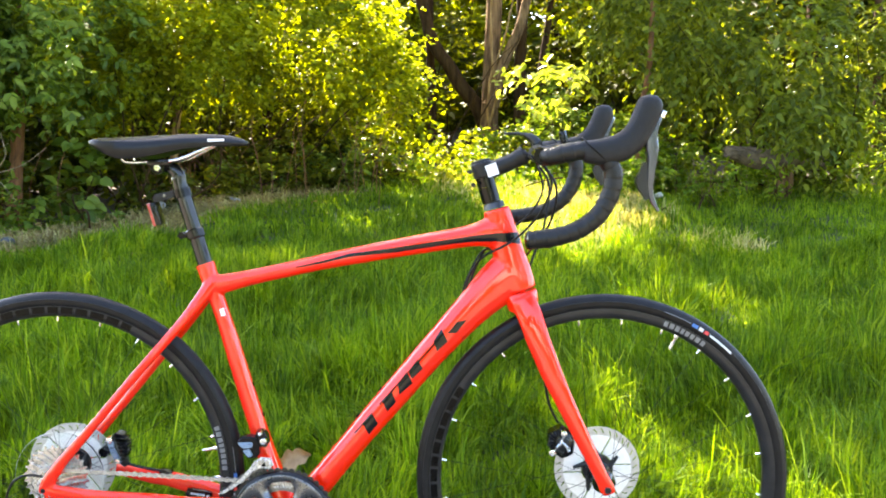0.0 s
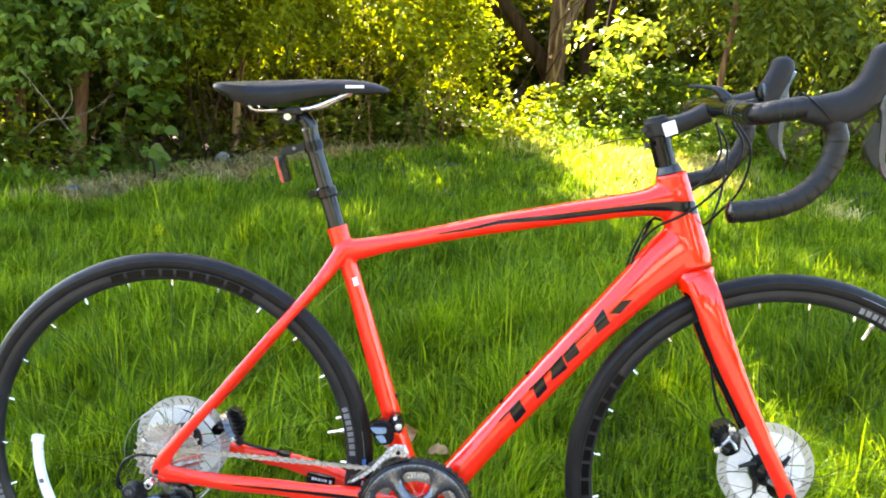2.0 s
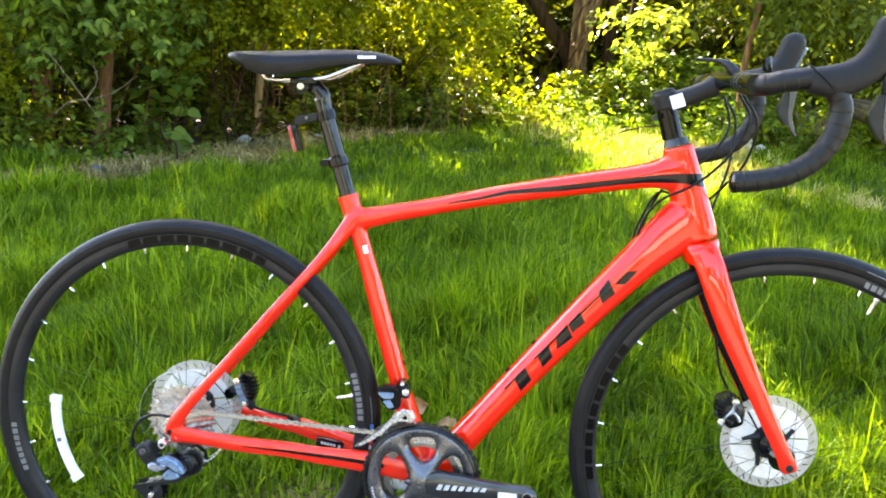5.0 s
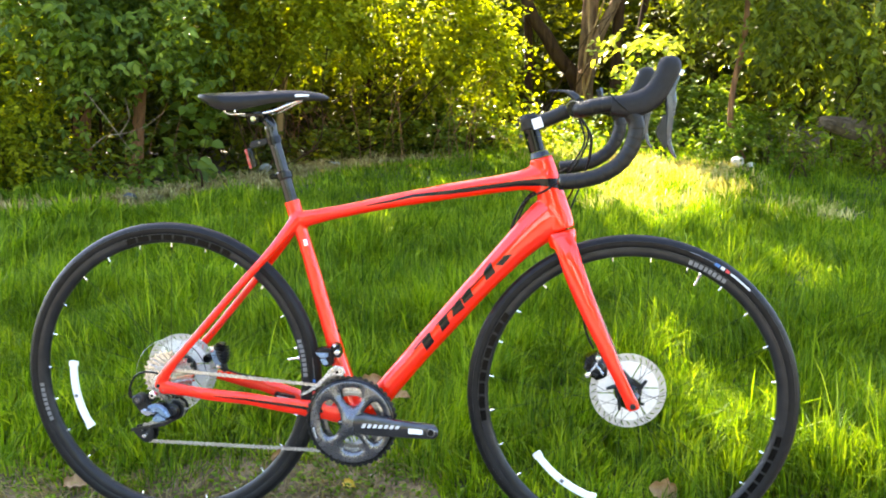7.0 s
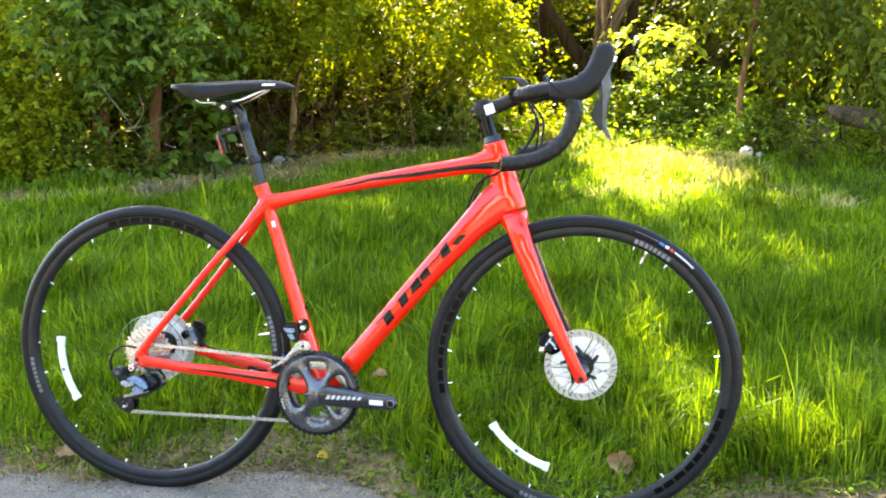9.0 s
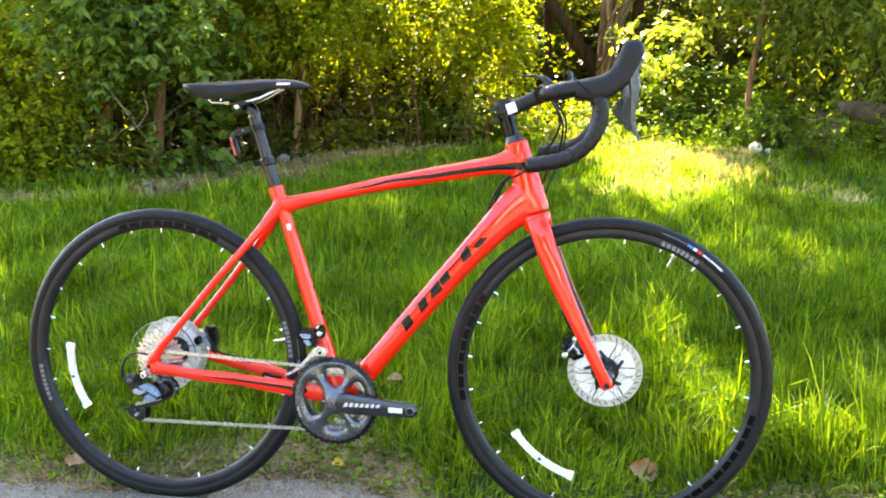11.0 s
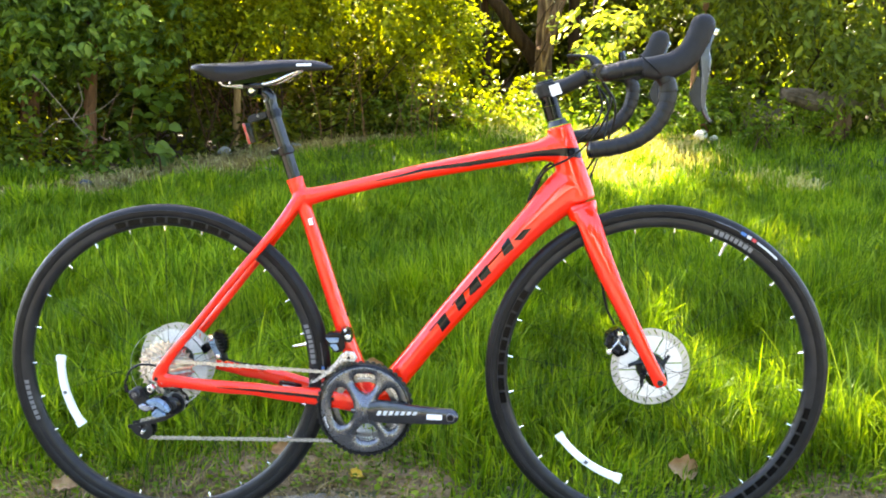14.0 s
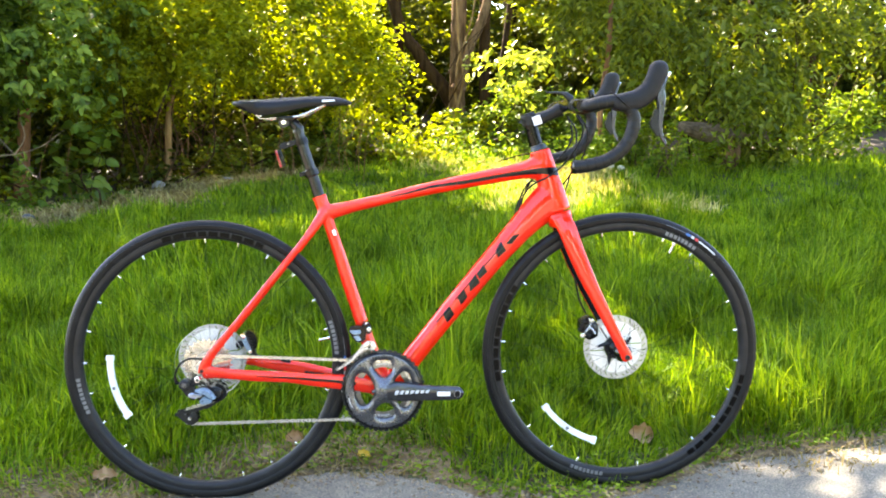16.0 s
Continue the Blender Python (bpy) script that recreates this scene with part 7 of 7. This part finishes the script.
curled_leaf("dead leaf caught in the grass", 0.42, 0.54, 0.075, 0.065, 0.03, DEAD_LEAF, -30, (30, -10))

# low weeds, moss and crumbs of the verge
n = 3600
x = RNG.uniform(-1.1, 2.2, n)
y = np.interp(x, EDGE_X, EDGE_Y) + np.abs(RNG.normal(0.09, 0.10, n))
z = height_many(x, y) + RNG.uniform(0.002, 0.022, n)
a = RNG.uniform(0, 2 * np.pi, n)
ln = RNG.uniform(0.008, 0.020, n)
tagged(new("verge_weeds", finish("verge_weeds", leaves("verge_weeds", np.stack((x, y, z), 1), np.stack((np.cos(a), np.sin(a), RNG.uniform(-0.1, 0.5, n)), 1), np.array((0, 0, 1.0)) + RNG.normal(0, 0.3, (n, 3)), ln, ln * 0.75), WEED)), "tiny weeds and clover along the asphalt edge", "weeds", kind="stuff")
n = 5200
x = RNG.uniform(-1.0, 2.3, n)
y = np.interp(x, EDGE_X, EDGE_Y) + RNG.normal(0.035, 0.085, n)
s_ = RNG.uniform(0.0015, 0.006, n) * np.where(RNG.uniform(0, 1, n) < 0.06, 1.9, 1.0)
base = np.stack((x, y, np.maximum(height_many(x, y), 0.005) + s_ * 0.3), 1)
cube = np.array([(1, 0, 0), (-1, 0, 0), (0, 1, 0), (0, -1, 0), (0, 0, 0.8), (0, 0, -0.8)], float)
v = (base[:, None, :] + (cube[None] + RNG.normal(0, 0.22, (n, 6, 3))) * s_[:, None, None]).reshape(-1, 3)
tri = np.array([0, 2, 4, 2, 1, 4, 1, 3, 4, 3, 0, 4, 2, 0, 5, 1, 2, 5, 3, 1, 5, 0, 3, 5])
tagged(new("crumbs", finish("crumbs", fast_mesh("crumbs", v, ((np.arange(n) * 6)[:, None] + tri).ravel(), np.full(8 * n, 3)), GRIT)), "loose grit and soil crumbs along the asphalt edge", "grit", kind="stuff")
n = 2600
k = RNG.integers(0, len(STRIP), n)
sp2 = np.array(STRIP)[k]
x, y = sp2[:, 0] + RNG.normal(0, 0.25, n), sp2[:, 1] + RNG.normal(0.15, 0.35, n)
a, ln = RNG.uniform(0, 2 * np.pi, n), RNG.uniform(0.02, 0.055, n)
tagged(new("leaf_litter", finish("leaf_litter", leaves("leaf_litter", np.stack((x, y, height_many(x, y) + RNG.uniform(0.004, 0.03, n)), 1), np.stack((np.cos(a), np.sin(a), RNG.uniform(-0.2, 0.4, n)), 1), np.array((0, 0, 1.0)) + RNG.normal(0, 0.4, (n, 3)), ln, ln * 0.6), DRY)), "dry fallen leaves and bits on bare soil", "litter", kind="stuff")

n = 1100
x = RNG.uniform(-1.0, 2.2, n)
y = np.interp(x, EDGE_X, EDGE_Y) + RNG.normal(0.05, 0.05, n)
a, ln = RNG.uniform(0, 2 * np.pi, n), RNG.uniform(0.006, 0.020, n)
tagged(new("leaf_litter", finish("leaf_litter", leaves("leaf_litter", np.stack((x, y, np.maximum(height_many(x, y), 0.006) + RNG.uniform(0.002, 0.008, n)), 1), np.stack((np.cos(a), np.sin(a), RNG.uniform(-0.1, 0.3, n)), 1), np.array((0, 0, 1.0)) + RNG.normal(0, 0.4, (n, 3)), ln, ln * 0.55), DRY)), "brown bits of dead leaves along the asphalt edge", "litter", kind="stuff")

# end of a fallen tree, half buried in brush
log = thing("fallen_log", "weathered grey-brown fallen log under drooping leaves", "log", ground_at(2.9, 5.0))
bm = bmesh.new()
rings = []
for i in range(15):
    t = i / 14
    c = Vector((3.45 - 0.80 * t, 5.02 - 0.34 * t, 0.99 + 0.06 * t + 0.02 * math.sin(t * 7)))
    ring = []
    for k in range(54):
        a = 2 * math.pi * k / 54
        r = (0.060 + 0.018 * t) * (1 - 0.55 * max(0.0, t - 0.7) / 0.3) * (1 + 0.22 * noise.noise((math.cos(a) * 1.7, math.sin(a) * 1.7, t * 2.5)) + 0.22 * noise.noise((math.cos(a) * 9, math.sin(a) * 9, t * 1.2)))
        jag = 0.07 * noise.noise((k * 1.9, 3.3, 0.7)) if i == 14 else 0.0
        ring.append(c + Vector((0.55 * math.cos(a) * r - jag, -0.83 * math.cos(a) * r, math.sin(a) * r)))
    rings.append(ring)
bridge(bm, rings)
part("trunk", bm, LOG_WOOD, log, angle=80)
bm = bmesh.new()
stem_mesh(bm, [(3.1, 4.95, height(3.1, 4.95) - 0.04), (3.12, 4.91, 0.85), (3.1, 4.89, 0.97)], 0.08, 0.06, 10)
part("root_mass", bm, BARK, log, angle=80)
brush = thing("brush_pile", "tangle of thin brown dead twigs by the log", "twigs", ground_at(2.6, 4.95))
for i in range(44):
    x0, y0 = 2.70 + RNG.uniform(-0.38, 0.50), 4.88 + RNG.uniform(-0.12, 0.22)
    a, l = RNG.uniform(0.5, 2.6), RNG.uniform(0.18, 0.42)
    p0 = np.array(ground_at(x0, y0, -0.01))
    p2 = p0 + np.array((math.cos(a) * l, RNG.uniform(-0.05, 0.08), math.sin(a) * l))
    p1 = (p0 + p2) / 2 + RNG.normal(0, 0.014, 3)
    bm = bmesh.new()
    stem_mesh(bm, [tuple(p0), tuple(p1), tuple(p2)], RNG.uniform(0.002, 0.005), 0.0012, 5, 0.02)
    part("twig", bm, BARK if i % 3 else TWIG, brush, angle=80)

# bare dead twigs among the leaves
for label, foot, runs in (("thin pale dead branch hanging from the bush", (-2.10, 3.41, 1.14), [[(-2.10, 3.41, 1.14), (-2.0, 3.36, 1.07), (-1.84, 3.25, 0.92), (-1.617, 3.121, 0.737)], [(-2.04, 3.38, 0.80), (-1.93, 3.33, 0.87), (-1.80, 3.27, 0.885), (-1.64, 3.25, 0.93), (-1.50, 3.24, 1.02)], [(-1.80, 3.27, 0.885), (-1.74, 3.26, 0.99), (-1.75, 3.25, 1.10)]]),
                          ("forked pale dead branch in the sunlit leaves", (0.25, 7.45, 2.35), [[(0.25, 7.45, 2.35), (0.0, 7.46, 2.12), (-0.16, 7.474, 1.98), (-0.36, 7.47, 2.06)], [(-0.06, 7.47, 2.06), (-0.10, 7.45, 1.92), (-0.22, 7.4, 1.85)]]),
                          ("dry tangled twigs under the pale bush", ground_at(-0.9, 5.0), [[ground_at(x0, y0), (x0 + 0.25 * sx, y0 - 0.10, 0.95 + 0.10 * h0), (x0 + 0.55 * sx, y0 - 0.16, 1.12 + 0.16 * h0), (x0 + 0.95 * sx, y0 - 0.12, 1.16 + 0.30 * h0)]
                                                                                          for x0, y0, sx, h0 in zip(RNG.uniform(-1.75, 0.25, 42), RNG.uniform(4.75, 5.35, 42), RNG.normal(0, 0.42, 42), RNG.uniform(-0.3, 1.1, 42))]),
                          ("dry twigs low in the broad-leaved bush", ground_at(-2.2, 3.95), [[ground_at(-2.3 + 0.2 * k, 3.9), (-2.2 + 0.16 * k, 3.85, 0.85), (-2.0 + 0.12 * k, 3.75 + 0.05 * k, 1.0 + 0.05 * k)] for k in range(4)])):
    br = thing("dead_branch", label, "branch", foot)
    for r in runs:
        bm = bmesh.new()
        stem_mesh(bm, r, 0.0034 if "pale dead" in label else 0.0026, 0.0012, 7, 0.05)
        part("twig", bm, TWIG if "pale dead" in label else BARK_RED, br, angle=80)
